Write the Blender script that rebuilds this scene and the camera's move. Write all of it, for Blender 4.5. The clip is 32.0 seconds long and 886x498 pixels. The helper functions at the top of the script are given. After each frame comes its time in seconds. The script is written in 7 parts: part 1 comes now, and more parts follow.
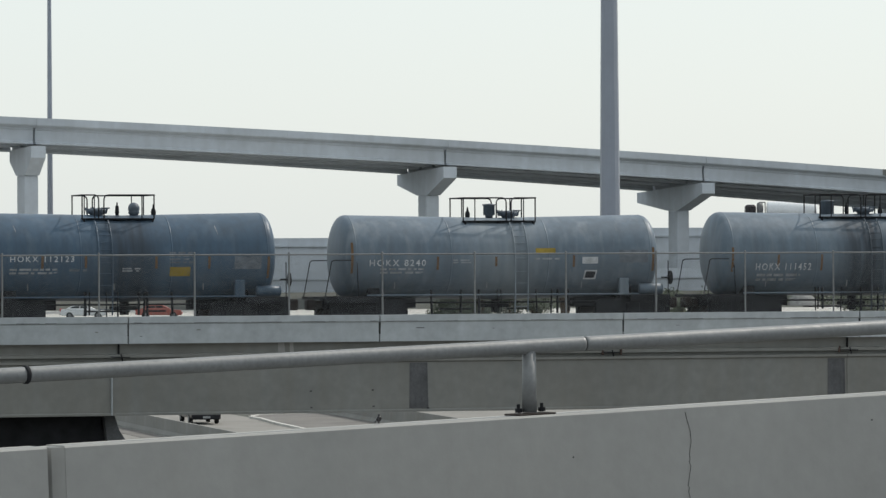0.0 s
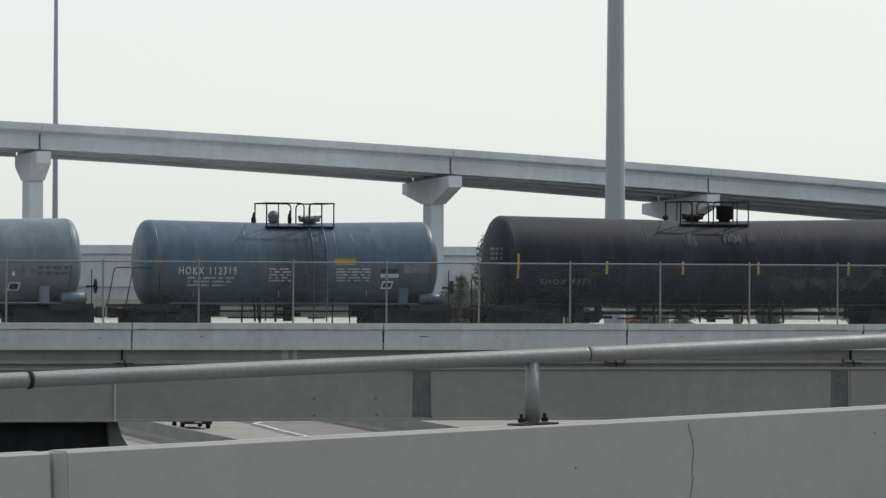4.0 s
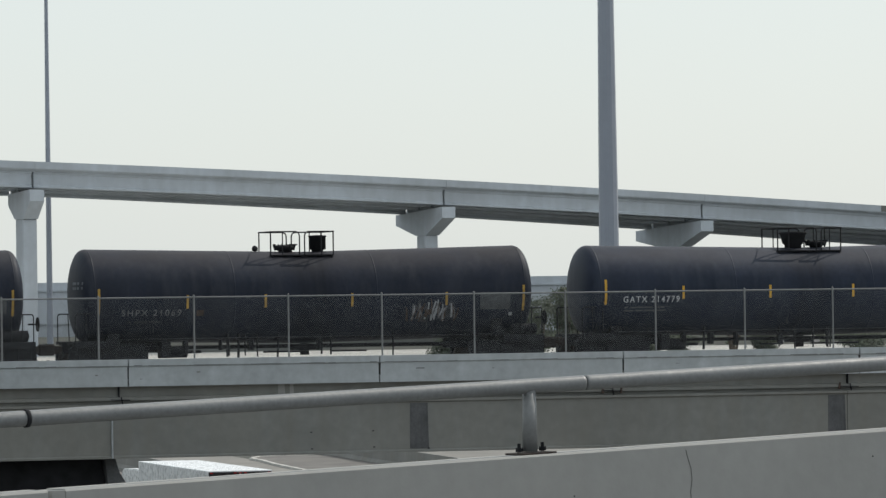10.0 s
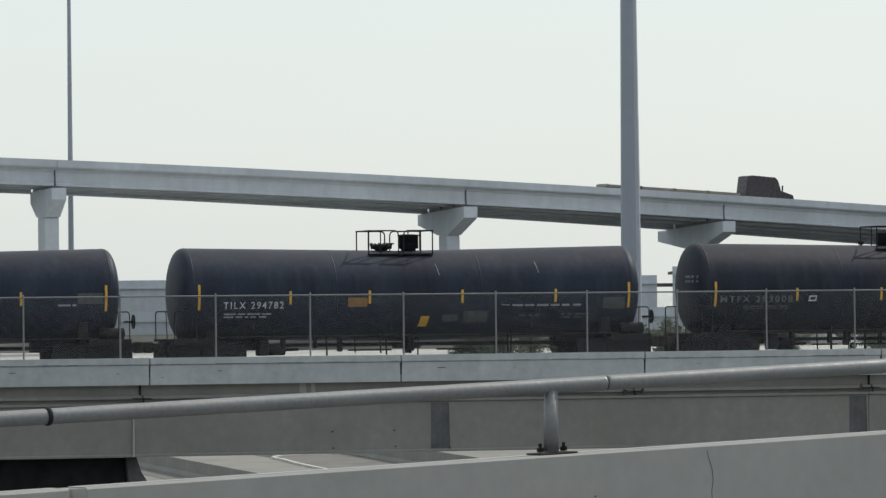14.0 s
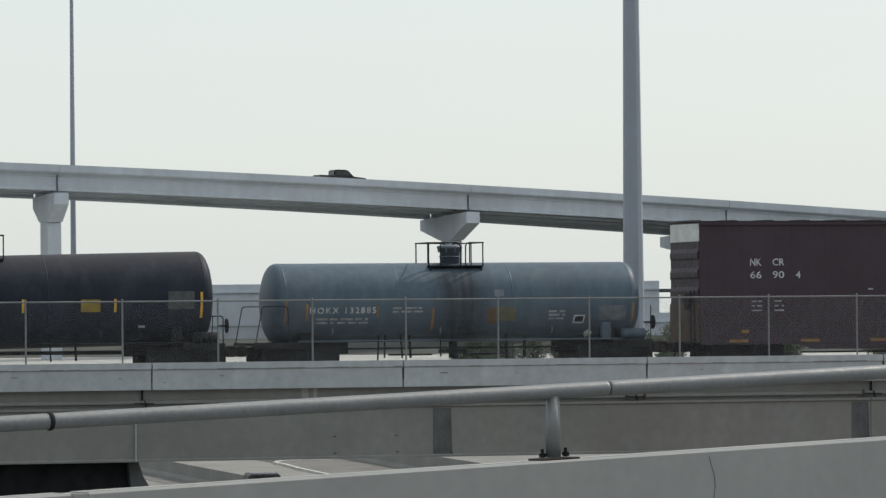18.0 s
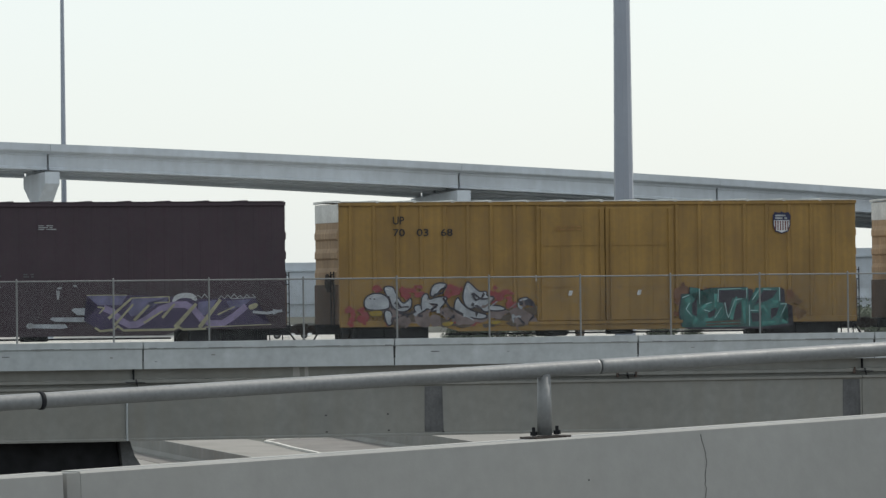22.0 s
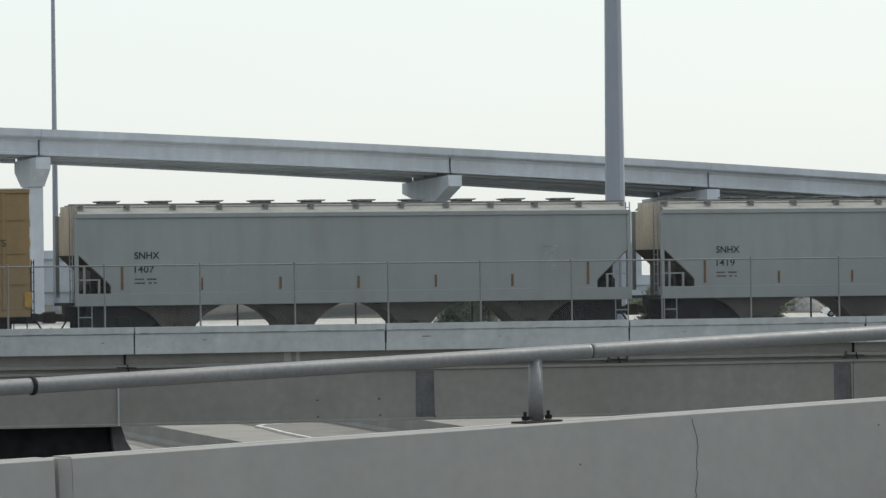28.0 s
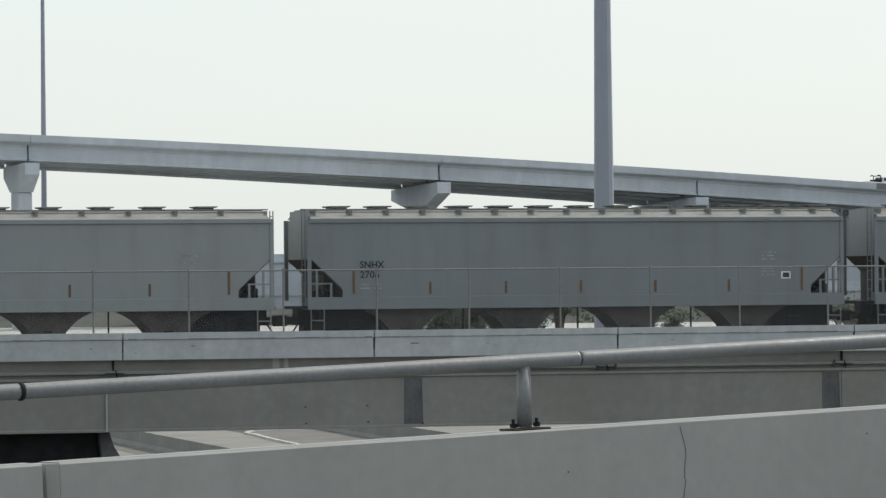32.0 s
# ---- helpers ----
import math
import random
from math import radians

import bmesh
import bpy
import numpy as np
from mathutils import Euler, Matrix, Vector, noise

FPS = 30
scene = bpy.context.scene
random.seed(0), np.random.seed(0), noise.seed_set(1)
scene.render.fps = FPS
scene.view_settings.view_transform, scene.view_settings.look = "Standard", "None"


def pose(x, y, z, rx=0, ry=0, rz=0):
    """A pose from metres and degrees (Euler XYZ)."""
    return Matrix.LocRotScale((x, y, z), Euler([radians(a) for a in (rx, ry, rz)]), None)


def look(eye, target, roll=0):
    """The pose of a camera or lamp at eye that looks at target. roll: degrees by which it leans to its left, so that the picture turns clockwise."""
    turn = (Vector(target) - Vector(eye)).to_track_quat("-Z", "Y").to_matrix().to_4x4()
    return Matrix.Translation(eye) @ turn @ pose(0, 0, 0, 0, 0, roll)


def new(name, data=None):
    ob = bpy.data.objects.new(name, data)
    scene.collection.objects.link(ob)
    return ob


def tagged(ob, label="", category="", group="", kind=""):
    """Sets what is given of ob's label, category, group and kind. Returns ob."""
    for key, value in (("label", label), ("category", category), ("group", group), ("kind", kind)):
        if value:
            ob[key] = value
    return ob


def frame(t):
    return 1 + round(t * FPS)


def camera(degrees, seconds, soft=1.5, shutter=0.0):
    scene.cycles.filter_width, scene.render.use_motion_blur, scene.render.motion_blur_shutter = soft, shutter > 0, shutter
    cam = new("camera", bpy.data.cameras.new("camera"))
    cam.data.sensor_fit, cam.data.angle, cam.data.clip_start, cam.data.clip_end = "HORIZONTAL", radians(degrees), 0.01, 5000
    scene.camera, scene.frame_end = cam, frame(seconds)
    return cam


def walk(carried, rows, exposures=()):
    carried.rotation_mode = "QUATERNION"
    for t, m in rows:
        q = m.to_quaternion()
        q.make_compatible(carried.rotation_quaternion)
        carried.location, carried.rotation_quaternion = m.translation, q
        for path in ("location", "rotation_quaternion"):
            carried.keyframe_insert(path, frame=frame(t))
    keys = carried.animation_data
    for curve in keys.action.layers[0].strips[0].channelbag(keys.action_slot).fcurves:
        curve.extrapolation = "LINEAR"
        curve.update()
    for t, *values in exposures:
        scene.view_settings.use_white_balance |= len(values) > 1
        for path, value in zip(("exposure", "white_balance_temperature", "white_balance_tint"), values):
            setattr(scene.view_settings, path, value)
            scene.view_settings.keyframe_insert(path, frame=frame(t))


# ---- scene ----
# The lens, the camera on its stand and its small turns.
FOCAL = 8500.0
EYE = Vector((0.0, 0.0, 10.7))
LEAN = -0.005



def camera_pose(swing, tip, lean):
    """The camera turned by small steps (in units of 1/FOCAL) from its first aim; lean in thousandths."""
    c = lean / 1000
    sx, sy = -swing, -tip
    x, y = sx + c * sy, sy - c * sx
    x, y = x + LEAN * y, y - LEAN * x
    aim = Vector((x, FOCAL, -(y - 39.0)))
    return look(EYE, EYE + aim, math.degrees(c + LEAN))


cam = camera(math.degrees(2 * math.atan(784 / FOCAL)), 32.0, soft=1.4)
walk(cam, [
    (0, camera_pose(-0, -0.1, 0)), (0.5, camera_pose(-6.4, -6, 0.9)), (1, camera_pose(-10.8, -8.2, 6.9)),
    (1.5, camera_pose(-7.8, -12.6, 6.9)), (2, camera_pose(1.6, -10.2, 5.5)), (2.5, camera_pose(5.3, -3.1, 9.4)),
    (4.5, camera_pose(7.9, 20.1, 9.6)), (5, camera_pose(-5, 29.5, 10.3)), (5.5, camera_pose(-36, 62.7, 9.5)),
    (6, camera_pose(-56, 91.2, 8.1)), (6.5, camera_pose(-78.4, 106.6, 3.6)), (7, camera_pose(-95.5, 115, 1.1)),
    (7.5, camera_pose(-102.6, 117, -2.3)), (8, camera_pose(-93.9, 111.9, -5.9)), (8.5, camera_pose(-66.8, 106.2, -10.7)),
    (9, camera_pose(-33.1, 94.9, -9.5)), (9.5, camera_pose(-16.4, 85.6, -8.7)), (10, camera_pose(-1.3, 70.8, -8.7)),
    (10.5, camera_pose(4.8, 58.3, -8.8)), (11, camera_pose(7.7, 49.7, -9.7)), (11.5, camera_pose(13.4, 48.4, -9.3)),
    (12, camera_pose(24.5, 50.6, -8.4)), (12.5, camera_pose(25.8, 58.6, -6.3)), (13, camera_pose(32.8, 64.9, -5.2)),
    (13.5, camera_pose(36.4, 72.5, -5.2)), (15.5, camera_pose(39.6, 54.9, -4.8)), (16, camera_pose(36.8, 54, -6.1)),
    (16.5, camera_pose(32.8, 65.1, -8.1)), (17, camera_pose(36.1, 76.4, -5.7)), (17.5, camera_pose(42.4, 85.3, -4.7)),
    (18, camera_pose(41.1, 79.6, -3.9)), (18.5, camera_pose(34.1, 61.9, -2.7)), (19, camera_pose(21.1, 50.4, -3.7)),
    (19.5, camera_pose(19.4, 42.6, -3.8)), (20, camera_pose(15.3, 41.6, -4.7)), (20.5, camera_pose(19.9, 45.7, -3.8)),
    (21, camera_pose(25.3, 44.7, -4.9)), (21.5, camera_pose(24.5, 44.8, -6.2)), (22, camera_pose(25.3, 41.5, -5.9)),
    (22.5, camera_pose(25, 42.5, -8.5)), (23, camera_pose(23, 51.4, -9.4)), (23.5, camera_pose(26.7, 64.6, -7.9)),
    (24, camera_pose(26.3, 72.6, -8.3)), (24.5, camera_pose(29.4, 75.8, -7.3)), (25, camera_pose(32.7, 74.1, -8.3)),
    (25.5, camera_pose(35.5, 63.8, -7.2)), (27.5, camera_pose(16.1, 14.9, -4.8)), (28, camera_pose(9.7, 14.5, -7.3)),
    (28.5, camera_pose(8.8, 25.8, -10.5)), (29, camera_pose(15.1, 41.9, -10.8)), (29.5, camera_pose(22.7, 48.2, -7.1)),
    (30, camera_pose(23.7, 45.5, -4.8)), (30.5, camera_pose(13.3, 39.7, -5.7)), (31, camera_pose(2.8, 36.7, -3.9)),
    (31.5, camera_pose(-6.6, 31.4, -4.8)), (32, camera_pose(-10.2, 27, -3.6)),
], exposures=[(0, 0.0, 6500, 10), (5, 0.0, 6500, 10), (6, 0.05, 6500, 10), (7, -0.15, 6500, 10), (9, -0.18, 6500, 10), (10, -0.1, 6500, 10), (11, -0.02, 6500, 10), (13, -0.05, 6500, 10), (17, -0.1, 6500, 10), (19, -0.1, 6500, 10), (20, 0.05, 6500, 10), (22, 0.1, 6500, 10), (24, 0.0, 6500, 10), (26, 0.0, 6500, 10), (28, 0.09, 6500, 10), (29, 0.07, 6500, 10), (32, 0.03, 6500, 10)])

# ---- sky and sun ----
SUN_AZIMUTH = radians(54)      # from straight ahead towards the right
SUN_HEIGHT = radians(46)
world = bpy.data.worlds.new("sky")
scene.world = world
world.use_nodes = True
wn = world.node_tree
sky = wn.nodes.new("ShaderNodeTexSky")
sky.sky_type = "NISHITA"
sky.sun_disc = False
sky.sun_elevation = SUN_HEIGHT
sky.sun_rotation = SUN_AZIMUTH
sky.air_density, sky.dust_density, sky.ozone_density = 1.0, 1.5, 1.0
# thin white summer haze over the clear sky
haze = wn.nodes.new("ShaderNodeMix")
haze.data_type = "RGBA"
haze.inputs[0].default_value = 0.7
dim = wn.nodes.new("ShaderNodeVectorMath")
dim.operation = "SCALE"
dim.inputs["Scale"].default_value = 0.12
wn.links.new(sky.outputs[0], dim.inputs[0])
wn.links.new(dim.outputs[0], haze.inputs[6])
haze.inputs[7].default_value = (0.915, 0.985, 0.98, 1)
wn.links.new(haze.outputs[2], wn.nodes["Background"].inputs["Color"])
wn.nodes["Background"].inputs["Strength"].default_value = 1.0
sun = new("sun", bpy.data.lights.new("sun", "SUN"))
sun.data.energy, sun.data.angle, sun.data.color = 2.8, radians(0.6), (1.0, 0.95, 0.87)
sun_way = Vector((math.sin(SUN_AZIMUTH) * math.cos(SUN_HEIGHT), math.cos(SUN_AZIMUTH) * math.cos(SUN_HEIGHT), math.sin(SUN_HEIGHT)))
sun.matrix_world = look(sun_way * 100, (0, 0, 0))


# ---- materials ----
MATS = {}


def mat(name, base, rough=0.7, metal=0.0, vary=0.25, grain=0.15, size=1.5, bump=0.1, streak=0.0, dirt=(0.12, 0.1, 0.08), dirt_amount=0.0, spec=0.4, spill=None, uneven=0.12, chalk=None, lit_dust=None):
    """A worn surface: two scales of noise in the colour, streaks that run down it, patches of dirt and a fine relief."""
    if name in MATS:
        return MATS[name]
    m = bpy.data.materials.new(name)
    m.use_nodes = True
    n, ln = m.node_tree.nodes, m.node_tree.links
    bsdf = n["Principled BSDF"]
    bsdf.inputs["Metallic"].default_value = metal
    bsdf.inputs["Specular IOR Level"].default_value = spec
    tc = n.new("ShaderNodeTexCoord")

    def noise_at(scale, detail, stretch=None):
        t = n.new("ShaderNodeTexNoise")
        t.inputs["Scale"].default_value, t.inputs["Detail"].default_value = scale, detail
        if stretch:
            mp = n.new("ShaderNodeMapping")
            mp.inputs["Scale"].default_value = stretch
            ln.new(tc.outputs["Object"], mp.inputs["Vector"])
            ln.new(mp.outputs[0], t.inputs["Vector"])
        else:
            ln.new(tc.outputs["Object"], t.inputs["Vector"])
        return t.outputs["Fac"]

    def scaled(fac, low, high):
        r = n.new("ShaderNodeMapRange")
        r.inputs["From Min"].default_value, r.inputs["From Max"].default_value = 0.3, 0.7
        r.inputs["To Min"].default_value, r.inputs["To Max"].default_value = low, high
        ln.new(fac, r.inputs["Value"])
        return r.outputs["Result"]

    def mixed(kind, fac, a, b):
        x = n.new("ShaderNodeMix")
        x.data_type, x.blend_type = "RGBA", kind
        for sock, v in ((x.inputs[0], fac), (x.inputs[6], a), (x.inputs[7], b)):
            if hasattr(v, "links"):
                ln.new(v, sock)
            elif isinstance(v, tuple):
                sock.default_value = (*v, 1)
            else:
                sock.default_value = v
        return x.outputs[2]

    big, fine = noise_at(1 / size, 4), noise_at(9 / size, 6)
    value = n.new("ShaderNodeMath")
    value.operation = "MULTIPLY"
    ln.new(scaled(big, 1 - vary, 1 + vary), value.inputs[0])
    ln.new(scaled(fine, 1 - grain, 1 + grain), value.inputs[1])
    tone = n.new("ShaderNodeCombineColor")
    for i in range(3):
        ln.new(value.outputs[0], tone.inputs[i])
    colour = mixed("MULTIPLY", 1.0, base, tone.outputs[0])
    if streak:
        s = noise_at(2.2 / size, 5, (3.0, 3.0, 0.16))
        colour = mixed("MIX", scaled(s, 0.0, streak), colour, dirt)
    if dirt_amount:
        d = noise_at(0.45 / size, 7)
        r = n.new("ShaderNodeMapRange")
        r.inputs["From Min"].default_value, r.inputs["From Max"].default_value = 0.5, 0.75
        r.inputs["To Max"].default_value = dirt_amount
        ln.new(d, r.inputs["Value"])
        colour = mixed("MIX", r.outputs["Result"], colour, dirt)
    if chalk:
        # pale runs of dust and old rain
        amount, tint = chalk
        r = n.new("ShaderNodeMapRange")
        r.inputs["From Min"].default_value, r.inputs["From Max"].default_value = 0.5, 0.72
        r.inputs["To Max"].default_value = amount
        ln.new(noise_at(1.3, 6, (1.7, 1.7, 0.3)), r.inputs["Value"])
        colour = mixed("MIX", r.outputs["Result"], colour, tint)
    if lit_dust:
        # settled dust plus a sunlit top's paleness, tinted where the surface faces up
        amount, tint = lit_dust
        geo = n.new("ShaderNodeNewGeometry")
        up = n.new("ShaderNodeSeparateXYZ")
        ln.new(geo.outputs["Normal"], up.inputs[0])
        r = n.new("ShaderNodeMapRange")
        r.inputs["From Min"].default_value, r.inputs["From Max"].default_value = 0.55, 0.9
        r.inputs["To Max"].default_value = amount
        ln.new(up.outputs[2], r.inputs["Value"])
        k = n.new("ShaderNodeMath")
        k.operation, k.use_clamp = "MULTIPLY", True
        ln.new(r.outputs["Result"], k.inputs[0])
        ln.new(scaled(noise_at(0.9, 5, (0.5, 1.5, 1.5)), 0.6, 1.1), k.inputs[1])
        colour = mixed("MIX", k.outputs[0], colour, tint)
    if spill:
        # spilled cargo that has run down from the fittings at the middle
        reach, strength, tint = spill
        sep = n.new("ShaderNodeSeparateXYZ")
        ln.new(tc.outputs["Object"], sep.inputs[0])
        off = n.new("ShaderNodeMath")
        off.operation = "ABSOLUTE"
        ln.new(sep.outputs[0], off.inputs[0])
        near = n.new("ShaderNodeMapRange")
        near.inputs["From Min"].default_value, near.inputs["From Max"].default_value = reach, reach * 0.35
        near.inputs["To Max"].default_value = strength
        ln.new(off.outputs[0], near.inputs["Value"])
        runs = scaled(noise_at(1.6, 4, (2.6, 0.6, 0.25)), 0.4, 1.0)
        both = n.new("ShaderNodeMath")
        both.operation = "MULTIPLY"
        both.use_clamp = True
        ln.new(near.outputs["Result"], both.inputs[0])
        ln.new(runs, both.inputs[1])
        colour = mixed("MIX", both.outputs[0], colour, tint)
    ln.new(colour, bsdf.inputs["Base Color"])
    ln.new(scaled(fine, max(rough - uneven, 0.05), min(rough + uneven, 1)), bsdf.inputs["Roughness"])
    if bump:
        b = n.new("ShaderNodeBump")
        b.inputs["Strength"].default_value, b.inputs["Distance"].default_value = bump, 0.02
        ln.new(fine, b.inputs["Height"])
        ln.new(b.outputs[0], bsdf.inputs["Normal"])
    MATS[name] = m
    return m


CONCRETE = mat("concrete", (0.395, 0.42, 0.438), 0.85, vary=0.12, grain=0.1, size=2.5, bump=0.25, streak=0.14, dirt=(0.2, 0.19, 0.17), dirt_amount=0.25)
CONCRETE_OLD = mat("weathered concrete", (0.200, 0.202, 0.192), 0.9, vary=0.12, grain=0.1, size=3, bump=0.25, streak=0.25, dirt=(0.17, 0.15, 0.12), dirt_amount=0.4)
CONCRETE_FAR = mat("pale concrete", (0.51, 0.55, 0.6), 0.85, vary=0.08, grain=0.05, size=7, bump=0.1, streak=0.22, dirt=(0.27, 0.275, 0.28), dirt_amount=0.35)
CONCRETE_NEAR = mat("smooth cast concrete", (0.34, 0.336, 0.322), 0.85, vary=0.06, grain=0.05, size=1.2, bump=0.2, streak=0.1, dirt=(0.25, 0.23, 0.2), dirt_amount=0.25)
STAIN = mat("water stain", (0.095, 0.093, 0.092), 0.9, vary=0.3, size=0.6)
STAIN_EDGE = mat("water stain on concrete", (0.078, 0.079, 0.084), 0.9, vary=0.3, grain=0.25, size=0.6, streak=0.35, dirt=(0.13, 0.13, 0.13))
CRACK = mat("dark crack", (0.04, 0.04, 0.04), 0.95, vary=0.2, size=0.2)
PIPE = mat("dull galvanised pipe", (0.189, 0.195, 0.197), 0.5, 0.1, vary=0.08, grain=0.12, size=0.35, bump=0.15, streak=0.1, dirt=(0.15, 0.145, 0.14), spec=0.5)
GALV = mat("galvanised steel", (0.185, 0.19, 0.193), 0.7, 0.0, vary=0.07, grain=0.2, size=0.5, bump=0.25, streak=0.15, dirt=(0.13, 0.12, 0.11))
POLE = mat("weathered grey pole steel", (0.27, 0.295, 0.345), 0.4, 0.3, vary=0.06, grain=0.04, size=3, bump=0.0, streak=0.08, dirt=(0.2, 0.2, 0.24))
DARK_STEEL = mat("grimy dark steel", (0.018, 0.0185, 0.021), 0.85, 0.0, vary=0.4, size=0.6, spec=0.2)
RUST = mat("rusted steel", (0.035, 0.026, 0.022), 0.9, vary=0.4, size=0.5)
RUSTED = mat("dark brown rust", (0.065, 0.045, 0.037), 0.95, vary=0.4, size=0.2)
TAPE_OLD = mat("dirty yellow panel paint", (0.26, 0.185, 0.03), 0.7, vary=0.25, grain=0.2, size=0.3, bump=0)
FITTING = mat("grey blue fitting paint", (0.105, 0.13, 0.16), 0.5, vary=0.2, size=0.4, streak=0.3, dirt=(0.05, 0.055, 0.06))
OLIVE = mat("dull olive panel paint", (0.115, 0.11, 0.06), 0.7, vary=0.3, grain=0.2, size=0.3, bump=0)
RUST_END = mat("rust brown grimy end plate", (0.075, 0.05, 0.04), 0.9, vary=0.35, grain=0.25, size=0.5, streak=0.5, dirt=(0.15, 0.105, 0.075), dirt_amount=0.4)
RAIL = mat("worn rail steel", (0.22, 0.2, 0.19), 0.4, 0.7, size=0.5)
BALLAST = mat("crushed ballast stone", (0.22, 0.21, 0.2), 0.95, vary=0.25, grain=0.4, size=0.7, bump=0.6)
BLUE_TANK = mat("weathered blue grey tank paint", (0.063, 0.105, 0.155), 0.42, vary=0.1, grain=0.05, size=1.8, bump=0.0, streak=0.45, dirt=(0.045, 0.055, 0.066), dirt_amount=0.4, spec=0.26, chalk=(0.4, (0.13, 0.165, 0.2)), spill=(1.2, 0.85, (0.028, 0.034, 0.043)), uneven=0.02)
PALE_TANK = mat("faded grey blue tank paint", (0.125, 0.165, 0.205), 0.44, vary=0.12, grain=0.06, size=1.6, bump=0.0, streak=0.4, dirt=(0.075, 0.085, 0.095), dirt_amount=0.4, spec=0.28, chalk=(0.5, (0.2, 0.235, 0.265)), spill=(1.25, 0.95, (0.028, 0.033, 0.041)), uneven=0.02)
SLIM_TANK = mat("dull slate blue tank paint", (0.08, 0.116, 0.152), 0.46, vary=0.12, grain=0.06, size=1.6, bump=0.0, streak=0.4, dirt=(0.055, 0.065, 0.075), dirt_amount=0.4, spec=0.24, chalk=(0.4, (0.13, 0.155, 0.18)), spill=(1.3, 1.0, (0.026, 0.03, 0.037)), uneven=0.02)
WHITED_TANK = mat("chalky streaked blue grey tank paint", (0.122, 0.16, 0.20), 0.44, vary=0.12, grain=0.06, size=1.6, bump=0.0, streak=0.35, dirt=(0.08, 0.09, 0.1), dirt_amount=0.3, spec=0.28, chalk=(0.5, (0.24, 0.27, 0.29)), spill=(1.9, 0.6, (0.24, 0.27, 0.29)), uneven=0.02)
BLACK_TANK = mat("black tank paint", (0.019, 0.0255, 0.043), 0.5, vary=0.25, grain=0.12, size=1.4, bump=0.0, streak=0.4, dirt=(0.028, 0.034, 0.05), dirt_amount=0.5, spec=0.15, chalk=(0.5, (0.042, 0.051, 0.068)), spill=(1.2, 0.45, (0.006, 0.0065, 0.009)), uneven=0.02, lit_dust=(0.35, (0.075, 0.068, 0.066)))
RUSTY_TANK = mat("brownish black tank paint", (0.0185, 0.0228, 0.036), 0.54, vary=0.25, grain=0.12, size=1.4, bump=0.0, streak=0.45, dirt=(0.028, 0.0315, 0.041), dirt_amount=0.5, spec=0.13, chalk=(0.5, (0.044, 0.048, 0.058)), spill=(1.3, 0.5, (0.006, 0.006, 0.008)), uneven=0.02, lit_dust=(0.42, (0.068, 0.058, 0.054)))
BROWN = mat("oxide brown boxcar paint", (0.044, 0.0265, 0.036), 0.6, vary=0.15, grain=0.1, size=1.6, streak=0.4, dirt=(0.036, 0.028, 0.036), dirt_amount=0.3)
YELLOW = mat("dirty golden yellow boxcar paint", (0.263, 0.157, 0.042), 0.6, vary=0.12, grain=0.08, size=1.4, streak=0.4, dirt=(0.115, 0.072, 0.033), dirt_amount=0.45, chalk=(0.5, (0.155, 0.09, 0.035)))
TAN = mat("faded buff yellow boxcar paint", (0.255, 0.178, 0.085), 0.6, vary=0.1, grain=0.08, size=1.6, streak=0.3, dirt=(0.165, 0.118, 0.07), dirt_amount=0.35)
# End paint set paler than the boxcar sides it joins.
END_TAN = mat("pale orange end paint", (0.42, 0.30, 0.185), 0.75, vary=0.15, size=1.0, streak=0.5, dirt=(0.2, 0.13, 0.09), dirt_amount=0.4)
BLACK_DOOR = mat("black door paint", (0.013, 0.0155, 0.025), 0.5, vary=0.2, size=1.5)
ROOF_METAL = mat("galvanised car roof", (0.55, 0.55, 0.53), 0.5, 0.3, vary=0.15, size=1)
HOPPER = mat("light grey hopper paint", (0.255, 0.277, 0.285), 0.6, vary=0.06, grain=0.025, size=3, bump=0.03, streak=0.16, dirt=(0.19, 0.195, 0.19), dirt_amount=0.25, chalk=(0.3, (0.2, 0.19, 0.165)))
HOPPER_OLD = mat("blue grey hopper paint", (0.19, 0.213, 0.227), 0.6, vary=0.08, grain=0.025, size=3, bump=0.03, streak=0.2, dirt=(0.15, 0.155, 0.155), dirt_amount=0.3, chalk=(0.3, (0.15, 0.145, 0.13)))
# End base set paler and warmer than the side sheets, with dirt streaks.
HOPPER_END = mat("pale cream hopper end with stains", (0.44, 0.41, 0.34), 0.75, vary=0.15, size=1, streak=0.4, dirt=(0.22, 0.19, 0.15), dirt_amount=0.5)
# Shade below the body is put into this dark base, under dust streaks.
HOPPER_BAY = mat("shade-dark dusty hopper bay", (0.062, 0.055, 0.052), 0.85, vary=0.25, size=0.8, streak=0.3, dirt=(0.09, 0.08, 0.07), dirt_amount=0.4)
HOPPER_ROOF = mat("dusty cream grey hopper roof", (0.225, 0.228, 0.215), 0.75, vary=0.12, size=1.2, streak=0.25, dirt=(0.13, 0.125, 0.11), dirt_amount=0.4)
WHITE = mat("white lettering paint", (0.75, 0.75, 0.73), 0.7, vary=0.15, size=0.3, bump=0)
LETTER = mat("worn white stencil paint", (0.46, 0.47, 0.48), 0.7, vary=0.25, grain=0.3, size=0.25, bump=0)
PANEL = mat("faded grey stencil panel", (0.125, 0.14, 0.16), 0.75, vary=0.35, grain=0.3, size=0.3, bump=0)
FADED = mat("faded stencil paint", (0.27, 0.28, 0.29), 0.7, vary=0.3, size=0.2, bump=0)
STENCIL = mat("worn grey stencil paint", (0.125, 0.125, 0.13), 0.7, vary=0.35, grain=0.3, size=0.2, bump=0)
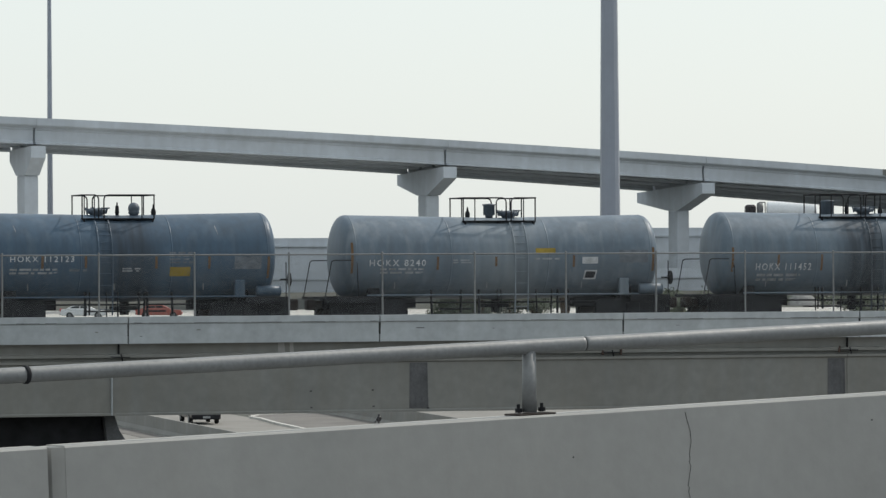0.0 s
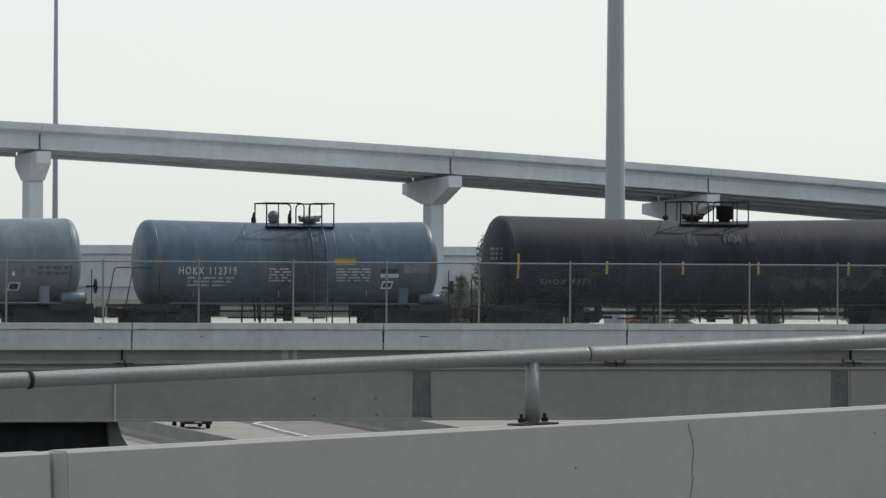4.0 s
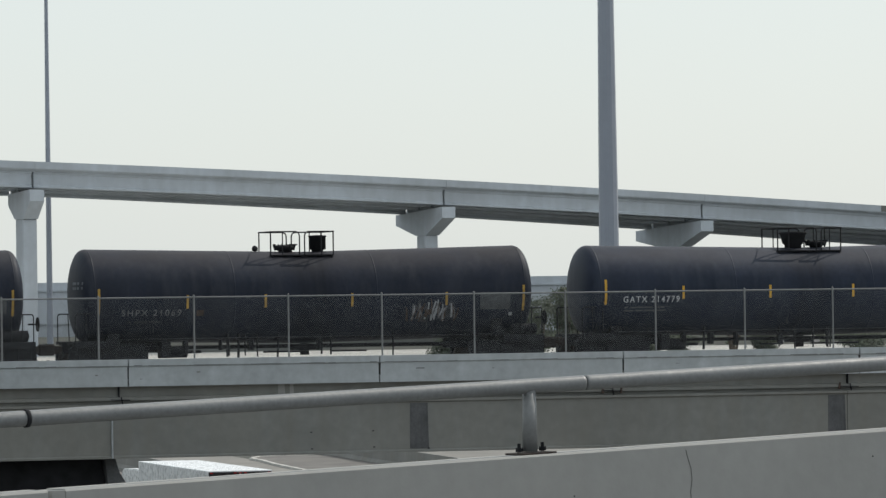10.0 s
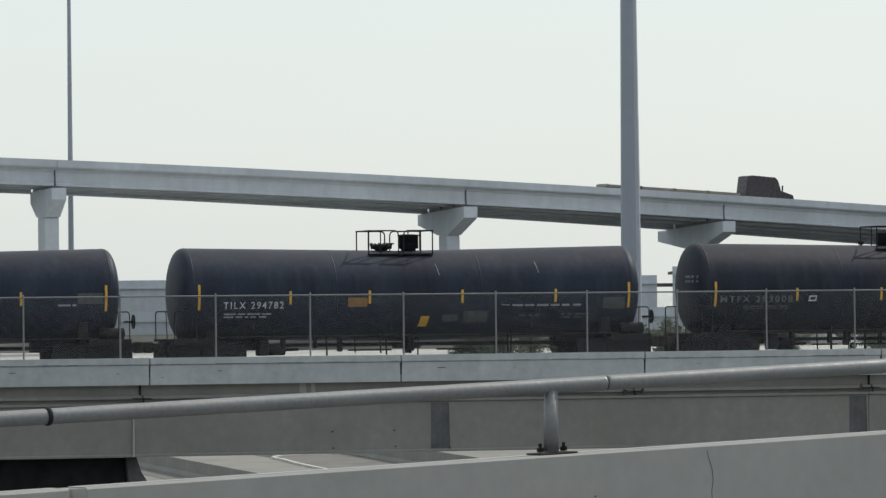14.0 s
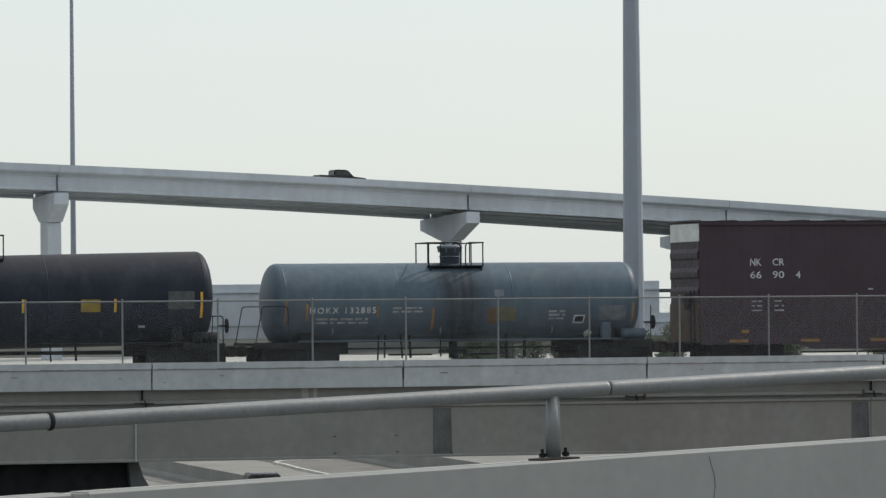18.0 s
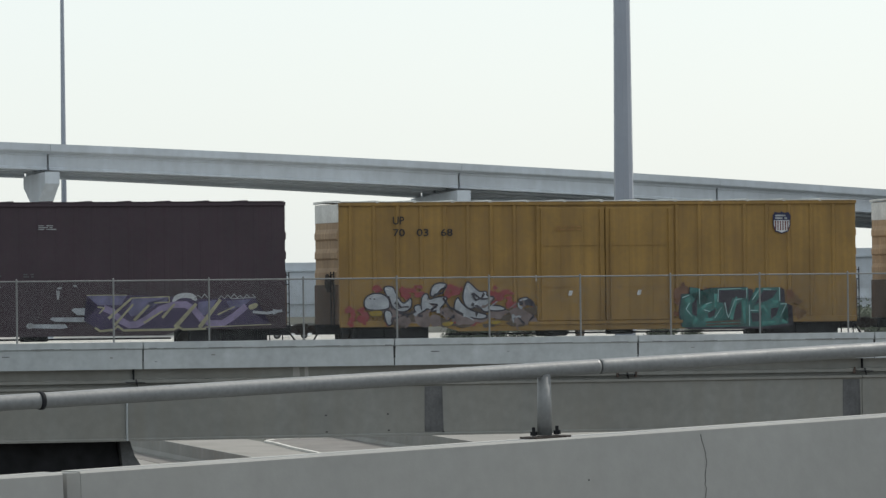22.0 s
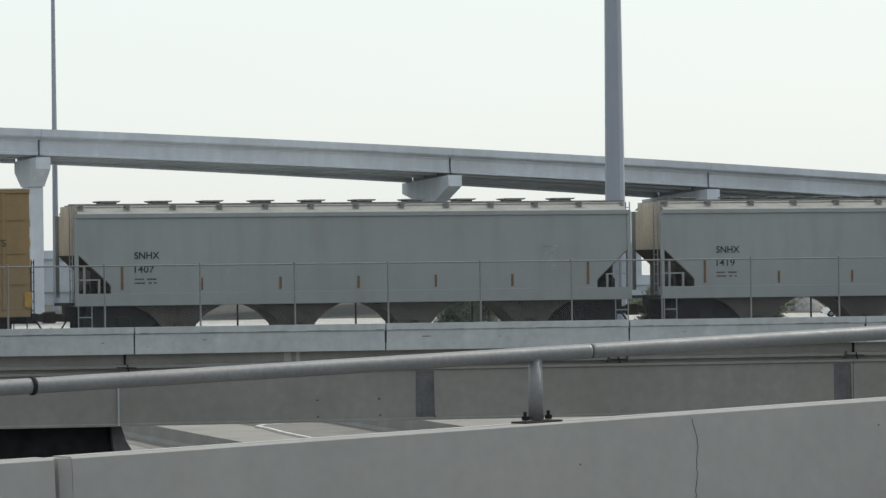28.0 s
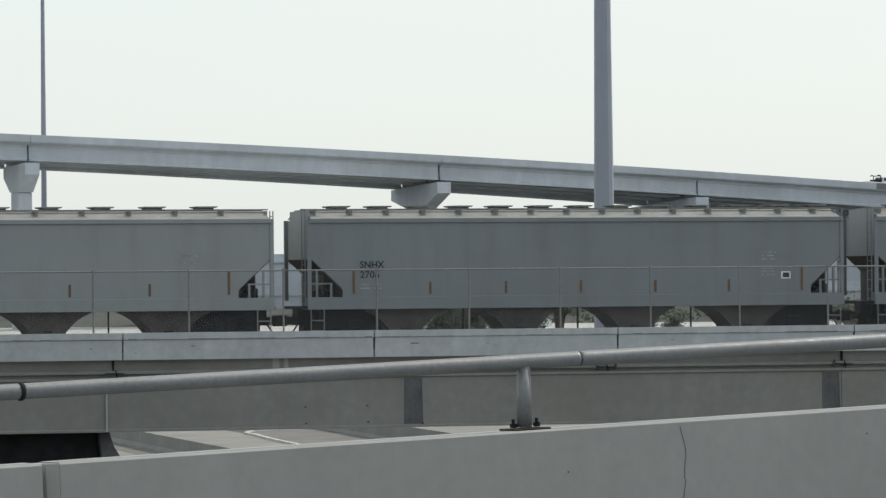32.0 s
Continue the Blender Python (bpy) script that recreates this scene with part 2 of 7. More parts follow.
FAINT = mat("faint smeared paint", (0.042, 0.043, 0.05), 0.8, vary=0.4, size=0.3, bump=0)
KERB_WHITE = mat("worn white kerb paint", (0.48, 0.47, 0.44), 0.8, vary=0.2, size=0.8)
DIM = mat("dim stencil paint", (0.07, 0.075, 0.08), 0.7, vary=0.3, size=0.2, bump=0)
INK = mat("black lettering paint", (0.02, 0.02, 0.025), 0.7, vary=0.15, size=0.3, bump=0)
REFLECTIVE = mat("yellow reflective tape", (0.58, 0.33, 0.035), 0.5, vary=0.15, size=0.3, bump=0)
WORN_STRIP = mat("worn yellow reflective tape", (0.36, 0.22, 0.045), 0.6, vary=0.3, grain=0.3, size=0.2, bump=0)
AMBER = mat("dull amber tape", (0.24, 0.13, 0.045), 0.6, vary=0.2, size=0.3, bump=0)
RUSTY_TAPE = mat("grimy brown tape", (0.13, 0.075, 0.035), 0.7, vary=0.2, size=0.3, bump=0)
RED_PAINT = mat("red paint", (0.21, 0.042, 0.047), 0.6, vary=0.2, size=0.4, bump=0)
FADED_INK = mat("faded black lettering paint", (0.055, 0.046, 0.04), 0.7, vary=0.25, grain=0.2, size=0.3, bump=0)
MAROON = mat("maroon paint", (0.13, 0.033, 0.03), 0.6, vary=0.15, size=0.4, bump=0)
BAND_BLUE = mat("blue black paint", (0.018, 0.022, 0.06), 0.6, vary=0.2, size=0.4, bump=0)
BLUE_PAINT = mat("blue paint", (0.05, 0.062, 0.21), 0.6, vary=0.2, size=0.4, bump=0)
TEAL = mat("teal spray paint", (0.03, 0.105, 0.1), 0.7, vary=0.45, grain=0.2, size=0.35, bump=0, dirt=(0.05, 0.05, 0.04), dirt_amount=0.5)
HALO = mat("rusty orange overspray", (0.15, 0.075, 0.045), 0.8, vary=0.3, size=0.3, bump=0)
TEAL_MID = mat("bright teal spray paint", (0.055, 0.2, 0.18), 0.7, vary=0.35, size=0.3, bump=0)
TEAL_PALE = mat("pale teal spray paint", (0.27, 0.42, 0.42), 0.6, vary=0.25, size=0.4, bump=0)
VIOLET = mat("violet spray paint", (0.045, 0.033, 0.075), 0.6, vary=0.25, size=0.4, bump=0)
LILAC = mat("lilac spray paint", (0.2, 0.165, 0.27), 0.6, vary=0.25, size=0.4, bump=0)
SILVER = mat("silver spray paint", (0.30, 0.32, 0.35), 0.5, vary=0.25, size=0.4, bump=0)
CREAM = mat("cream spray paint", (0.28, 0.265, 0.175), 0.6, vary=0.25, size=0.4, bump=0)
ASPHALT = mat("asphalt", (0.10, 0.10, 0.10), 0.9, vary=0.2, grain=0.2, size=6, bump=0.3)
ROADWAY = mat("pale concrete roadway", (0.198, 0.189, 0.173), 0.9, vary=0.12, grain=0.1, size=4, bump=0.2, dirt=(0.19, 0.18, 0.165), dirt_amount=0.5)
GORE = mat("worn asphalt shoulder", (0.135, 0.127, 0.118), 0.9, vary=0.2, grain=0.2, size=3, bump=0.2, dirt=(0.19, 0.175, 0.15), dirt_amount=0.4)
CAP_GREY = mat("blotchy dark grey concrete", (0.10, 0.102, 0.107), 0.9, vary=0.3, grain=0.2, size=0.8, dirt_amount=0.4, dirt=(0.05, 0.05, 0.05))
# Sun glare on the frontage road is put into this base, above ROADWAY.
PALE_ROAD = mat("very pale concrete roadway", (0.40, 0.392, 0.365), 0.9, vary=0.12, grain=0.1, size=6, bump=0.1, dirt=(0.28, 0.27, 0.245), dirt_amount=0.3)
SOIL = mat("dry grass and soil", (0.052, 0.055, 0.046), 0.95, vary=0.3, grain=0.3, size=8, bump=0.5, dirt=(0.11, 0.105, 0.085), dirt_amount=0.5)
BARK = mat("bark", (0.10, 0.075, 0.055), 0.95, vary=0.3, size=0.6, bump=0.6)
# Distance haze is mixed into this green, making it paler and greyer.
LEAF = mat("haze-paled green foliage", (0.072, 0.088, 0.056), 0.7, vary=0.4, grain=0.3, size=1.2, bump=0)
NEEDLE = mat("dark conifer needles", (0.055, 0.072, 0.05), 0.8, vary=0.4, grain=0.3, size=1.0, bump=0)
GRAVEL = mat("pale gravel", (0.2, 0.2, 0.195), 0.9, vary=0.3, grain=0.4, size=0.4, bump=0.4)
LEAF_DRY = mat("greyish brown foliage", (0.22, 0.19, 0.18), 0.8, vary=0.4, grain=0.3, size=1.2, bump=0)
RUBBER = mat("tyre rubber", (0.02, 0.02, 0.02), 0.9, vary=0.2, size=0.4)
GLASS_DARK = mat("tinted vehicle glass", (0.015, 0.018, 0.022), 0.08, vary=0.05, bump=0, spec=0.6)
CAR_WHITE = mat("white car paint", (0.72, 0.73, 0.74), 0.3, vary=0.04, grain=0.02, size=2, bump=0)
CAR_DARK = mat("dark car paint", (0.025, 0.022, 0.024), 0.3, vary=0.1, size=2, bump=0)
CAR_MAROON = mat("dark maroon car paint", (0.042, 0.033, 0.04), 0.3, vary=0.1, size=2, bump=0)
CAR_GREY = mat("grey car paint", (0.16, 0.17, 0.18), 0.3, vary=0.1, size=2, bump=0)
CAR_RED = mat("orange red box paint", (0.33, 0.075, 0.055), 0.5, vary=0.12, grain=0.04, size=2, bump=0, streak=0.3, dirt=(0.4, 0.25, 0.22))
LAMP_RED = mat("red tail lamp", (0.5, 0.02, 0.02), 0.3, vary=0.05, bump=0)


def chainlink():
    m = bpy.data.materials.new("chain link wire")
    m.use_nodes = True
    n, ln = m.node_tree.nodes, m.node_tree.links
    bsdf = n["Principled BSDF"]
    bsdf.inputs["Base Color"].default_value = (0.2, 0.205, 0.21, 1)
    bsdf.inputs["Metallic"].default_value, bsdf.inputs["Roughness"].default_value = 0.5, 0.5
    tc = n.new("ShaderNodeTexCoord")
    lines = []
    for sign in (1, -1):
        mp = n.new("ShaderNodeMapping")
        mp.inputs["Rotation"].default_value = (0, radians(45 * sign), 0)
        w = n.new("ShaderNodeTexWave")
        w.wave_type, w.bands_direction = "BANDS", "X"
        w.inputs["Scale"].default_value = 6.3
        ln.new(tc.outputs["Object"], mp.inputs["Vector"])
        ln.new(mp.outputs[0], w.inputs["Vector"])
        c = n.new("ShaderNodeMath")
        c.operation = "GREATER_THAN"
        c.inputs[1].default_value = 0.991
        ln.new(w.outputs["Fac"], c.inputs[0])
        lines.append(c.outputs[0])
    mx = n.new("ShaderNodeMath")
    mx.operation = "MAXIMUM"
    ln.new(lines[0], mx.inputs[0])
    ln.new(lines[1], mx.inputs[1])
    ln.new(mx.outputs[0], bsdf.inputs["Alpha"])
    return m


CHAIN = chainlink()


# ---- mesh helpers ----
def bx(bm, x0, x1, y0, y1, z0, z1, bev=0.0):
    r = bmesh.ops.create_cube(bm, size=1)
    vs = r["verts"]
    for v in vs:
        v.co = (x0 + (v.co.x + 0.5) * (x1 - x0), y0 + (v.co.y + 0.5) * (y1 - y0), z0 + (v.co.z + 0.5) * (z1 - z0))
    if bev:
        es = list({e for v in vs for e in v.link_edges})
        bmesh.ops.bevel(bm, geom=es, offset=bev, segments=1, affect="EDGES")
    return bm


def rod(bm, p, q, r, r2=None, seg=8):
    p, q = Vector(p), Vector(q)
    d = q - p
    m = Matrix.Translation((p + q) / 2) @ d.to_track_quat("Z", "Y").to_matrix().to_4x4()
    bmesh.ops.create_cone(bm, cap_ends=True, segments=seg, radius1=r, radius2=r if r2 is None else r2, depth=d.length, matrix=m)
    return bm


def bar(bm, p, q, wide, high):
    """A square bar from p to q."""
    p, q = Vector(p), Vector(q)
    d = q - p
    m = Matrix.Translation((p + q) / 2) @ d.to_track_quat("Z", "Y").to_matrix().to_4x4() @ Matrix.Diagonal((wide, high, d.length, 1))
    bmesh.ops.create_cube(bm, size=1, matrix=m)
    return bm


def pipe(bm, pts, r, seg=8):
    for a, b in zip(pts, pts[1:]):
        rod(bm, a, b, r, seg=seg)
    return bm


def prism(bm, pts, axis, lo, hi):
    """A flat outline pushed along an axis: y takes (x, z) points, x takes (y, z), z takes (x, y)."""
    def at(p, h):
        return {"y": (p[0], h, p[1]), "x": (h, p[0], p[1]), "z": (p[0], p[1], h)}[axis]
    a, b = [bm.verts.new(at(p, lo)) for p in pts], [bm.verts.new(at(p, hi)) for p in pts]
    n = len(pts)
    faces = [bm.faces.new(a), bm.faces.new(b)] + [bm.faces.new((a[i], a[(i + 1) % n], b[(i + 1) % n], b[i])) for i in range(n)]
    bmesh.ops.recalc_face_normals(bm, faces=faces)
    return bm


def lathe(bm, profile, seg=48, axis="x", centre=(0, 0, 0)):
    """Turns a profile of (along, radius) round an axis."""
    rings = []
    for a, r in profile:
        ring = []
        for i in range(seg):
            f = 2 * math.pi * i / seg
            c, s = r * math.cos(f), r * math.sin(f)
            p = (a, c, s) if axis == "x" else (c, s, a)
            ring.append(bm.verts.new(Vector(p) + Vector(centre)))
        rings.append(ring)
    faces = []
    for p, q in zip(rings, rings[1:]):
        for i in range(seg):
            faces.append(bm.faces.new((p[i], p[(i + 1) % seg], q[(i + 1) % seg], q[i])))
    faces += [bm.faces.new(rings[0]), bm.faces.new(rings[-1])]
    bmesh.ops.recalc_face_normals(bm, faces=faces)
    for f in faces[:-2]:
        f.smooth = True
    return bm


def B():
    return bmesh.new()


def thing(name, label, category, at=None, group="", kind=""):
    ob = new(name)
    ob.matrix_world = at or Matrix()
    return tagged(ob, label, category, group, kind)


def mesh_of(name, bm, material):
    me = bpy.data.meshes.new(name)
    bm.to_mesh(me)
    bm.free()
    me.materials.append(material)
    return me


def part(name, bm, material, parent, label=""):
    ob = new(name, mesh_of(name, bm, material))
    ob.parent = parent
    return tagged(ob, label)


def again(ob, parent, m):
    """The same part once more, shifted, on the same mesh."""
    o = new(ob.name.split(".")[0], ob.data)
    o.parent = parent
    o.matrix_basis = m
    return tagged(o, ob.get("label", ""))


def solid(name, bm, material, label, category, kind="", group=""):
    return tagged(new(name, mesh_of(name, bm, material)), label, category, group, kind)


def words(text, x, z, high, y, material, parent, name="lettering", wide=None, shear=0.0, proud=0.004, spread=1.0):
    """Letters on a plane that faces -y; x, z the lower left corner; wide: total width."""
    cu = bpy.data.curves.new("letters", "FONT")
    cu.body, cu.size, cu.extrude, cu.shear, cu.resolution_u = text, 1.0, 0.0, shear, 3
    cu.offset, cu.space_character = 0.012, spread
    ob = bpy.data.objects.new("letters", cu)
    scene.collection.objects.link(ob)
    bpy.context.view_layer.update()
    me = bpy.data.meshes.new_from_object(ob.evaluated_get(bpy.context.evaluated_depsgraph_get()))
    bpy.data.objects.remove(ob)
    bpy.data.curves.remove(cu)
    co = [v.co.copy() for v in me.vertices]
    x0, x1 = min(c.x for c in co), max(c.x for c in co)
    y0, y1 = min(c.y for c in co), max(c.y for c in co)
    sz = high / (y1 - y0)
    sx = wide / (x1 - x0) if wide else sz
    for v, c in zip(me.vertices, co):
        zz = z + (c.y - y0) * sz
        v.co = (x + (c.x - x0) * sx, (y(zz) if callable(y) else y) - proud, zz)
    me.materials.clear()
    me.materials.append(material)
    me.name = name
    o = new(name, me)
    o.parent = parent
    return o


def stripes(parent, x, z, wide, rows, y, material, name="stencil", high=0.05, step=0.1, seed=1):
    """Lines of writing too small to read: short bars."""
    rnd = random.Random(seed)
    bm = B()
    for k in range(rows):
        p = x
        while p < x + wide - 0.05:
            w = min(rnd.uniform(0.1, 0.45), x + wide - p)
            zz = z - k * step
            yy = (y(zz) if callable(y) else y)
            yt = (y(zz + high) if callable(y) else y)
            vs = [bm.verts.new(v) for v in ((p, yy - 0.005, zz), (p + w, yy - 0.005, zz), (p + w, yt - 0.005, zz + high), (p, yt - 0.005, zz + high))]
            bm.faces.new(vs)
            p += w + rnd.uniform(0.05, 0.12)
    return part(name, bm, material, parent)


def patch(parent, name, x0, x1, z0, z1, y, material, label="", proud=0.006, skew=0.0):
    """A thin plate or painted panel on a side; y may follow a curved wall."""
    bm = B()
    n = 4 if callable(y) else 1
    rows = []
    for i in range(n + 1):
        z = z0 + (z1 - z0) * i / n
        yy = (y(z) if callable(y) else y) - proud
        k = skew * i / n
        rows.append((bm.verts.new((x0 + k, yy, z)), bm.verts.new((x1 + k, yy, z))))
    for a, b in zip(rows, rows[1:]):
        bm.faces.new((a[0], a[1], b[1], b[0]))
    return part(name, bm, material, parent, label)


# ---- ground, far walls, roads ----
TURN = radians(17)
BRIDGE = Matrix.Translation((-2.25, 163.4, 0)) @ Matrix.Rotation(TURN, 4, "Z")

bm = B()
bx(bm, -3000, 3000, -300, 4500, -1.0, 0.0)
solid("ground", bm, SOIL, "dry grass and bare soil reaching the horizon", "ground", "structure")


def strip(name, pts, wide, z, material, label, category="road", thick=0.06, kind="structure"):
    """A flat road along a line of (x, y) points."""
    bm = B()
    rows = []
    for i, p in enumerate(pts):
        a, b = Vector(pts[max(i - 1, 0)]), Vector(pts[min(i + 1, len(pts) - 1)])
        d = (b - a).normalized()
        n = Vector((-d.y, d.x)) * wide / 2
        rows.append([bm.verts.new((p[0] + s * n.x, p[1] + s * n.y, h)) for s, h in ((-1, z), (1, z), (1, z - thick), (-1, z - thick))])
    fs = [bm.faces.new(rows[0]), bm.faces.new(rows[-1])]
    for p, q in zip(rows, rows[1:]):
        fs += [bm.faces.new((p[k], p[(k + 1) % 4], q[(k + 1) % 4], q[k])) for k in range(4)]
    bmesh.ops.recalc_face_normals(bm, faces=fs)
    return solid(name, bm, material, label, category, kind)


# roads under and beyond the bridge
WAY = Vector((-0.207, 0.978))
LOW = 0.5       # the level of the lower roads


def along(x, y, *steps):
    return [(x + WAY.x * s, y + WAY.y * s) for s in steps]


strip("road", along(-25.6, 295, -255, -170, -80, 0, 60, 110, 155), 18, LOW, ROADWAY, "pale concrete highway lanes passing under the bridge", thick=0.5)
strip("road", along(-10.4, 295, -255, -170, -80, 0, 60, 110, 155), 11, LOW, ROADWAY, "pale concrete ramp lanes beside the highway", thick=0.5)
# Added apron, hidden from the camera, that bounces light up at the girder.
strip("road", along(14.5, 295, -255, -170, -80, 0, 60), 30, LOW - 0.02, ROADWAY, "unseen pale apron added to bounce light onto the girder", thick=0.5)
strip("shoulder", along(-17.6, 295, -150, 0, 60, 150), 1.5, LOW + 0.02, GORE, "dark asphalt shoulder beside the barrier", "shoulder", 0.5)
strip("kerb", [(2.2, 245), (-5.4, 288), (-8.9, 308.5), (-11.3, 322), (-12.6, 331), (-13.5, 335.5), (-13.1, 339), (-11.5, 341)], 0.26, LOW + 0.14, KERB_WHITE, "white painted kerb that curves round the gore", "kerb", 0.6)
strip("gore", [(14.2, 215), (5.6, 245), (-2.0, 288), (-5.5, 308.5), (-9.2, 330), (-10.6, 341)], 6.4, LOW + 0.1, GORE, "grey brown worn asphalt inside the kerb", "shoulder", 0.6)
strip("lane_line", along(-11.7, 295, -60, 0, 45), 0.15, LOW + 0.015, WHITE, "worn white lane line", "road marking", 0.01)
strip("lane_line", along(-15.1, 295, -60, 0, 45), 0.12, LOW + 0.015, WHITE, "worn white lane line", "road marking", 0.01)
strip("expansion_joint", along(-13.3, 295, -60, 0, 45), 0.12, LOW + 0.012, GORE, "dark sealed joint in the roadway", "road marking", 0.01)


def jersey(name, pts, z, label, high=0.85, material=None):
    """Concrete traffic barrier cast in lengths along a line of points."""
    holder = thing(name, label, "barrier", kind="structure")
    for a, b in zip(pts, pts[1:]):
        a, b = Vector((*a, 0)), Vector((*b, 0))
        d = b - a
        count = max(1, round(d.length / 9))
        for k in range(count):
            p = a + d * (k / count)
            q = a + d * ((k + 1) / count)
            bm = B()
            n = (q - p).length
            prism(bm, [(-0.3, 0), (0.3, 0), (0.28, 0.12), (0.13, 0.35), (0.09, high), (-0.09, high), (-0.13, 0.35), (-0.28, 0.12)], "x", 0.01, n - 0.01)
            o = part("barrier_block", bm, material or CONCRETE, holder)
            o.matrix_basis = Matrix.Translation((p.x, p.y, z)) @ Matrix.Rotation(math.atan2(d.y, d.x), 4, "Z")
    return holder


jersey("median_barrier", along(-16.3, 295, -140, -70, 0, 60, 120), LOW, "long grey concrete barrier between the roads below the bridge", 1.07, CONCRETE_OLD)
jersey("roadside_barrier", [(-8.9, 347), (-5.1, 325.7), (0.3, 297), (6.0, 265), (16, 215)], LOW, "grey concrete barrier beside the gore", 1.2, CONCRETE_OLD)

# the raised terrace with the far highway
bm = B()
prism(bm, [(455, 0.0), (476, 5.55), (532, 6.46), (553, 8.3), (562, 8.3), (562, 5.2), (720, 5.2), (735, 0.0)], "x", -420, 420)
solid("embankment", bm, SOIL, "low grassy highway embankment behind the railway", "embankment", "structure")
bm = B()
prism(bm, [(499, 5.95), (532, 6.5), (532, 6.0), (499, 5.5)], "x", -415, 415)
solid("road", bm, PALE_ROAD, "very pale frontage road on the embankment", "road", "structure")
strip("road", [(-400, 590), (0, 590), (400, 590)], 12, 5.26, ASPHALT, "grey highway lanes on the embankment")


def panel_wall(name, y, z0, z1, label, x0=-80, x1=90, cap=0.9, step=7.5, turn=0.0):
    """A far retaining wall of cast panels with a traffic rail on top."""
    holder = thing(name, label, "wall", pose(0, y, 0, 0, 0, turn), kind="structure")
    n = int((x1 - x0) / step)
    for i in range(n):
        a = x0 + i * step
        bm = B()
        bx(bm, a + 0.006, a + step - 0.006, 0, 0.5, z0, z1 - cap - 0.25, 0.03)
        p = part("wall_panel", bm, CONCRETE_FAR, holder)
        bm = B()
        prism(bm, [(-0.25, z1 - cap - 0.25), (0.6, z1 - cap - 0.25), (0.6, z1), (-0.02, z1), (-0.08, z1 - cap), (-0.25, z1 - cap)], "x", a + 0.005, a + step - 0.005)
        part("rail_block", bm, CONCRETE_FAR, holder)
    return holder


panel_wall("highway_wall", 622, 5.2, 15.05, "tall pale retaining wall of the far highway with a concrete rail", -80, 27.5)
panel_wall("highway_wall_step", 621.4, 5.2, 16.15, "higher panelled length of the far retaining wall", 27, 93, step=6)
panel_wall("highway_wall_west", 622, 5.2, 15.05, "pale retaining wall of the far highway", -700, -80, step=62)
panel_wall("highway_wall_east", 621.4, 5.2, 16.15, "pale retaining wall of the far highway", 93, 605, step=64)
panel_wall("frontage_wall", 556, 7.0, 10.9, "lower pale retaining wall in front of the far highway")
bm = B()
bx(bm, -700, 602, 0.605, 14, 13.6, 14.0)
o = solid("highway_deck", bm, ASPHALT, "grey roadway of the far highway", "road", "structure")
o.matrix_world = pose(0, 622, 0)
bm = B()
bx(bm, 27.0, 605, 622.1, 636, 15.2, 15.55)
solid("highway_deck_step", bm, ASPHALT, "grey roadway of the higher far highway", "road", "structure")


# ---- curved flyover ----
def flyover_axis(s):
    """The near edge of the flyover at s metres from its middle pier: x, y, z of the rail top, heading."""
    h = radians(27)
    k = min(s, 136)
    z = 25.55 - 0.0455 * k - 0.00012 * k * k - 0.078 * (s - k)
    return Vector((0.45 + s * math.cos(h), 545.0 + s * math.sin(h), z)), h


def flyover_wide(s):
    """The deck widens where a second ramp joins."""
    return min(max(10.6 + 0.075 * s, 7.5), 15.0)


WIDE = 9.6
BANK = 0.06     # the deck leans into the curve


def sweep(bm, outline, s0, s1, n):
    """Pushes an outline of (away, up) along the flyover."""
    rows = []
    for i in range(n + 1):
        p, h = flyover_axis(s0 + (s1 - s0) * i / n)
        away = Vector((-math.sin(h), math.cos(h), 0))
        rows.append([bm.verts.new(p + away * a + Vector((0, 0, u - BANK * a))) for a, u in [(a if a < 1 else a * flyover_wide(s0 + (s1 - s0) * i / n) / WIDE, u) for a, u in outline]])
    k = len(outline)
    fs = [bm.faces.new(rows[0]), bm.faces.new(rows[-1])]
    for p, q in zip(rows, rows[1:]):
        fs += [bm.faces.new((p[j], p[(j + 1) % k], q[(j + 1) % k], q[j])) for j in range(k)]
    bmesh.ops.recalc_face_normals(bm, faces=fs)
    return bm


flyover = thing("flyover_ramp", "pale concrete curved flyover ramp on hammerhead piers", "overpass", kind="structure")
EDGES = [-350, -300, -250, -200, -150, -100, -50.2, 0, 33.8, 68, 102, 136, 168]
for s0, s1 in zip(EDGES, EDGES[1:]):
    for k in range(5):
        a, b = s0 + (s1 - s0) * k / 5 + (0.03 if k == 0 else 0.006), s0 + (s1 - s0) * (k + 1) / 5 - 0.006
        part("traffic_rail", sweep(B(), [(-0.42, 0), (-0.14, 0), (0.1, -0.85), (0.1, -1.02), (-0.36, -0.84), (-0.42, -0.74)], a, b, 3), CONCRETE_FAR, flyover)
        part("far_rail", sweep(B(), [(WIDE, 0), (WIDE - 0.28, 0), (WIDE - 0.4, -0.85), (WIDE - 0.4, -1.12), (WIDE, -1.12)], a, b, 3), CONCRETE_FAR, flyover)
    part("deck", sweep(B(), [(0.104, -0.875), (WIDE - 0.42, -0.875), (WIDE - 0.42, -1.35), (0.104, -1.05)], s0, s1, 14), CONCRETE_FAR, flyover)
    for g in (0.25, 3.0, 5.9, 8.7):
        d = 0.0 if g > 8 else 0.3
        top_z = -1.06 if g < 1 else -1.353
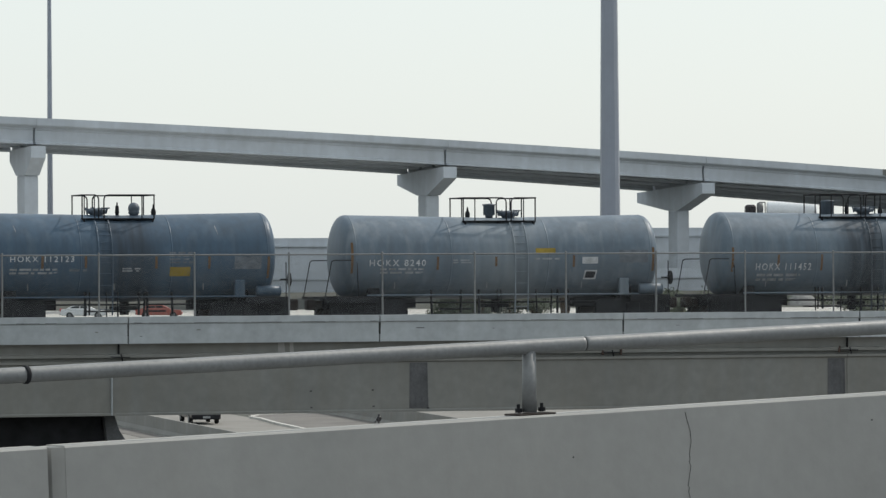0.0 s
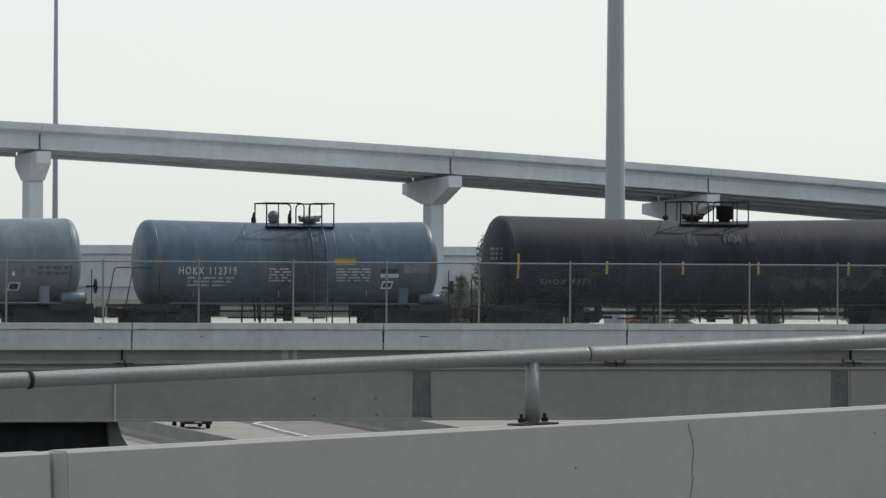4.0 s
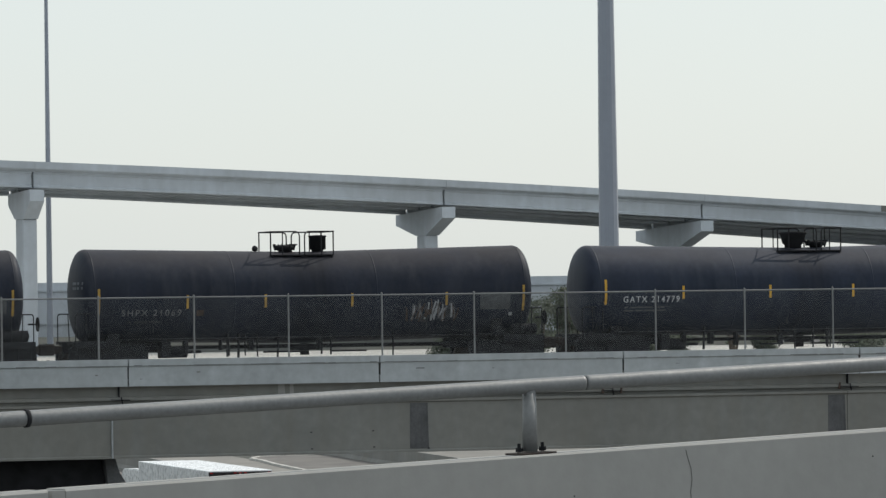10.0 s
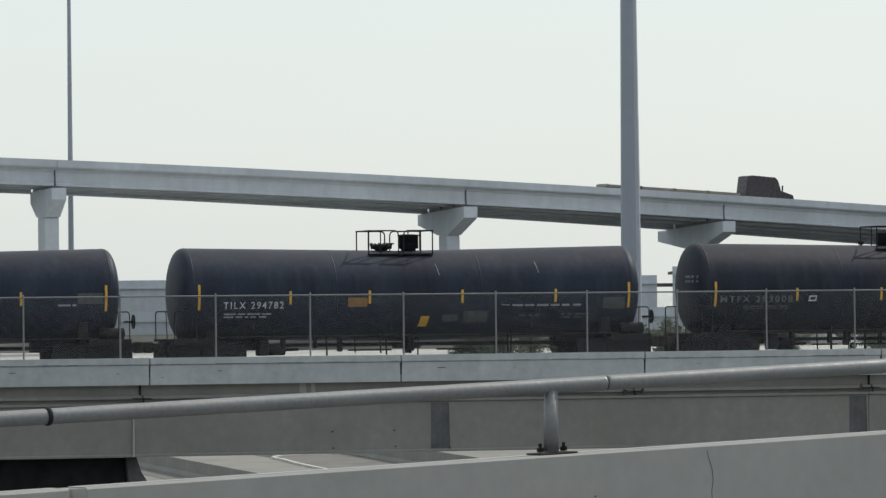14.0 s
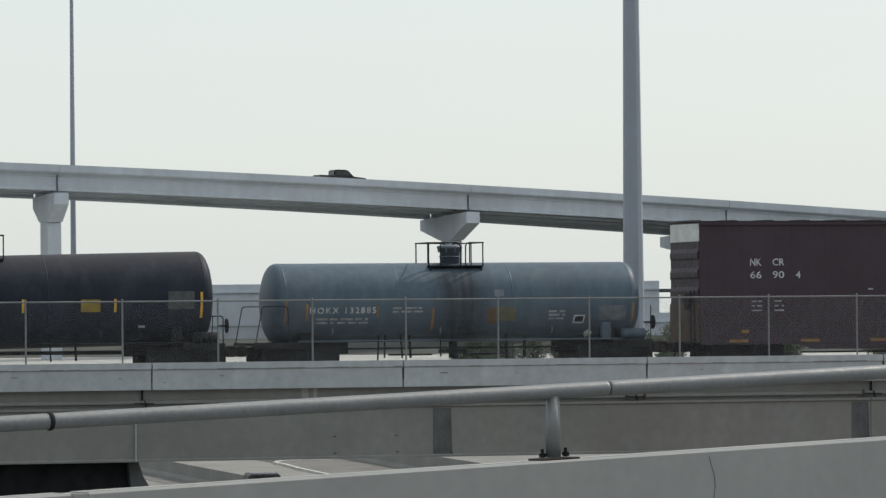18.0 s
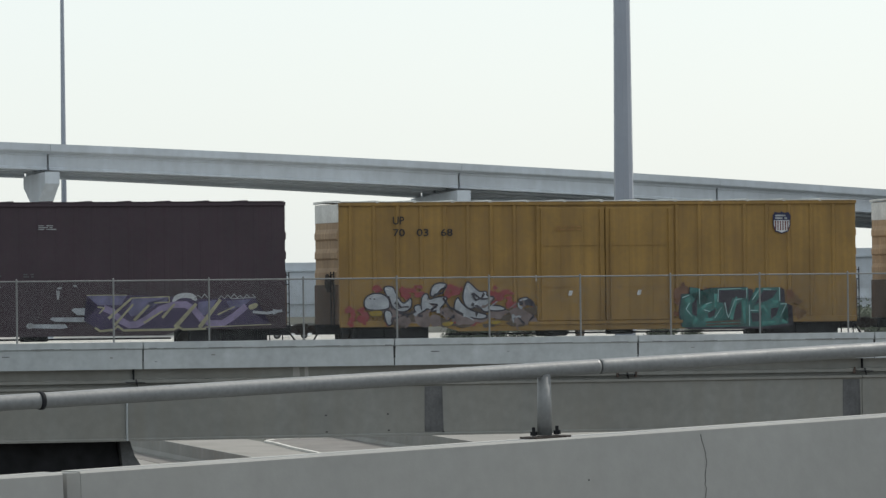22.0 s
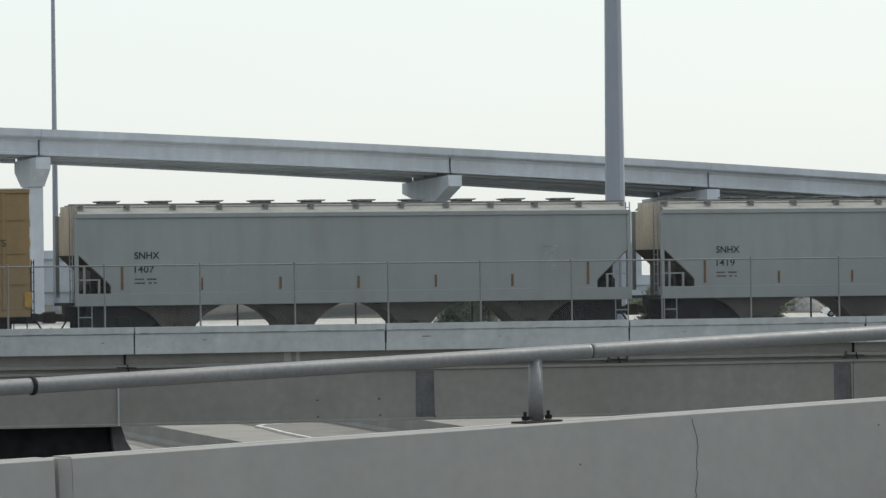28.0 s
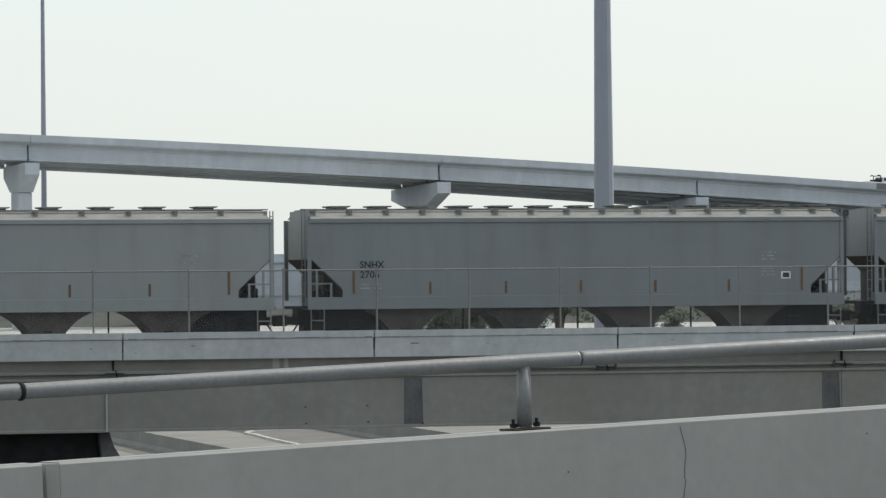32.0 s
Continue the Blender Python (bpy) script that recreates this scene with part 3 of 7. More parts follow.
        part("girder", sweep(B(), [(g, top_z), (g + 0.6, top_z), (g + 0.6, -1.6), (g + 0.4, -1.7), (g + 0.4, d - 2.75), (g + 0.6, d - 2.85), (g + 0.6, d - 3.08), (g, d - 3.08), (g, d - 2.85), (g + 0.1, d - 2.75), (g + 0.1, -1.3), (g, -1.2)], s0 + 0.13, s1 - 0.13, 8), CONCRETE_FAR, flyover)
for s in EDGES[1:-1]:
    p, h = flyover_axis(s)
    pier = thing("pier", "pale concrete hammerhead pier under the flyover", "pier", Matrix.Translation((p.x, p.y, 0)) @ Matrix.Rotation(h, 4, "Z"), "flyover piers", "structure")
    top = p.z - 3.1
    w = min(max(10.9 + 0.11 * s, 5.0), 15.0)
    mid = w * 0.42
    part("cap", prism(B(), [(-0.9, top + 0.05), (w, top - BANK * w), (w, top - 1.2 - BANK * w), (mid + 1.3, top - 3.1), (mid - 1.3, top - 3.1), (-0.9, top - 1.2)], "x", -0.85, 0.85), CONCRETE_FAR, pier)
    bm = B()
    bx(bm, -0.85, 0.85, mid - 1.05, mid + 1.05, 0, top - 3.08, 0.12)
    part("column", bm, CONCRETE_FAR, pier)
    bm = B()
    for a in (0.55, w * 0.4, w * 0.8):
        bx(bm, -0.3, 0.3, a - 0.2, a + 0.2, top - 0.05 - BANK * a, top + 0.05 - BANK * a)
    part("bearing_pads", bm, DARK_STEEL, pier)
part("patched_block", sweep(B(), [(-0.44, 0.01), (-0.2, 0.01), (-0.2, -0.7), (-0.44, -0.72)], 58, 62, 2), CONCRETE_OLD, flyover, "darker patched length of concrete rail")


# ---- tall masts ----
def mast(x, y, base, r0, r1, high, label):
    m = thing("high_mast_pole", label, "light pole", pose(x, y, base))
    bm = B()
    lathe(bm, [(0.0, r0 + 0.18), (0.06, r0 + 0.18)], 16, "z")
    part("base_flange", bm, POLE, m)
    bm = B()
    rod(bm, (0, 0, 0.05), (0, 0, high), r0, r1, 12)
    part("shaft", bm, POLE, m)
    bm = B()
    lathe(bm, [(high - 0.2, 0.9), (high, 1.0), (high + 0.15, 0.9)], 16, "z")
    part("lamp_ring", bm, GALV, m)
    return m


mast(6.62, 190.0, 0.0, 0.50, 0.17, 42, "tall tapered grey steel high mast pole behind the railway")
mast(-44.55, 545.0, 5.2, 0.38, 0.15, 54, "distant slim grey high mast pole behind the flyover")


# ---- railway bridge ----
bridge = thing("railway_bridge", "grey concrete railway bridge with parapet panels and deep girders", "bridge", BRIDGE, kind="structure")
V = -3.0
U0, U1 = -301.79, 334.61
bm = B()
prism(bm, [(0.0, 8.36), (0.0, 9.0), (-0.05, 9.04), (-0.05, 9.25), (0.26, 9.25), (0.26, 8.36)], "x", 0.025, 8.575)
panel_mesh = mesh_of("parapet_panel", bm, CONCRETE)
for i in range(-27, 47):
    o = new("parapet_panel", panel_mesh)
    o.parent = bridge
    o.matrix_basis = pose(-69.59 + i * 8.6, V, 0)
bm = B()
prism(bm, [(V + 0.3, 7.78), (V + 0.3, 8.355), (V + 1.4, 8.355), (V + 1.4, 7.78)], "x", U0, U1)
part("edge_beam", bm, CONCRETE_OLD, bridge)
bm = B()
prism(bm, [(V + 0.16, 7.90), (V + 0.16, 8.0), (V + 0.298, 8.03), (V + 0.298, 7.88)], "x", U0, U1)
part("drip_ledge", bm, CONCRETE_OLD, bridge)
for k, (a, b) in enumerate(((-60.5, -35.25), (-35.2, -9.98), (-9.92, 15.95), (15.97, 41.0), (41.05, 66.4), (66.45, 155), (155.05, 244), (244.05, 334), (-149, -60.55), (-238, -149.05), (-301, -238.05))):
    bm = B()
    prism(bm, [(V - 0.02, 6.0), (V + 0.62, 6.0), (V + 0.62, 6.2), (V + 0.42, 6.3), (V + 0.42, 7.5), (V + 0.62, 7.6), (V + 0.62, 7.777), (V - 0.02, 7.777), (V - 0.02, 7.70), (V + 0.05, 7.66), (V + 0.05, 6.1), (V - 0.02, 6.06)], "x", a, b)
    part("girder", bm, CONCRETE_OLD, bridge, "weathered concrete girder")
bm = B()
bx(bm, -9.975, -9.925, V - 0.04, V + 0.3, 6.01, 7.68, 0.01)
part("stiffener", bm, CONCRETE, bridge)
for u in (0.58, 15.57, -30.0, 30.5):
    bm = B()
    w = 0.33
    prism(bm, [(u - w, 6.12), (u + w, 6.12), (u + w * 0.9, 7.64), (u - w * 0.95, 7.64)], "y", V + 0.035, V + 0.05)
    part("water_stain", bm, STAIN_EDGE, bridge, "dark water stain running down the girder")
for u in (-9.66, 7.4, 16.05, -26.0):
    bm = B()
    bx(bm, u - 0.022, u + 0.022, V + 0.2, V + 0.3, 7.9, 8.355)
    bar(bm, (u - 0.3, V + 0.1, 7.93), (u + 0.35, V + 0.1, 7.91), 0.03, 0.03)
    bar(bm, (u + 0.1, V + 0.12, 7.78), (u + 0.05, V + 0.12, 8.02), 0.035, 0.035)
    part("drain_bracket", bm, DARK_STEEL, bridge, "rusty drain bracket at the deck joint")
for u, z in ((-3.17, 6.73), (-1.03, 6.74), (-3.15, 6.18), (-1.0, 6.2), (0.9, 6.12)):
    bm = B()
    bx(bm, u - 0.035, u + 0.035, V + 0.03, V + 0.06, z - 0.02, z + 0.02)
    part("anchor_hole", bm, CRACK, bridge)
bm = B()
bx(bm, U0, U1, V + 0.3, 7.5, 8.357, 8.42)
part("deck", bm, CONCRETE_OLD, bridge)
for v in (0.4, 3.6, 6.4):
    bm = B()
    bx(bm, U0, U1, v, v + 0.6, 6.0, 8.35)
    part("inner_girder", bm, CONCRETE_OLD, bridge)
bm = B()
prism(bm, [(-1.6, 8.425), (4.6, 8.425), (3.9, 8.56), (-0.9, 8.56)], "x", U0, U1)
part("ballast", bm, BALLAST, bridge)
for v in (0.78, 2.22):
    bm = B()
    prism(bm, [(v - 0.075, 8.565), (v + 0.075, 8.565), (v + 0.02, 8.60), (v + 0.035, 8.68), (v + 0.035, 8.72), (v - 0.035, 8.72), (v - 0.035, 8.68), (v - 0.02, 8.60)], "x", U0, U1)
    part("rail", bm, RAIL, bridge)
# grime along the parapet's ledge, under its drip edge and at the joints
rnd = random.Random(31)
for i in range(4, 13):
    u0 = -69.59 + i * 8.6
    bm = B()
    u = u0 + rnd.uniform(0.1, 0.8)
    while u < u0 + 8.3:
        w = min(rnd.uniform(0.15, 1.3), u0 + 8.5 - u)
        bx(bm, u, u + w, V - 0.0545, V - 0.03, 9.035, 9.035 + rnd.uniform(0.008, 0.02))
        u += w + rnd.uniform(0.05, 1.6)
    part("ledge_grime", bm, STAIN, bridge, "broken dark line of grime along the ledge")
    for k in range(2):
        bm = B()
        u, z, h = u0 + rnd.uniform(0.3, 8.2), rnd.uniform(8.4, 8.9), rnd.uniform(0.01, 0.035)
        bx(bm, u, u + rnd.uniform(0.04, 0.3), V - 0.0035, V + 0.01, z, z + h)
        part("chip", bm, STAIN if k % 2 else CONCRETE_OLD, bridge)
    bm = B()
    w = rnd.uniform(0.02, 0.035)
    prism(bm, [(u0 - w, 8.62), (u0 + w, 8.6), (u0 + w * 1.4, 9.0), (u0 - w * 1.2, 9.0)], "y", V - 0.004, V + 0.02)
    part("joint_seal", bm, CRACK, bridge, "torn black joint seal")
for u, w in ((-4.1, 0.12), (-3.75, 0.07)):
    bm = B()
    prism(bm, [(u - w, 8.03), (u + w, 8.03), (u + w * 0.8, 8.345), (u - w, 8.345)], "y", V + 0.296, V + 0.31)
    part("run_mark", bm, CONCRETE_NEAR, bridge, "pale lime run below the parapet")
for u in (7.1, 7.75, 15.7):
    bm = B()
    rod(bm, (u, V + 0.12, 7.84), (u + 0.04, V + 0.14, 8.06), 0.05, 0.03, 8)
    part("rusty_stub", bm, RUSTED, bridge, "rust brown steel stub")
# bent under the girders; the cap's dark steel colour stands in for deep shade
bent = thing("bridge_bent", "dark bridge bent with a blunt concrete end", "bridge bent", BRIDGE, kind="structure")
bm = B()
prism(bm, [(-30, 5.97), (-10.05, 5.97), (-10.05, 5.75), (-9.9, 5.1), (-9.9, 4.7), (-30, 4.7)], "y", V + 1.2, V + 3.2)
part("cap", bm, DARK_STEEL, bent, "steel cap beam, near black to stand for shade")
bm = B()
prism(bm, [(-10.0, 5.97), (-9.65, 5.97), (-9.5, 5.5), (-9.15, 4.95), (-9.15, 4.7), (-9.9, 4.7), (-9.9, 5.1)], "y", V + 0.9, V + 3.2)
part("cap_end", bm, CAP_GREY, bent)
for u in (-26, -18, -12):
    bm = B()
    rod(bm, (u, V + 2.2, 0), (u, V + 2.2, 4.72), 0.6, seg=20)
    part("column", bm, CONCRETE_OLD, bent)

for u in (66.4, 110, 155, 200, 244, 290, 330, -60.5, -105, -149, -194, -238, -280):
    b = thing("bridge_bent", "weathered concrete bridge bent", "bridge bent", BRIDGE @ Matrix.Translation((u, 0, 0)), kind="structure")
    bm = B()
    bx(bm, -0.8, 0.8, V + 0.8, 7.4, 4.7, 5.98, 0.05)
    part("cap", bm, CONCRETE_OLD, b)
    for v in (-0.6, 5.6):
        bm = B()
        rod(bm, (0, v, 0), (0, v, 4.72), 0.6, seg=20)
        part("column", bm, CONCRETE_OLD, b)

# fence on the bridge
fence = thing("chain_link_fence", "galvanised chain link fence with slim posts on the parapet", "fence", BRIDGE)
first = None
for i in range(-18, 21):
    u = -0.59 + 3.235 * i
    if first is None:
        bm = B()
        rod(bm, (0, 0, 9.0), (0, 0, 11.3), 0.032, seg=8)
        lathe(bm, [(11.3, 0.04), (11.34, 0.03), (11.36, 0.008)], 8, "z")
        first = part("post", bm, GALV, fence)
        first.matrix_basis = pose(u, V + 0.32, 0)
        bm = B()
        bm.faces.new([bm.verts.new(p) for p in ((0.03, 0, 9.2), (3.2, 0, 9.2), (3.2, 0, 11.27), (0.03, 0, 11.27))])
        mesh_panel = part("wire_mesh", bm, CHAIN, fence)
        mesh_panel.matrix_basis = pose(u, V + 0.30, 0)
        bm = B()
        rod(bm, (0, 0, 11.27), (3.235, 0, 11.27), 0.026, seg=8)
        top = part("top_rail", bm, GALV, fence)
        top.matrix_basis = pose(u, V + 0.32, 0)
    else:
        again(first, fence, pose(u, V + 0.32, 0))
        again(mesh_panel, fence, pose(u, V + 0.30, 0))
        again(top, fence, pose(u, V + 0.32, 0))


# ---- foreground barrier ----
RAMP = Matrix.Translation((0.775, 36.06, 9.615)) @ Matrix.Rotation(radians(31), 4, "Z") @ Matrix.Rotation(-math.atan(0.0345), 4, "Y")
ramp = thing("bridge_barrier", "smooth grey concrete bridge barrier with a steel pipe handrail", "barrier", RAMP, kind="structure")
JOINT = -4.14
for a, b in ((-22.0, JOINT - 0.035), (JOINT + 0.105, 13.9), (14.0, 32.0)):
    bm = B()
    prism(bm, [(0, -0.9), (0, -0.014), (0.014, 0.0), (0.30, 0.0), (0.314, -0.014), (0.314, -0.9)], "x", a, b)
    part("barrier_wall", bm, CONCRETE_NEAR, ramp)
bm = B()
prism(bm, [(JOINT - 0.022, 0.13), (JOINT + 0.02, 0.05), (JOINT + 0.103, 0.003), (JOINT + 0.103, 0.31), (JOINT - 0.022, 0.31)], "z", -0.9, -0.008)
part("chamfered_end", bm, CONCRETE_NEAR, ramp)
bm = B()
rnd = random.Random(5)
x, z = 1.245, -0.045
pts = [(x, z)]
while z > -0.85:
    z -= rnd.uniform(0.02, 0.06)
    x += rnd.uniform(-0.016, 0.018)
    pts.append((x, z))
for (xa, za), (xb, zb) in zip(pts, pts[1:]):
    w = 0.0027
    bm.faces.new([bm.verts.new(p) for p in ((xa - w, -0.002, za), (xb - w, -0.002, zb), (xb + w, -0.002, zb), (xa + w, -0.002, za))])
part("crack", bm, CRACK, ramp, "thin winding crack down the concrete")
bm = B()
for x, z in ((0.22, -0.33), (-2.6, -0.55), (3.0, -0.2)):
    bx(bm, x - 0.006, x + 0.006, -0.002, 0.01, z - 0.006, z + 0.006)
part("pock_mark", bm, CRACK, ramp)
handrail = thing("pipe_handrail", "weathered grey steel pipe handrail bolted to the barrier", "handrail", RAMP)
cuts = [-22.0, -4.24, 0.46, 9.0, 20.0, 32.0]
for a, b in zip(cuts, cuts[1:]):
    bm = B()
    lathe(bm, [(a + 0.004, 0.050), (a + 0.012, 0.057), (a + 0.03, 0.057), (b - 0.03, 0.057), (b - 0.012, 0.057), (b - 0.004, 0.050)], 20, "x", (0, 0.17, 0.512))
    part("pipe", bm, PIPE, handrail)
bm = B()
lathe(bm, [(-4.255, 0.060), (-4.25, 0.066), (-4.225, 0.066), (-4.22, 0.060)], 20, "x", (0, 0.17, 0.512))
part("sleeve", bm, DARK_STEEL, handrail, "dark sleeve joint")
for x in (-15.05, -10.05, -5.05, -0.02, 4.95, 9.95, 14.95):
    bm = B()
    rod(bm, (x - 0.03, 0.17, 0.02), (x - 0.013, 0.17, 0.48), 0.058, 0.05, 20)
    for f in bm.faces:
        f.smooth = len(f.verts) == 4
    post = part("post", bm, PIPE, handrail)
    bm = B()
    bx(bm, x - 0.185, x + 0.14, 0.06, 0.28, 0.0, 0.014, 0.003)
    part("base_plate", bm, RUST, post, "dark rusty base plate")
    for dx in (-0.125, 0.082):
        bm = B()
        rod(bm, (x + dx, 0.17, 0.02), (x + dx, 0.17, 0.085), 0.013, seg=6)
        rod(bm, (x + dx, 0.17, 0.022), (x + dx, 0.17, 0.052), 0.027, seg=6)
        part("bolt", bm, DARK_STEEL, post)
bm = B()
bx(bm, -24, 32, -44, 0.36, -1.3, -0.88)
o = solid("ramp_deck", bm, ASPHALT, "grey asphalt ramp deck in front of the barrier", "road", "structure")
o.matrix_world = RAMP


# ---- the train ----
RAIL_TOP = 8.72
CARS = []      # (thing, distance along the train of its middle)


def wheelset(parent, x):
    bm = B()
    for y in (-0.72, 0.72):
        lathe(bm, [(y - 0.065, 0.455), (y + 0.065, 0.455)], 20, "x")
    rod(bm, (-0.72, 0, 0), (0.72, 0, 0), 0.08)
    bmesh.ops.rotate(bm, verts=bm.verts, cent=(0, 0, 0), matrix=Matrix.Rotation(radians(90), 3, "Z"))
    bmesh.ops.translate(bm, verts=bm.verts, vec=(x, 0, 0.456))
    return part("wheelset", bm, RUST, parent)


def truck(car, x):
    """A two-axle truck with cast side frames."""
    bm = B()
    bx(bm, x - 0.25, x + 0.25, -1.15, 1.15, 0.5, 0.86, 0.03)
    body = part("truck_bolster", bm, DARK_STEEL, car)
    for y in (-1.02, 1.02):
        bm = B()
        prism(bm, [(x - 1.35, 0.42), (x - 1.35, 0.86), (x - 1.2, 0.98), (x + 1.2, 0.98), (x + 1.35, 0.86), (x + 1.35, 0.42), (x + 0.9, 0.40), (x + 0.5, 0.22), (x - 0.5, 0.22), (x - 0.9, 0.40)], "y", y - 0.1, y + 0.1)
        frame_part = part("side_frame", bm, DARK_STEEL, body)
        bm = B()
        for k in (-0.15, 0, 0.15):
            rod(bm, (x + k, y * 1.06, 0.36), (x + k, y * 1.06, 0.72), 0.055)
        part("springs", bm, RUST, body)
    for dx in (-0.89, 0.89):
        wheelset(body, x + dx)


def coupler(car, x, way):
    bm = B()
    bx(bm, min(x, x + way * 0.55), max(x, x + way * 0.55), -0.12, 0.12, 0.72, 0.98, 0.02)
    bx(bm, x + way * 0.5 - 0.16, x + way * 0.5 + 0.16, -0.2, 0.2, 0.66, 1.04, 0.05)
    part("coupler", bm, RUST, car)
    bm = B()
    pipe(bm, [(x, -0.35, 0.8), (x + way * 0.2, -0.38, 0.5), (x + way * 0.45, -0.35, 0.32), (x + way * 0.6, -0.3, 0.5)], 0.03)
    part("air_hose", bm, RUBBER, car)


def shell(zc, r):
    return lambda z: -math.sqrt(max(r * r - (z - zc) ** 2, 0.0004))


def tank_car(label, mid, length, r, zc, paint, deck, fittings, gap, strips=(), strip_mat=None, signs=(), blue=False, ladder=None, stencil=0, sag=0.0):
    """A tank car whose shell slopes down a little to its middle; length is that of the straight shell, fittings are (kind, place) on the top platform."""
    car = thing("tank_car", label, "tank car", group="railway cars of the train")
    steel = DARK_STEEL
    h = length / 2

    def drop(x):
        return sag * max(1 - abs(x) / h, 0)

    dome, full = 0.46, 2.5
    turns = [math.pi / 2 * k / 14 for k in range(15)]
    head = [(dome * max(math.cos(f), 0) ** (2 / full), max(r * math.sin(f) ** (2 / full), 0.01)) for f in turns]
    prof = [(-h - a, b) for a, b in head] + [(-h + 0.04, r), (-0.12, r), (0.12, r), (h - 0.04, r)] + [(h + a, b) for a, b in reversed(head)]
    bm = B()
    lathe(bm, prof, 64, "x", (0, 0, zc))
    for v in bm.verts:
        v.co.z -= drop(v.co.x)
    tank = part("tank", bm, paint, car)
    # weld seams and rings
    for x in (-h, -h * 0.36, h * 0.3, h):
        bm = B()
        lathe(bm, [(x - 0.025, r - 0.01), (x - 0.02, r + 0.003), (x + 0.02, r + 0.003), (x + 0.025, r - 0.01)], 64, "x", (0, 0, zc - drop(x)))
        part("weld_ring", bm, paint, tank)
    # sills, saddles, end platforms
    for way in (-1, 1):
        xe = way * (h + 0.15)
        bm = B()
        bx(bm, min(xe - way * 2.6, xe + way * 0.7), max(xe - way * 2.6, xe + way * 0.7), -0.25, 0.25, 0.72, 1.12, 0.02)
        part("draft_sill", bm, steel, car)
        bm = B()
        a, b = sorted((xe - way * 0.9, xe + way * (1.0 if blue and way < 0 else 0.55)))
        bx(bm, a, b, -1.45, 1.45, 1.02, 1.12)
        bx(bm, a, b, -1.47, -1.40, 0.92, 1.14)
        platform = part("end_platform", bm, steel, car)
        bm = B()
        s = way * (h - 0.75)
        prism(bm, [(-0.95, 1.0), (0.95, 1.0), (0.9, zc - r * 0.7), (-0.9, zc - r * 0.7)], "x", s - 0.2, s + 0.2)
        part("saddle", bm, steel, car)
        # end railings
        xr = xe + way * 0.5
        for y in (-1.38, 1.38):
            bm = B()
            if blue:
                if way < 0:
                    pipe(bm, [(xe - 0.95, y, 1.1), (xe - 0.72, y, 2.3), (xe - 0.64, y, 2.36), (xe + 0.1, y, 2.36), (xe + 0.18, y, 2.28), (xe + 0.24, y, 1.1)], 0.018, 6)
                else:
                    pipe(bm, [(xr, y, 1.1), (xr, y, 2.3)], 0.018, 6)
                part("end_railing", bm, steel, platform)
                continue
            pipe(bm, [(xr - way * 0.75, y, 1.1), (xr - way * 0.75, y, 1.95), (xr - way * 0.68, y, 2.05), (xr - way * 0.05, y, 2.05), (xr, y, 1.98), (xr, y, 1.1)], 0.021, 6)
            pipe(bm, [(xr - way * 0.4, y, 1.1), (xr - way * 0.36, y, 2.05)], 0.018, 6)
            part("end_railing", bm, steel, platform)
        bm = B()
        for z in (0.55, 0.85):
            pipe(bm, [(xr - way * 0.1, -1.42, z), (xr - way * 0.55, -1.42, z)], 0.018, 6)
        for x in (xr - way * 0.1, xr - way * 0.55):
            pipe(bm, [(x, -1.42, 0.5), (x, -1.42, 1.05)], 0.018, 6)
        part("step", bm, steel, car)
        coupler(car, xe + way * 0.6, way)
        truck(car, way * (h - 0.55))
    # running rail along the belly
    for y in (-1.3, 1.3):
        bm = B()
        pipe(bm, [(-h + 0.4, y, 1.16), (h - 0.4, y, 1.16)], 0.03, 6)
        part("side_rail", bm, paint if blue else steel, car)
    # bottom outlet, skids and pipework
    bm = B()
    rod(bm, (0.1, 0, 0.55), (0.1, 0, zc - r + 0.05), 0.16, seg=12)
    bx(bm, -0.35, 0.5, -0.3, 0.3, 0.72, 0.85, 0.02)
    part("outlet_valve", bm, steel, car)
    bm = B()
    pipe(bm, [(-h + 1.5, -0.5, 0.9), (h - 1.5, -0.5, 0.9)], 0.03, 6)
    rods = random.Random(int(mid * 10))
    for k in range(9):
        x = rods.uniform(-h * 0.5, h * 0.5)
        pipe(bm, [(x, -0.9, rods.uniform(0.45, 0.6)), (x + rods.uniform(-0.05, 0.05), -0.9, zc - r + 0.25)], rods.uniform(0.02, 0.045), 6)
    for k in range(3):
        x = rods.uniform(-h * 0.5, h * 0.2)
        pipe(bm, [(x, -0.9, 0.68), (x + rods.uniform(0.6, 1.6), -0.9, 0.68)], 0.03, 6)
    part("underslung_piping", bm, steel, car)
    # brake rigging between the trucks
    if not blue:
        bm = B()
        lathe(bm, [(-h + 2.55, 0.05), (-h + 2.6, 0.2), (-h + 3.35, 0.2), (-h + 3.4, 0.06), (-h + 3.85, 0.05)], 14, "x", (0, -0.6, 0.72))
        bx(bm, -h + 2.4, -h + 2.75, -0.85, -0.35, 0.52, 1.1, 0.03)
        part("brake_cylinder", bm, steel, car)
        bm = B()
        bar(bm, (-h + 2.3, -0.3, 0.86), (h - 2.3, -0.3, 0.84), 0.05, 0.1)
        for k in range(4):
            x = -h + 3.2 + k * rods.uniform(0.9, 1.6)
            bx(bm, x, x + rods.uniform(0.06, 0.16), -0.9, -0.6, rods.uniform(0.62, 0.8), 1.12, 0.015)
        part("brake_lever", bm, steel, car)
    # air reservoir and brake gear at the rear end
    bm = B()
    lathe(bm, [(h - 0.35, 0.05), (h - 0.3, 0.19), (h + 0.5, 0.19), (h + 0.55, 0.05)], 16, "x", (0, -1.1, 1.33))
    part("air_reservoir", bm, paint if blue else steel, car)
    bm = B()
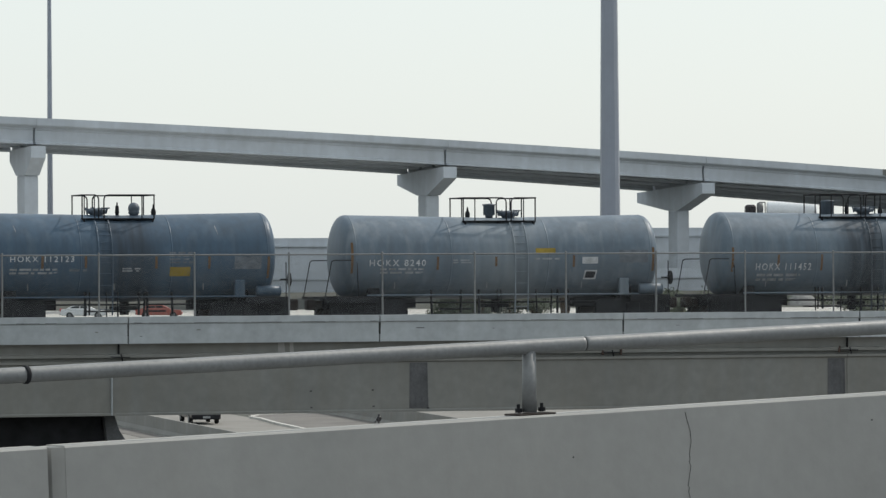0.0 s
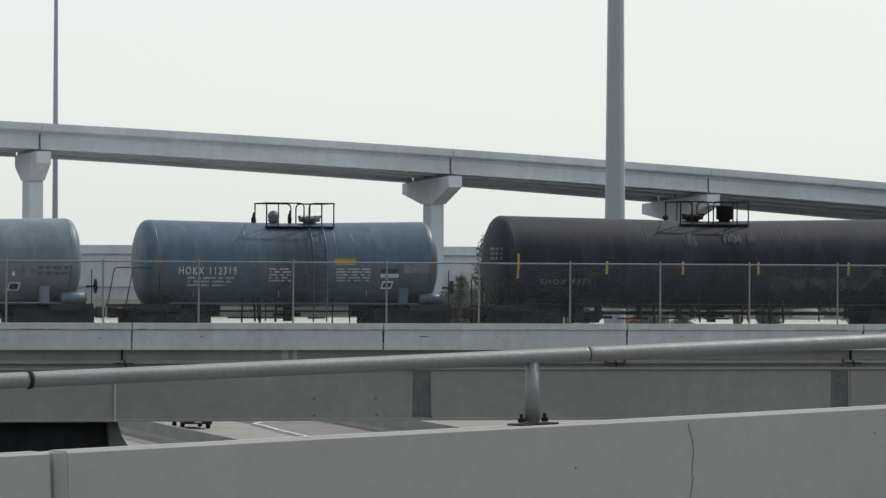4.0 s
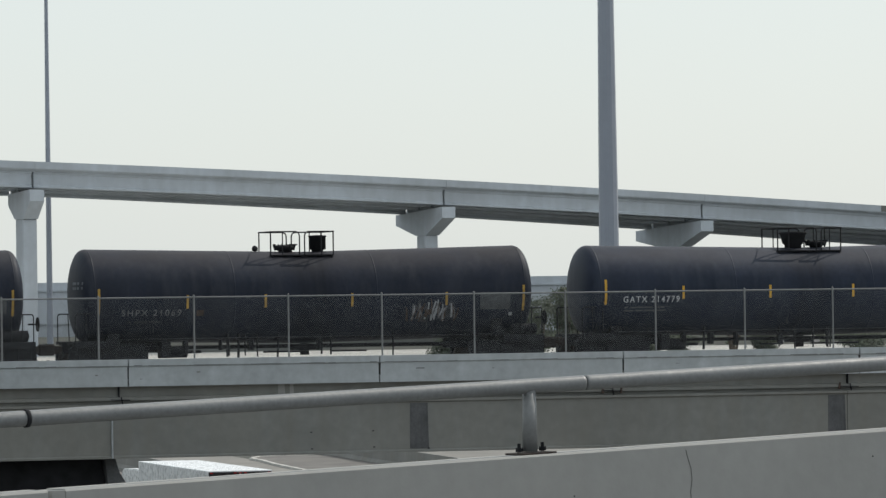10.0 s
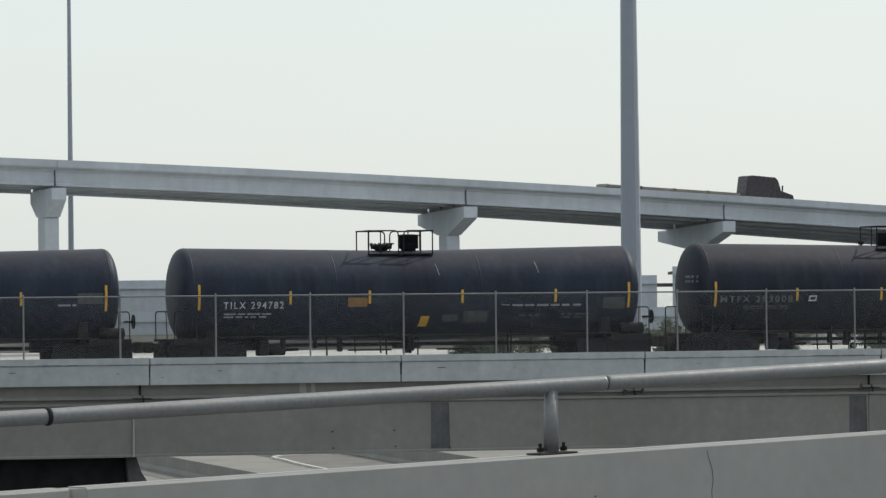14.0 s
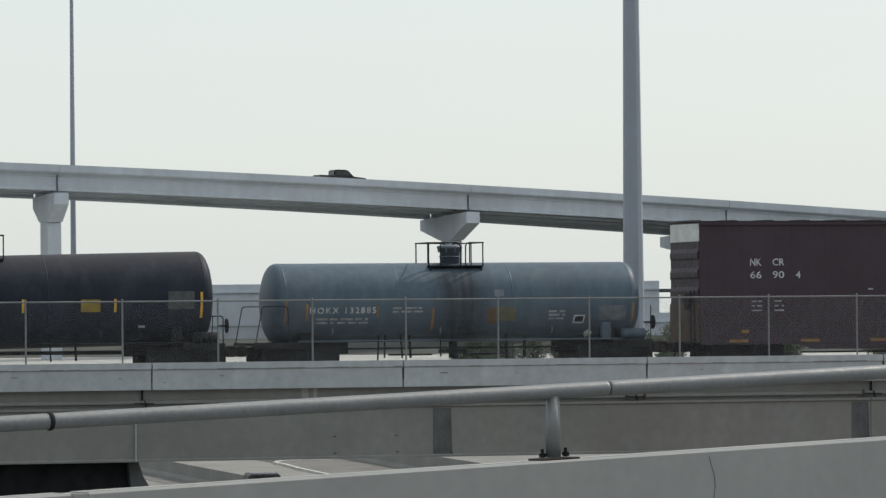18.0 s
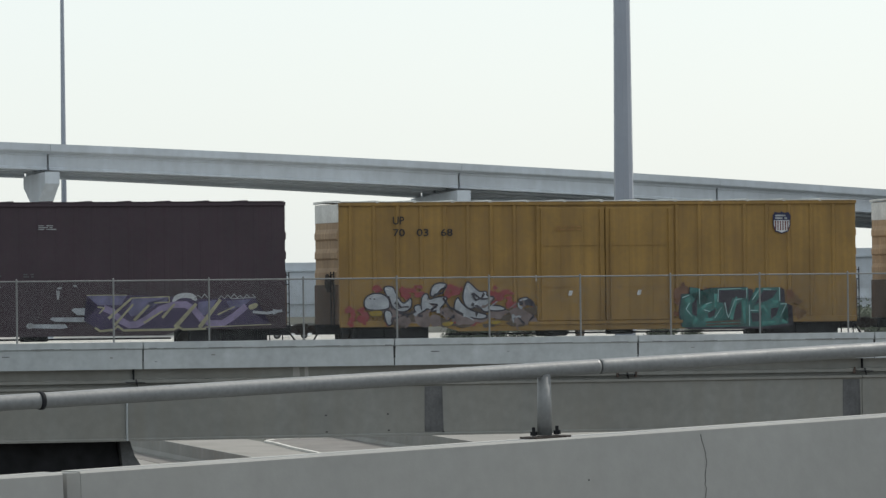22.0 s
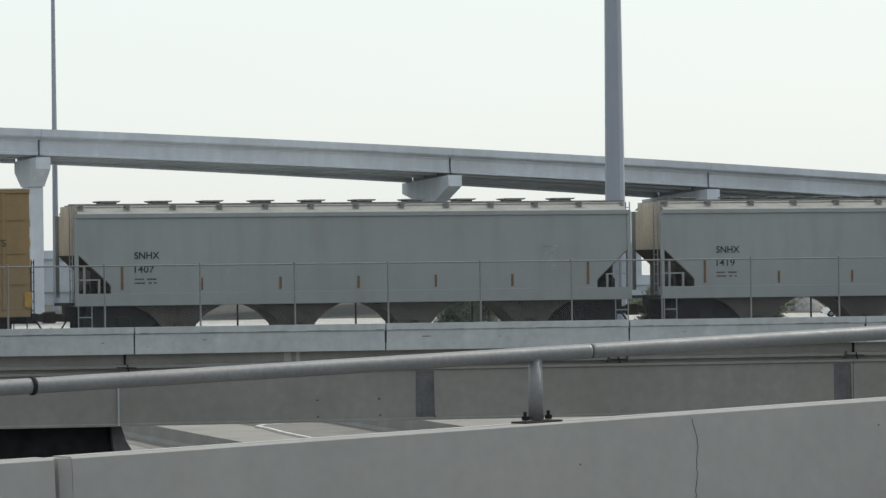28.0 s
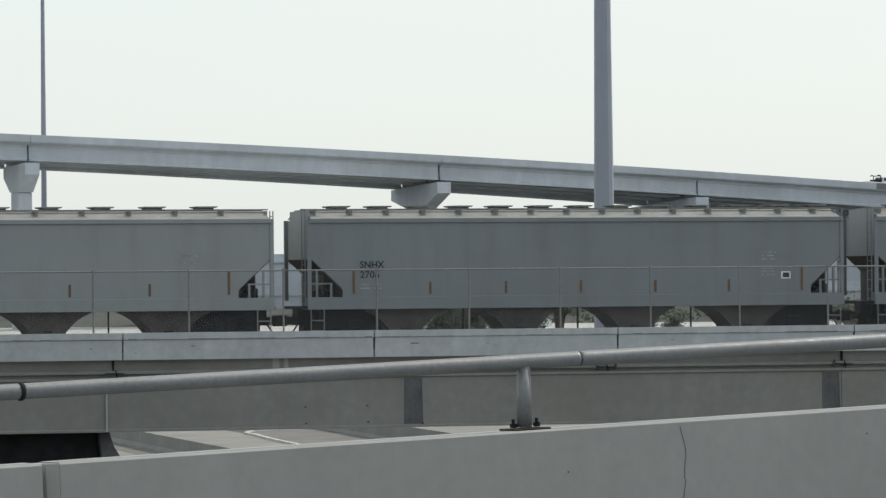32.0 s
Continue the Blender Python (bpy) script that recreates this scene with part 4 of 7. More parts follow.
    bx(bm, h - 1.1, h - 0.75, -1.28, -1.05, 1.12, 1.72, 0.03)
    part("brake_valve", bm, paint if blue else steel, car)
    bm = B()
    lathe(bm, [(h + 0.86, 0.24), (h + 0.90, 0.24)], 20, "x", (0, -0.95, 1.72))
    rod(bm, (h + 0.55, -0.95, 1.72), (h + 0.9, -0.95, 1.72), 0.03)
    part("brake_wheel", bm, steel, car)
    # top platform with railing and fittings
    a, b = deck
    top = zc + r - sag
    bm = B()
    for y in (-0.8, 0.56):
        bx(bm, a, b, y, y + 0.24, top - 0.14, top - 0.10)
    for x in (a + 0.05, (a + b) / 2, b - 0.05):
        bx(bm, x - 0.04, x + 0.04, -0.8, 0.8, top - 0.18, top - 0.13)
    for x in (a + 0.06, b - 0.06):
        bx(bm, x - 0.025, x + 0.025, -0.82, -0.77, top - 0.36, top - 0.13)
    walkway = part("walkway", bm, steel, car)
    zt = top + 0.68

    def hoop(x0, x1, y, round0, round1):
        """A bent tube from the deck up, along and down again."""
        pts = [(x0, y, top - 0.14)]
        way = 1 if x1 > x0 else -1
        for x, turn, first in ((x0, round0, True), (x1, round1, False)):
            w = way if first else -way
            bend = [(x, y, zt - 0.13), (x + w * 0.04, y, zt - 0.04), (x + w * 0.13, y, zt)] if turn else [(x, y, zt)]
            pts += bend if first else bend[::-1]
        pts.append((x1, y, top - 0.14))
        pipe(bm, pts, 0.024, 6)

    for y in (-0.77, 0.77):
        g = gap if y < 0 else gap - 0.05
        bm = B()
        hoop(a, g - 0.09, y, False, True)
        pipe(bm, [(a + 0.42, y, top - 0.14), (a + 0.42, y, zt)], 0.02, 6)
        part("railing", bm, steel, walkway)
        bm = B()
        hoop(g + 0.09, b, y, True, False)
        pipe(bm, [(b - 0.42, y, top - 0.14), (b - 0.42, y, zt)], 0.02, 6)
        part("railing", bm, steel, walkway)
    for x in (a, b):
        bm = B()
        pipe(bm, [(x, -0.84, zt), (x, 0.84, zt)], 0.024, 6)
        part("end_bar", bm, steel, walkway)
    coat = FITTING if blue else steel
    for kind, x in fittings:
        bm = B()
        at = (x, 0, 0)
        if kind == "round_bonnet":
            lathe(bm, [(top - 0.05, 0.3), (top + 0.1, 0.3), (top + 0.16, 0.38), (top + 0.45, 0.45), (top + 0.5, 0.5), (top + 0.56, 0.5), (top + 0.58, 0.02)], 24, "z", at)
        elif kind == "box_bonnet":
            lathe(bm, [(top - 0.05, 0.2), (top + 0.06, 0.2), (top + 0.08, 0.29), (top + 0.5, 0.29), (top + 0.505, 0.315), (top + 0.55, 0.315), (top + 0.57, 0.02)], 20, "z", at)
            rod(bm, (x + 0.02, -0.3, top + 0.2), (x + 0.02, -0.3, top + 0.27), 0.02, seg=6)
        elif kind == "flanged_bonnet":
            lathe(bm, [(top - 0.05, 0.34), (top + 0.44, 0.34), (top + 0.445, 0.38), (top + 0.5, 0.44), (top + 0.56, 0.44), (top + 0.6, 0.3), (top + 0.62, 0.02)], 24, "z", at)
            lathe(bm, [(top + 0.18, 0.33), (top + 0.19, 0.37), (top + 0.22, 0.37), (top + 0.23, 0.33)], 24, "z", at)
            for k in range(8):
                f = math.pi * k / 4 + 0.2
                rod(bm, (x + 0.4 * math.cos(f), 0.4 * math.sin(f), top + 0.36), (x + 0.42 * math.cos(f), 0.42 * math.sin(f), top + 0.58), 0.025, seg=6)
        elif kind == "drum_bonnet":
            lathe(bm, [(top - 0.05, 0.13), (top + 0.08, 0.13), (top + 0.1, 0.2), (top + 0.42, 0.2), (top + 0.43, 0.23), (top + 0.47, 0.23), (top + 0.49, 0.02)], 20, "z", at)
        elif kind == "wide_drum":
            lathe(bm, [(top - 0.05, 0.25), (top + 0.42, 0.25), (top + 0.43, 0.27), (top + 0.47, 0.27), (top + 0.49, 0.02)], 20, "z", at)
        elif kind == "bulb_bonnet":
            lathe(bm, [(top - 0.05, 0.15), (top + 0.05, 0.15), (top + 0.08, 0.2)] + [(top + 0.24 + 0.2 * math.sin(f), max(0.2 * math.cos(f), 0.01)) for f in [radians(-30 + 15 * k) for k in range(9)]], 20, "z", at)
        elif kind == "manway":
            lathe(bm, [(top - 0.05, 0.2), (top + 0.04, 0.22), (top + 0.1, 0.33), (top + 0.15, 0.35), (top + 0.2, 0.35), (top + 0.24, 0.1)], 20, "z", at)
            for k in range(8):
                f = math.pi * k / 4 + 0.3
                rod(bm, (x + 0.33 * math.cos(f), 0.33 * math.sin(f), top + 0.06), (x + 0.38 * math.cos(f), 0.38 * math.sin(f), top + 0.27), 0.028, seg=6)
            bar(bm, (x - 0.4, 0, top + 0.2), (x + 0.45, 0, top + 0.25), 0.05, 0.05)
        elif kind == "valve":
            lathe(bm, [(top - 0.05, 0.06), (top + 0.05, 0.06), (top + 0.1, 0.075), (top + 0.3, 0.06), (top + 0.34, 0.03), (top + 0.44, 0.02)], 10, "z", at)
        elif kind == "knob":
            lathe(bm, [(top - 0.05, 0.04), (top + 0.04, 0.04), (top + 0.05, 0.1), (top + 0.14, 0.11), (top + 0.2, 0.07), (top + 0.23, 0.01)], 10, "z", at)
        else:
            lathe(bm, [(top - 0.05, 0.07), (top + 0.08, 0.09), (top + 0.16, 0.085), (top + 0.26, 0.04), (top + 0.38, 0.02)], 10, "z", at)
        part({"valve": "safety_valve", "knob": "vent", "vent": "vent", "manway": "manway"}.get(kind, "valve_bonnet"), bm, steel if kind in ("valve", "knob", "vent") or (kind == "manway" and ladder is None) else coat, walkway)
    # ladder that follows the shell
    if ladder is not None:
        zl = zc - drop(ladder)
        for k in (-0.23, 0.23):
            bm = B()
            arc = [(ladder + k, -(r + 0.07) * math.sin(f), zl + (r + 0.07) * math.cos(f)) for f in [radians(34 + 7 * i) for i in range(9)]]
            arc.append((ladder + k, -(r + 0.07), 1.2))
            arc.append((ladder + k, -(r + 0.02), 0.55))
            pipe(bm, arc, 0.026, 6)
            part("ladder_rail", bm, paint, car)
        for i in range(6):
            f = radians(40 + 10 * i)
            bm = B()
            rod(bm, (ladder - 0.23, -(r + 0.07) * math.sin(f), zl + (r + 0.07) * math.cos(f)), (ladder + 0.23, -(r + 0.07) * math.sin(f), zl + (r + 0.07) * math.cos(f)), 0.01, seg=6)
            part("ladder_rung", bm, paint, car)
        for z in (0.75, 1.15, 1.55, 1.95, 2.3):
            bm = B()
            rod(bm, (ladder - 0.23, -(r + 0.07), z), (ladder + 0.23, -(r + 0.07), z), 0.01, seg=6)
            part("ladder_rung", bm, paint, car)
    # small cleats low on the shell
    for x in (-h * 0.72, -h * 0.1, h * 0.55):
        patch(car, "cleat", x - 0.02, x + 0.02, 1.38, 1.6, shell(zc - drop(x), r), FADED if blue else DIM, skew=-0.05, proud=0.02)
    # lines of writing on the dished head
    for k in range(stencil):
        bm = B()
        z = zc + 0.36 - k * 0.16
        for y0, y1 in ((-1.2, -0.72), (-0.64, -0.2)):
            quad = []
            for y, zz in ((y0, z), (y1, z), (y1, z + 0.09), (y0, z + 0.09)):
                rho = min(math.hypot(y, zz - zc) / r, 0.999)
                quad.append(bm.verts.new((-h - dome * (1 - rho ** full) ** (1 / full) - 0.01, y, zz)))
            bm.faces.new(quad)
        part("head_stencil", bm, PANEL, tank)
    for x, z0, z1 in strips:
        patch(car, "reflective_strip", x - 0.042, x + 0.042, z0, z1, shell(zc - drop(x), r), strip_mat or REFLECTIVE)
    for s in signs:
        kind, x0, x1, z0, z1 = s[:5]
        side = shell(zc - drop((x0 + x1) / 2), r)
        if kind == "text":
            words(s[6], x0, z0, z1 - z0, side, s[5], car, wide=x1 - x0, proud=0.008, spread=1.3)
        elif kind == "bars":
            step = (z1 - z0) / s[6]
            stripes(car, x0, z1 - step * 0.7, x1 - x0, s[6], side, s[5], high=step * 0.55, step=step, seed=int(abs(x0) * 10) + 3)
        elif kind == "plate":
            patch(car, "placard", x0, x1, z0, z1, side, s[5], skew=s[6] if len(s) > 6 else 0.0)
        elif kind == "frame":
            patch(car, "placard", x0, x1, z0, z1, side, LETTER, skew=0.03)
            patch(car, "placard_field", x0 + 0.05, x1 - 0.05, z0 + 0.05, z1 - 0.05, side, INK, proud=0.009, skew=0.03)
            stripes(car, x0 + 0.09, (z0 + z1) / 2 - 0.06, x1 - x0 - 0.18, 1, side, LETTER, high=0.11, seed=int(abs(x0) * 10))
        elif kind == "scratch":
            patch(car, "scratch", x0, x0 + 0.018, z0, z1, side, FADED, skew=x1 - x0)
        elif kind == "tag":
            spray(car, x0, x1, z0, z1, side, s[5], s[6])
    CARS.append((car, mid))
    return car


def spray(parent, x0, x1, z0, z1, y, colours, seed, outline=None, letters=7, slant=0.0, splash=None):
    """Spray-painted letters: bent, tapering strokes with shaded edges over a soft cloud of paint."""
    rnd = random.Random(seed)
    yy = y if callable(y) else (lambda z: y)
    w, h = x1 - x0, z1 - z0
    sheets = {}
    depth = [0.006]

    def put(points, material):
        bm = sheets.setdefault(material.name, (B(), material))[0]
        depth[0] += 0.00006
        bm.faces.new([bm.verts.new((px, yy(pz) - depth[0], pz)) for px, pz in points])

    def stroke(p, q, r, wa, wb, material):
        n = 7
        left, right = [], []
        for i in range(n + 1):
            t = i / n
            cx = (1 - t) ** 2 * p[0] + 2 * t * (1 - t) * q[0] + t * t * r[0]
            cz = (1 - t) ** 2 * p[1] + 2 * t * (1 - t) * q[1] + t * t * r[1]
            dx = 2 * (1 - t) * (q[0] - p[0]) + 2 * t * (r[0] - q[0])
            dz = 2 * (1 - t) * (q[1] - p[1]) + 2 * t * (r[1] - q[1])
            m = math.hypot(dx, dz) or 1
            k = (wa + (wb - wa) * t) / 2
            left.append((cx - dz / m * k, cz + dx / m * k))
            right.append((cx + dz / m * k, cz - dx / m * k))
        for i in range(n):
            put((left[i], left[i + 1], right[i + 1], right[i]), material)

    def blot(cx, cz, rx, rz, material):
        n = 11
        ring = [(cx + rx * rnd.uniform(0.6, 1.15) * math.cos(2 * math.pi * i / n), cz + rz * rnd.uniform(0.6, 1.15) * math.sin(2 * math.pi * i / n)) for i in range(n)]
        for i in range(n):
            put(((cx, cz), ring[i], ring[(i + 1) % n]), material)

    back, *fills = colours
    for k in range(letters * 3):
        blot(x0 + w * rnd.uniform(0.03, 0.97), z0 + h * rnd.uniform(0.12, 0.8), w / letters * rnd.uniform(0.25, 0.5), h * rnd.uniform(0.1, 0.24), back)
    if splash:
        for k in range(letters * 2):
            blot(x0 + w * rnd.uniform(-0.03, 1.03), z0 + h * rnd.choice((rnd.uniform(0.0, 0.3), rnd.uniform(0.65, 1.0))), h * rnd.uniform(0.06, 0.16), h * rnd.uniform(0.06, 0.15), splash)
    lw = w / letters
    for k in range(letters):
        cx = x0 + w * (k + 0.5) / letters
        tall = h * rnd.uniform(0.75, 1.0) * (0.8 + 0.2 * math.sin(math.pi * (k + 0.5) / letters))
        strokes = []
        for j in range(5):
            a = (cx + rnd.uniform(-0.55, 0.35) * lw, z0 + tall * rnd.uniform(0.0, 0.35))
            c = (a[0] + rnd.uniform(-0.35, 0.75) * lw + slant * tall, z0 + tall * rnd.uniform(0.6, 1.0))
            m = ((a[0] + c[0]) / 2 + rnd.uniform(-0.5, 0.5) * lw, (a[1] + c[1]) / 2 + rnd.uniform(-0.25, 0.25) * tall)
            strokes.append((a, m, c, lw * rnd.uniform(0.14, 0.34), lw * rnd.uniform(0.08, 0.26), fills[rnd.randrange(len(fills))]))
        if outline:
            for a, m, c, wa, wb, f in strokes:
                stroke((a[0] + 0.03, a[1] - 0.03), (m[0] + 0.03, m[1] - 0.03), (c[0] + 0.03, c[1] - 0.03), wa + 0.05, wb + 0.05, outline)
        for a, m, c, wa, wb, f in strokes:
            stroke(a, m, c, wa, wb, f)
    for bm, material in sheets.values():
        part("graffiti", bm, material, parent)


MID = 1.5   # from the near side to the middle of the track


def six(x, dz=0.0):
    """Reflective strips: a long one at each end, short ones between."""
    return [(x[0], 2.04 + dz, 2.9 + dz)] + [(k, 2.21 + dz, 2.66 + dz) for k in x[1:-1]] + [(x[-1], 2.0 + dz, 2.87 + dz)]


tank_car("weathered blue grey tank car with a dirty yellow panel", -8.57, 9.5, 1.46, 2.54, BLUE_TANK, (-1.51, 0.97), [("manway", -0.84), ("valve", -0.13), ("bulb_bonnet", 0.45), ("vent", 1.13)], -0.85,
         [(-4.78, 1.9, 2.75), (-3.02, 2.12, 2.54), (-1.54, 2.13, 2.53), (0.88, 2.11, 2.52), (2.71, 2.1, 2.51), (4.78, 1.77, 2.51)], RUSTY_TAPE,
         [("text", -4.12, -1.94, 2.34, 2.54, LETTER, "HOKX 112123"), ("bars", -4.13, -2.51, 1.9, 2.14, FADED, 2), ("bars", -2.1, -1.5, 1.98, 2.12, PANEL, 1), ("bars", -0.29, 0.34, 1.99, 2.14, FADED, 2),
          ("plate", 1.35, 2.06, 1.85, 2.16, TAPE_OLD), ("bars", 1.33, 2.15, 2.25, 2.68, PANEL, 4), ("plate", 3.59, 4.53, 2.08, 2.51, PANEL), ("scratch", -3.88, -3.94, 3.36, 3.56), ("scratch", 3.05, 2.98, 3.26, 3.54)], True, ladder=-0.88, sag=0.09)
tank_car("pale faded blue grey tank car with streaked middle", 4.60, 10.6, 1.41, 2.5, WHITED_TANK, (-1.29, 1.31), [("vent", -0.9), ("drum_bonnet", -0.12), ("manway", 0.57)], 0.35,
         [(-5.44, 1.91, 2.96), (-2.4, 2.02, 2.47), (-0.31, 2.13, 2.46), (2.5, 2.1, 2.5), (5.4, 1.95, 2.77)], RUSTY_TAPE,
         [("text", -4.83, -2.83, 2.15, 2.37, LETTER, "HOKX 8240"), ("bars", -4.44, -2.86, 1.86, 2.1, FADED, 2), ("plate", 1.12, 1.84, 2.54, 2.75, TAPE_OLD), ("bars", 1.07, 2.05, 2.32, 2.43, FADED, 1), ("bars", -1.85, -1.21, 2.22, 2.38, FADED, 2),
          ("plate", 2.81, 3.38, 2.21, 2.44, LETTER), ("frame", 2.89, 3.34, 1.67, 1.99), ("plate", 4.16, 5.21, 2.24, 2.68, PANEL)], True, ladder=0.58, sag=0.1)
tank_car("pale grey blue tank car with dark streaks under its platform", 17.83, 9.75, 1.45, 2.55, PALE_TANK, (-1.38, 1.31), [("wide_drum", -0.82), ("valve", -0.08), ("manway", 0.56), ("vent", 1.2)], 0.25,
         [(-4.9, 1.9, 2.75), (-3.2, 2.05, 2.5), (-1.58, 1.93, 2.5), (1.14, 2.1, 2.55), (4.8, 1.61, 2.43)], RUSTY_TAPE,
         [("text", -4.03, -1.96, 1.95, 2.19, LETTER, "HOKX 111452"), ("bars", -3.96, -2.1, 1.53, 1.85, FADED, 2), ("plate", 1.25, 2.01, 2.0, 2.24, TAPE_OLD), ("plate", 2.03, 2.09, 2.0, 2.24, INK), ("plate", 2.81, 2.91, 2.06, 2.2, LETTER),
          ("frame", 2.7, 3.09, 1.56, 1.85), ("plate", 3.14, 3.62, 1.93, 2.39, PANEL), ("bars", 3.69, 4.72, 2.04, 2.42, DIM, 2)], True, ladder=0.48, sag=0.07)
tank_car("blue grey tank car with a yellow panel and white notices", 30.41, 9.55, 1.44, 2.54, BLUE_TANK, (-0.86, 1.51), [("vent", -1.11), ("bulb_bonnet", -0.41), ("valve", 0.16), ("manway", 0.86)], 0.55,
         [(-4.73, 1.94, 2.8), (-1.2, 2.16, 2.53), (0.37, 2.17, 2.54), (2.77, 2.19, 2.55), (4.85, 2.0, 2.8)], RUSTY_TAPE,
         [("text", -4.06, -2.06, 2.13, 2.39, LETTER, "HOKX 112319"), ("bars", -3.76, -2.13, 1.7, 2.07, FADED, 3), ("bars", -0.94, -0.16, 1.88, 2.37, FADED, 5), ("plate", 1.37, 2.11, 2.48, 2.7, TAPE_OLD), ("bars", 1.42, 2.64, 1.89, 2.38, FADED, 5),
          ("plate", 2.98, 3.61, 2.22, 2.35, INK), ("plate", 3.0, 3.64, 2.05, 2.18, LETTER), ("frame", 3.06, 3.44, 1.67, 1.93), ("plate", 3.83, 4.7, 2.22, 2.59, PANEL), ("scratch", -1.2, -1.28, 3.27, 3.46), ("scratch", 2.11, 2.02, 3.25, 3.54)], True, ladder=0.85, sag=0.09)
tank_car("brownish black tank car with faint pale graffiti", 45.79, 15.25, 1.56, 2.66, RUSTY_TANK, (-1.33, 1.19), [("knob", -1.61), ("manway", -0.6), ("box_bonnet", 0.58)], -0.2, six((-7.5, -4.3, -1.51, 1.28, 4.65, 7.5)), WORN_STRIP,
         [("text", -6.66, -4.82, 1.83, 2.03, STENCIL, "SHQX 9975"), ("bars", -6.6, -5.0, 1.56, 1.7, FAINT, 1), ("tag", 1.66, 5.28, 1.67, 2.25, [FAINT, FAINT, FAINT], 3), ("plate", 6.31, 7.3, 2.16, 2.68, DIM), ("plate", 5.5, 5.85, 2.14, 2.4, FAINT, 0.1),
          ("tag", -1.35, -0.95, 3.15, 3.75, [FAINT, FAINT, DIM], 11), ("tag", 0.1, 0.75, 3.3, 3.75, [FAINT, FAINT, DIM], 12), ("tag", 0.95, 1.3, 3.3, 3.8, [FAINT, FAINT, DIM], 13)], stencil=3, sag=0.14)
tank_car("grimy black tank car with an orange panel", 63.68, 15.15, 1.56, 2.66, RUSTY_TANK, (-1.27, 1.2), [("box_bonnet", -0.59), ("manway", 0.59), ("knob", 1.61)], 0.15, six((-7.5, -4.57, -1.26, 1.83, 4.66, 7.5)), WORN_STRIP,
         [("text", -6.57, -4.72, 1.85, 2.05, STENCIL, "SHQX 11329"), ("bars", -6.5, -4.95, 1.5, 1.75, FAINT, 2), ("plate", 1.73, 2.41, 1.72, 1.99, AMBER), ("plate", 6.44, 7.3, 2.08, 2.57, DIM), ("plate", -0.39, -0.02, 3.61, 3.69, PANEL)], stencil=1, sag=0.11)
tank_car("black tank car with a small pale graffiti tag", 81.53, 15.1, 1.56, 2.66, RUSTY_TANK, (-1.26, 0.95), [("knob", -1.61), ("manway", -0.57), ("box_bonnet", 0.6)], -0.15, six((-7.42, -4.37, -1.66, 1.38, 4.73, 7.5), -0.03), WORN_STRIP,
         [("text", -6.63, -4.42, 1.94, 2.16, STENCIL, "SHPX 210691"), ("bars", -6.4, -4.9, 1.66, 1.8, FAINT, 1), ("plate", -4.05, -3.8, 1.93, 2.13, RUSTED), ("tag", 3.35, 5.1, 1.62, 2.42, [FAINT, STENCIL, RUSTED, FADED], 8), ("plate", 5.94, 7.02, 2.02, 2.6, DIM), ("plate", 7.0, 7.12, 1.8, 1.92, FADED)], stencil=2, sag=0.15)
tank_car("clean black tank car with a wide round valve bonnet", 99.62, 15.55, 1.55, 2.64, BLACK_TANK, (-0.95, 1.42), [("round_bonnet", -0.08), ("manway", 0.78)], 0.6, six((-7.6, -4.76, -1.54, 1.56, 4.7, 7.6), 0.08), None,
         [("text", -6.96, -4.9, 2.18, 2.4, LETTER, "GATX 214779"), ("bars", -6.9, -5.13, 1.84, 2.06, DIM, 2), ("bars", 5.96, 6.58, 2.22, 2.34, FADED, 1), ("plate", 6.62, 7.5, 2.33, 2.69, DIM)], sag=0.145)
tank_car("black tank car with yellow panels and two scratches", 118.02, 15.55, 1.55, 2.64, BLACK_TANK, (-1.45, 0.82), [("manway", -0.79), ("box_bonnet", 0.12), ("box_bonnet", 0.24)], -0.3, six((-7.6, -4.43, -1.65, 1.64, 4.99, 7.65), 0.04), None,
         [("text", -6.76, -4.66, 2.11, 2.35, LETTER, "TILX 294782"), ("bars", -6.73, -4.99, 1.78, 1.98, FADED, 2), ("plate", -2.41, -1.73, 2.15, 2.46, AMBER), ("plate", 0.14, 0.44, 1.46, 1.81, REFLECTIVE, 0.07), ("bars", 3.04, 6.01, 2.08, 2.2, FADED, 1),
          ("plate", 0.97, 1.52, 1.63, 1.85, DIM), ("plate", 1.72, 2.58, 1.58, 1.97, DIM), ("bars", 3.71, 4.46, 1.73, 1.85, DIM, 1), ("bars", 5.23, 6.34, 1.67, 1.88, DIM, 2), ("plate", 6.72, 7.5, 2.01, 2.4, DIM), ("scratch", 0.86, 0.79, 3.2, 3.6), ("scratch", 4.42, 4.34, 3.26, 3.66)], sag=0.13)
tank_car("black tank car with a dusty brown top and a yellow panel", 136.35, 15.35, 1.57, 2.68, RUSTY_TANK, (-1.17, 0.95), [("knob", -1.46), ("wide_drum", -0.57), ("manway", 0.52)], 0.1, six((-7.5, -4.48, -1.33, 1.44, 4.58, 7.55), 0.0), None,
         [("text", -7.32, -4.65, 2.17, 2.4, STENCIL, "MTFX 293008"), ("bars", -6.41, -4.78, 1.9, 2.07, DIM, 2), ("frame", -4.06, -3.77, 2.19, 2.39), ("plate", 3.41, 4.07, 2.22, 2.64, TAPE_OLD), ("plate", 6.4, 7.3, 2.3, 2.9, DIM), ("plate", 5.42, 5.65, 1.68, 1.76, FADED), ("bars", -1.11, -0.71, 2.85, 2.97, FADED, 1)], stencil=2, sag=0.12)
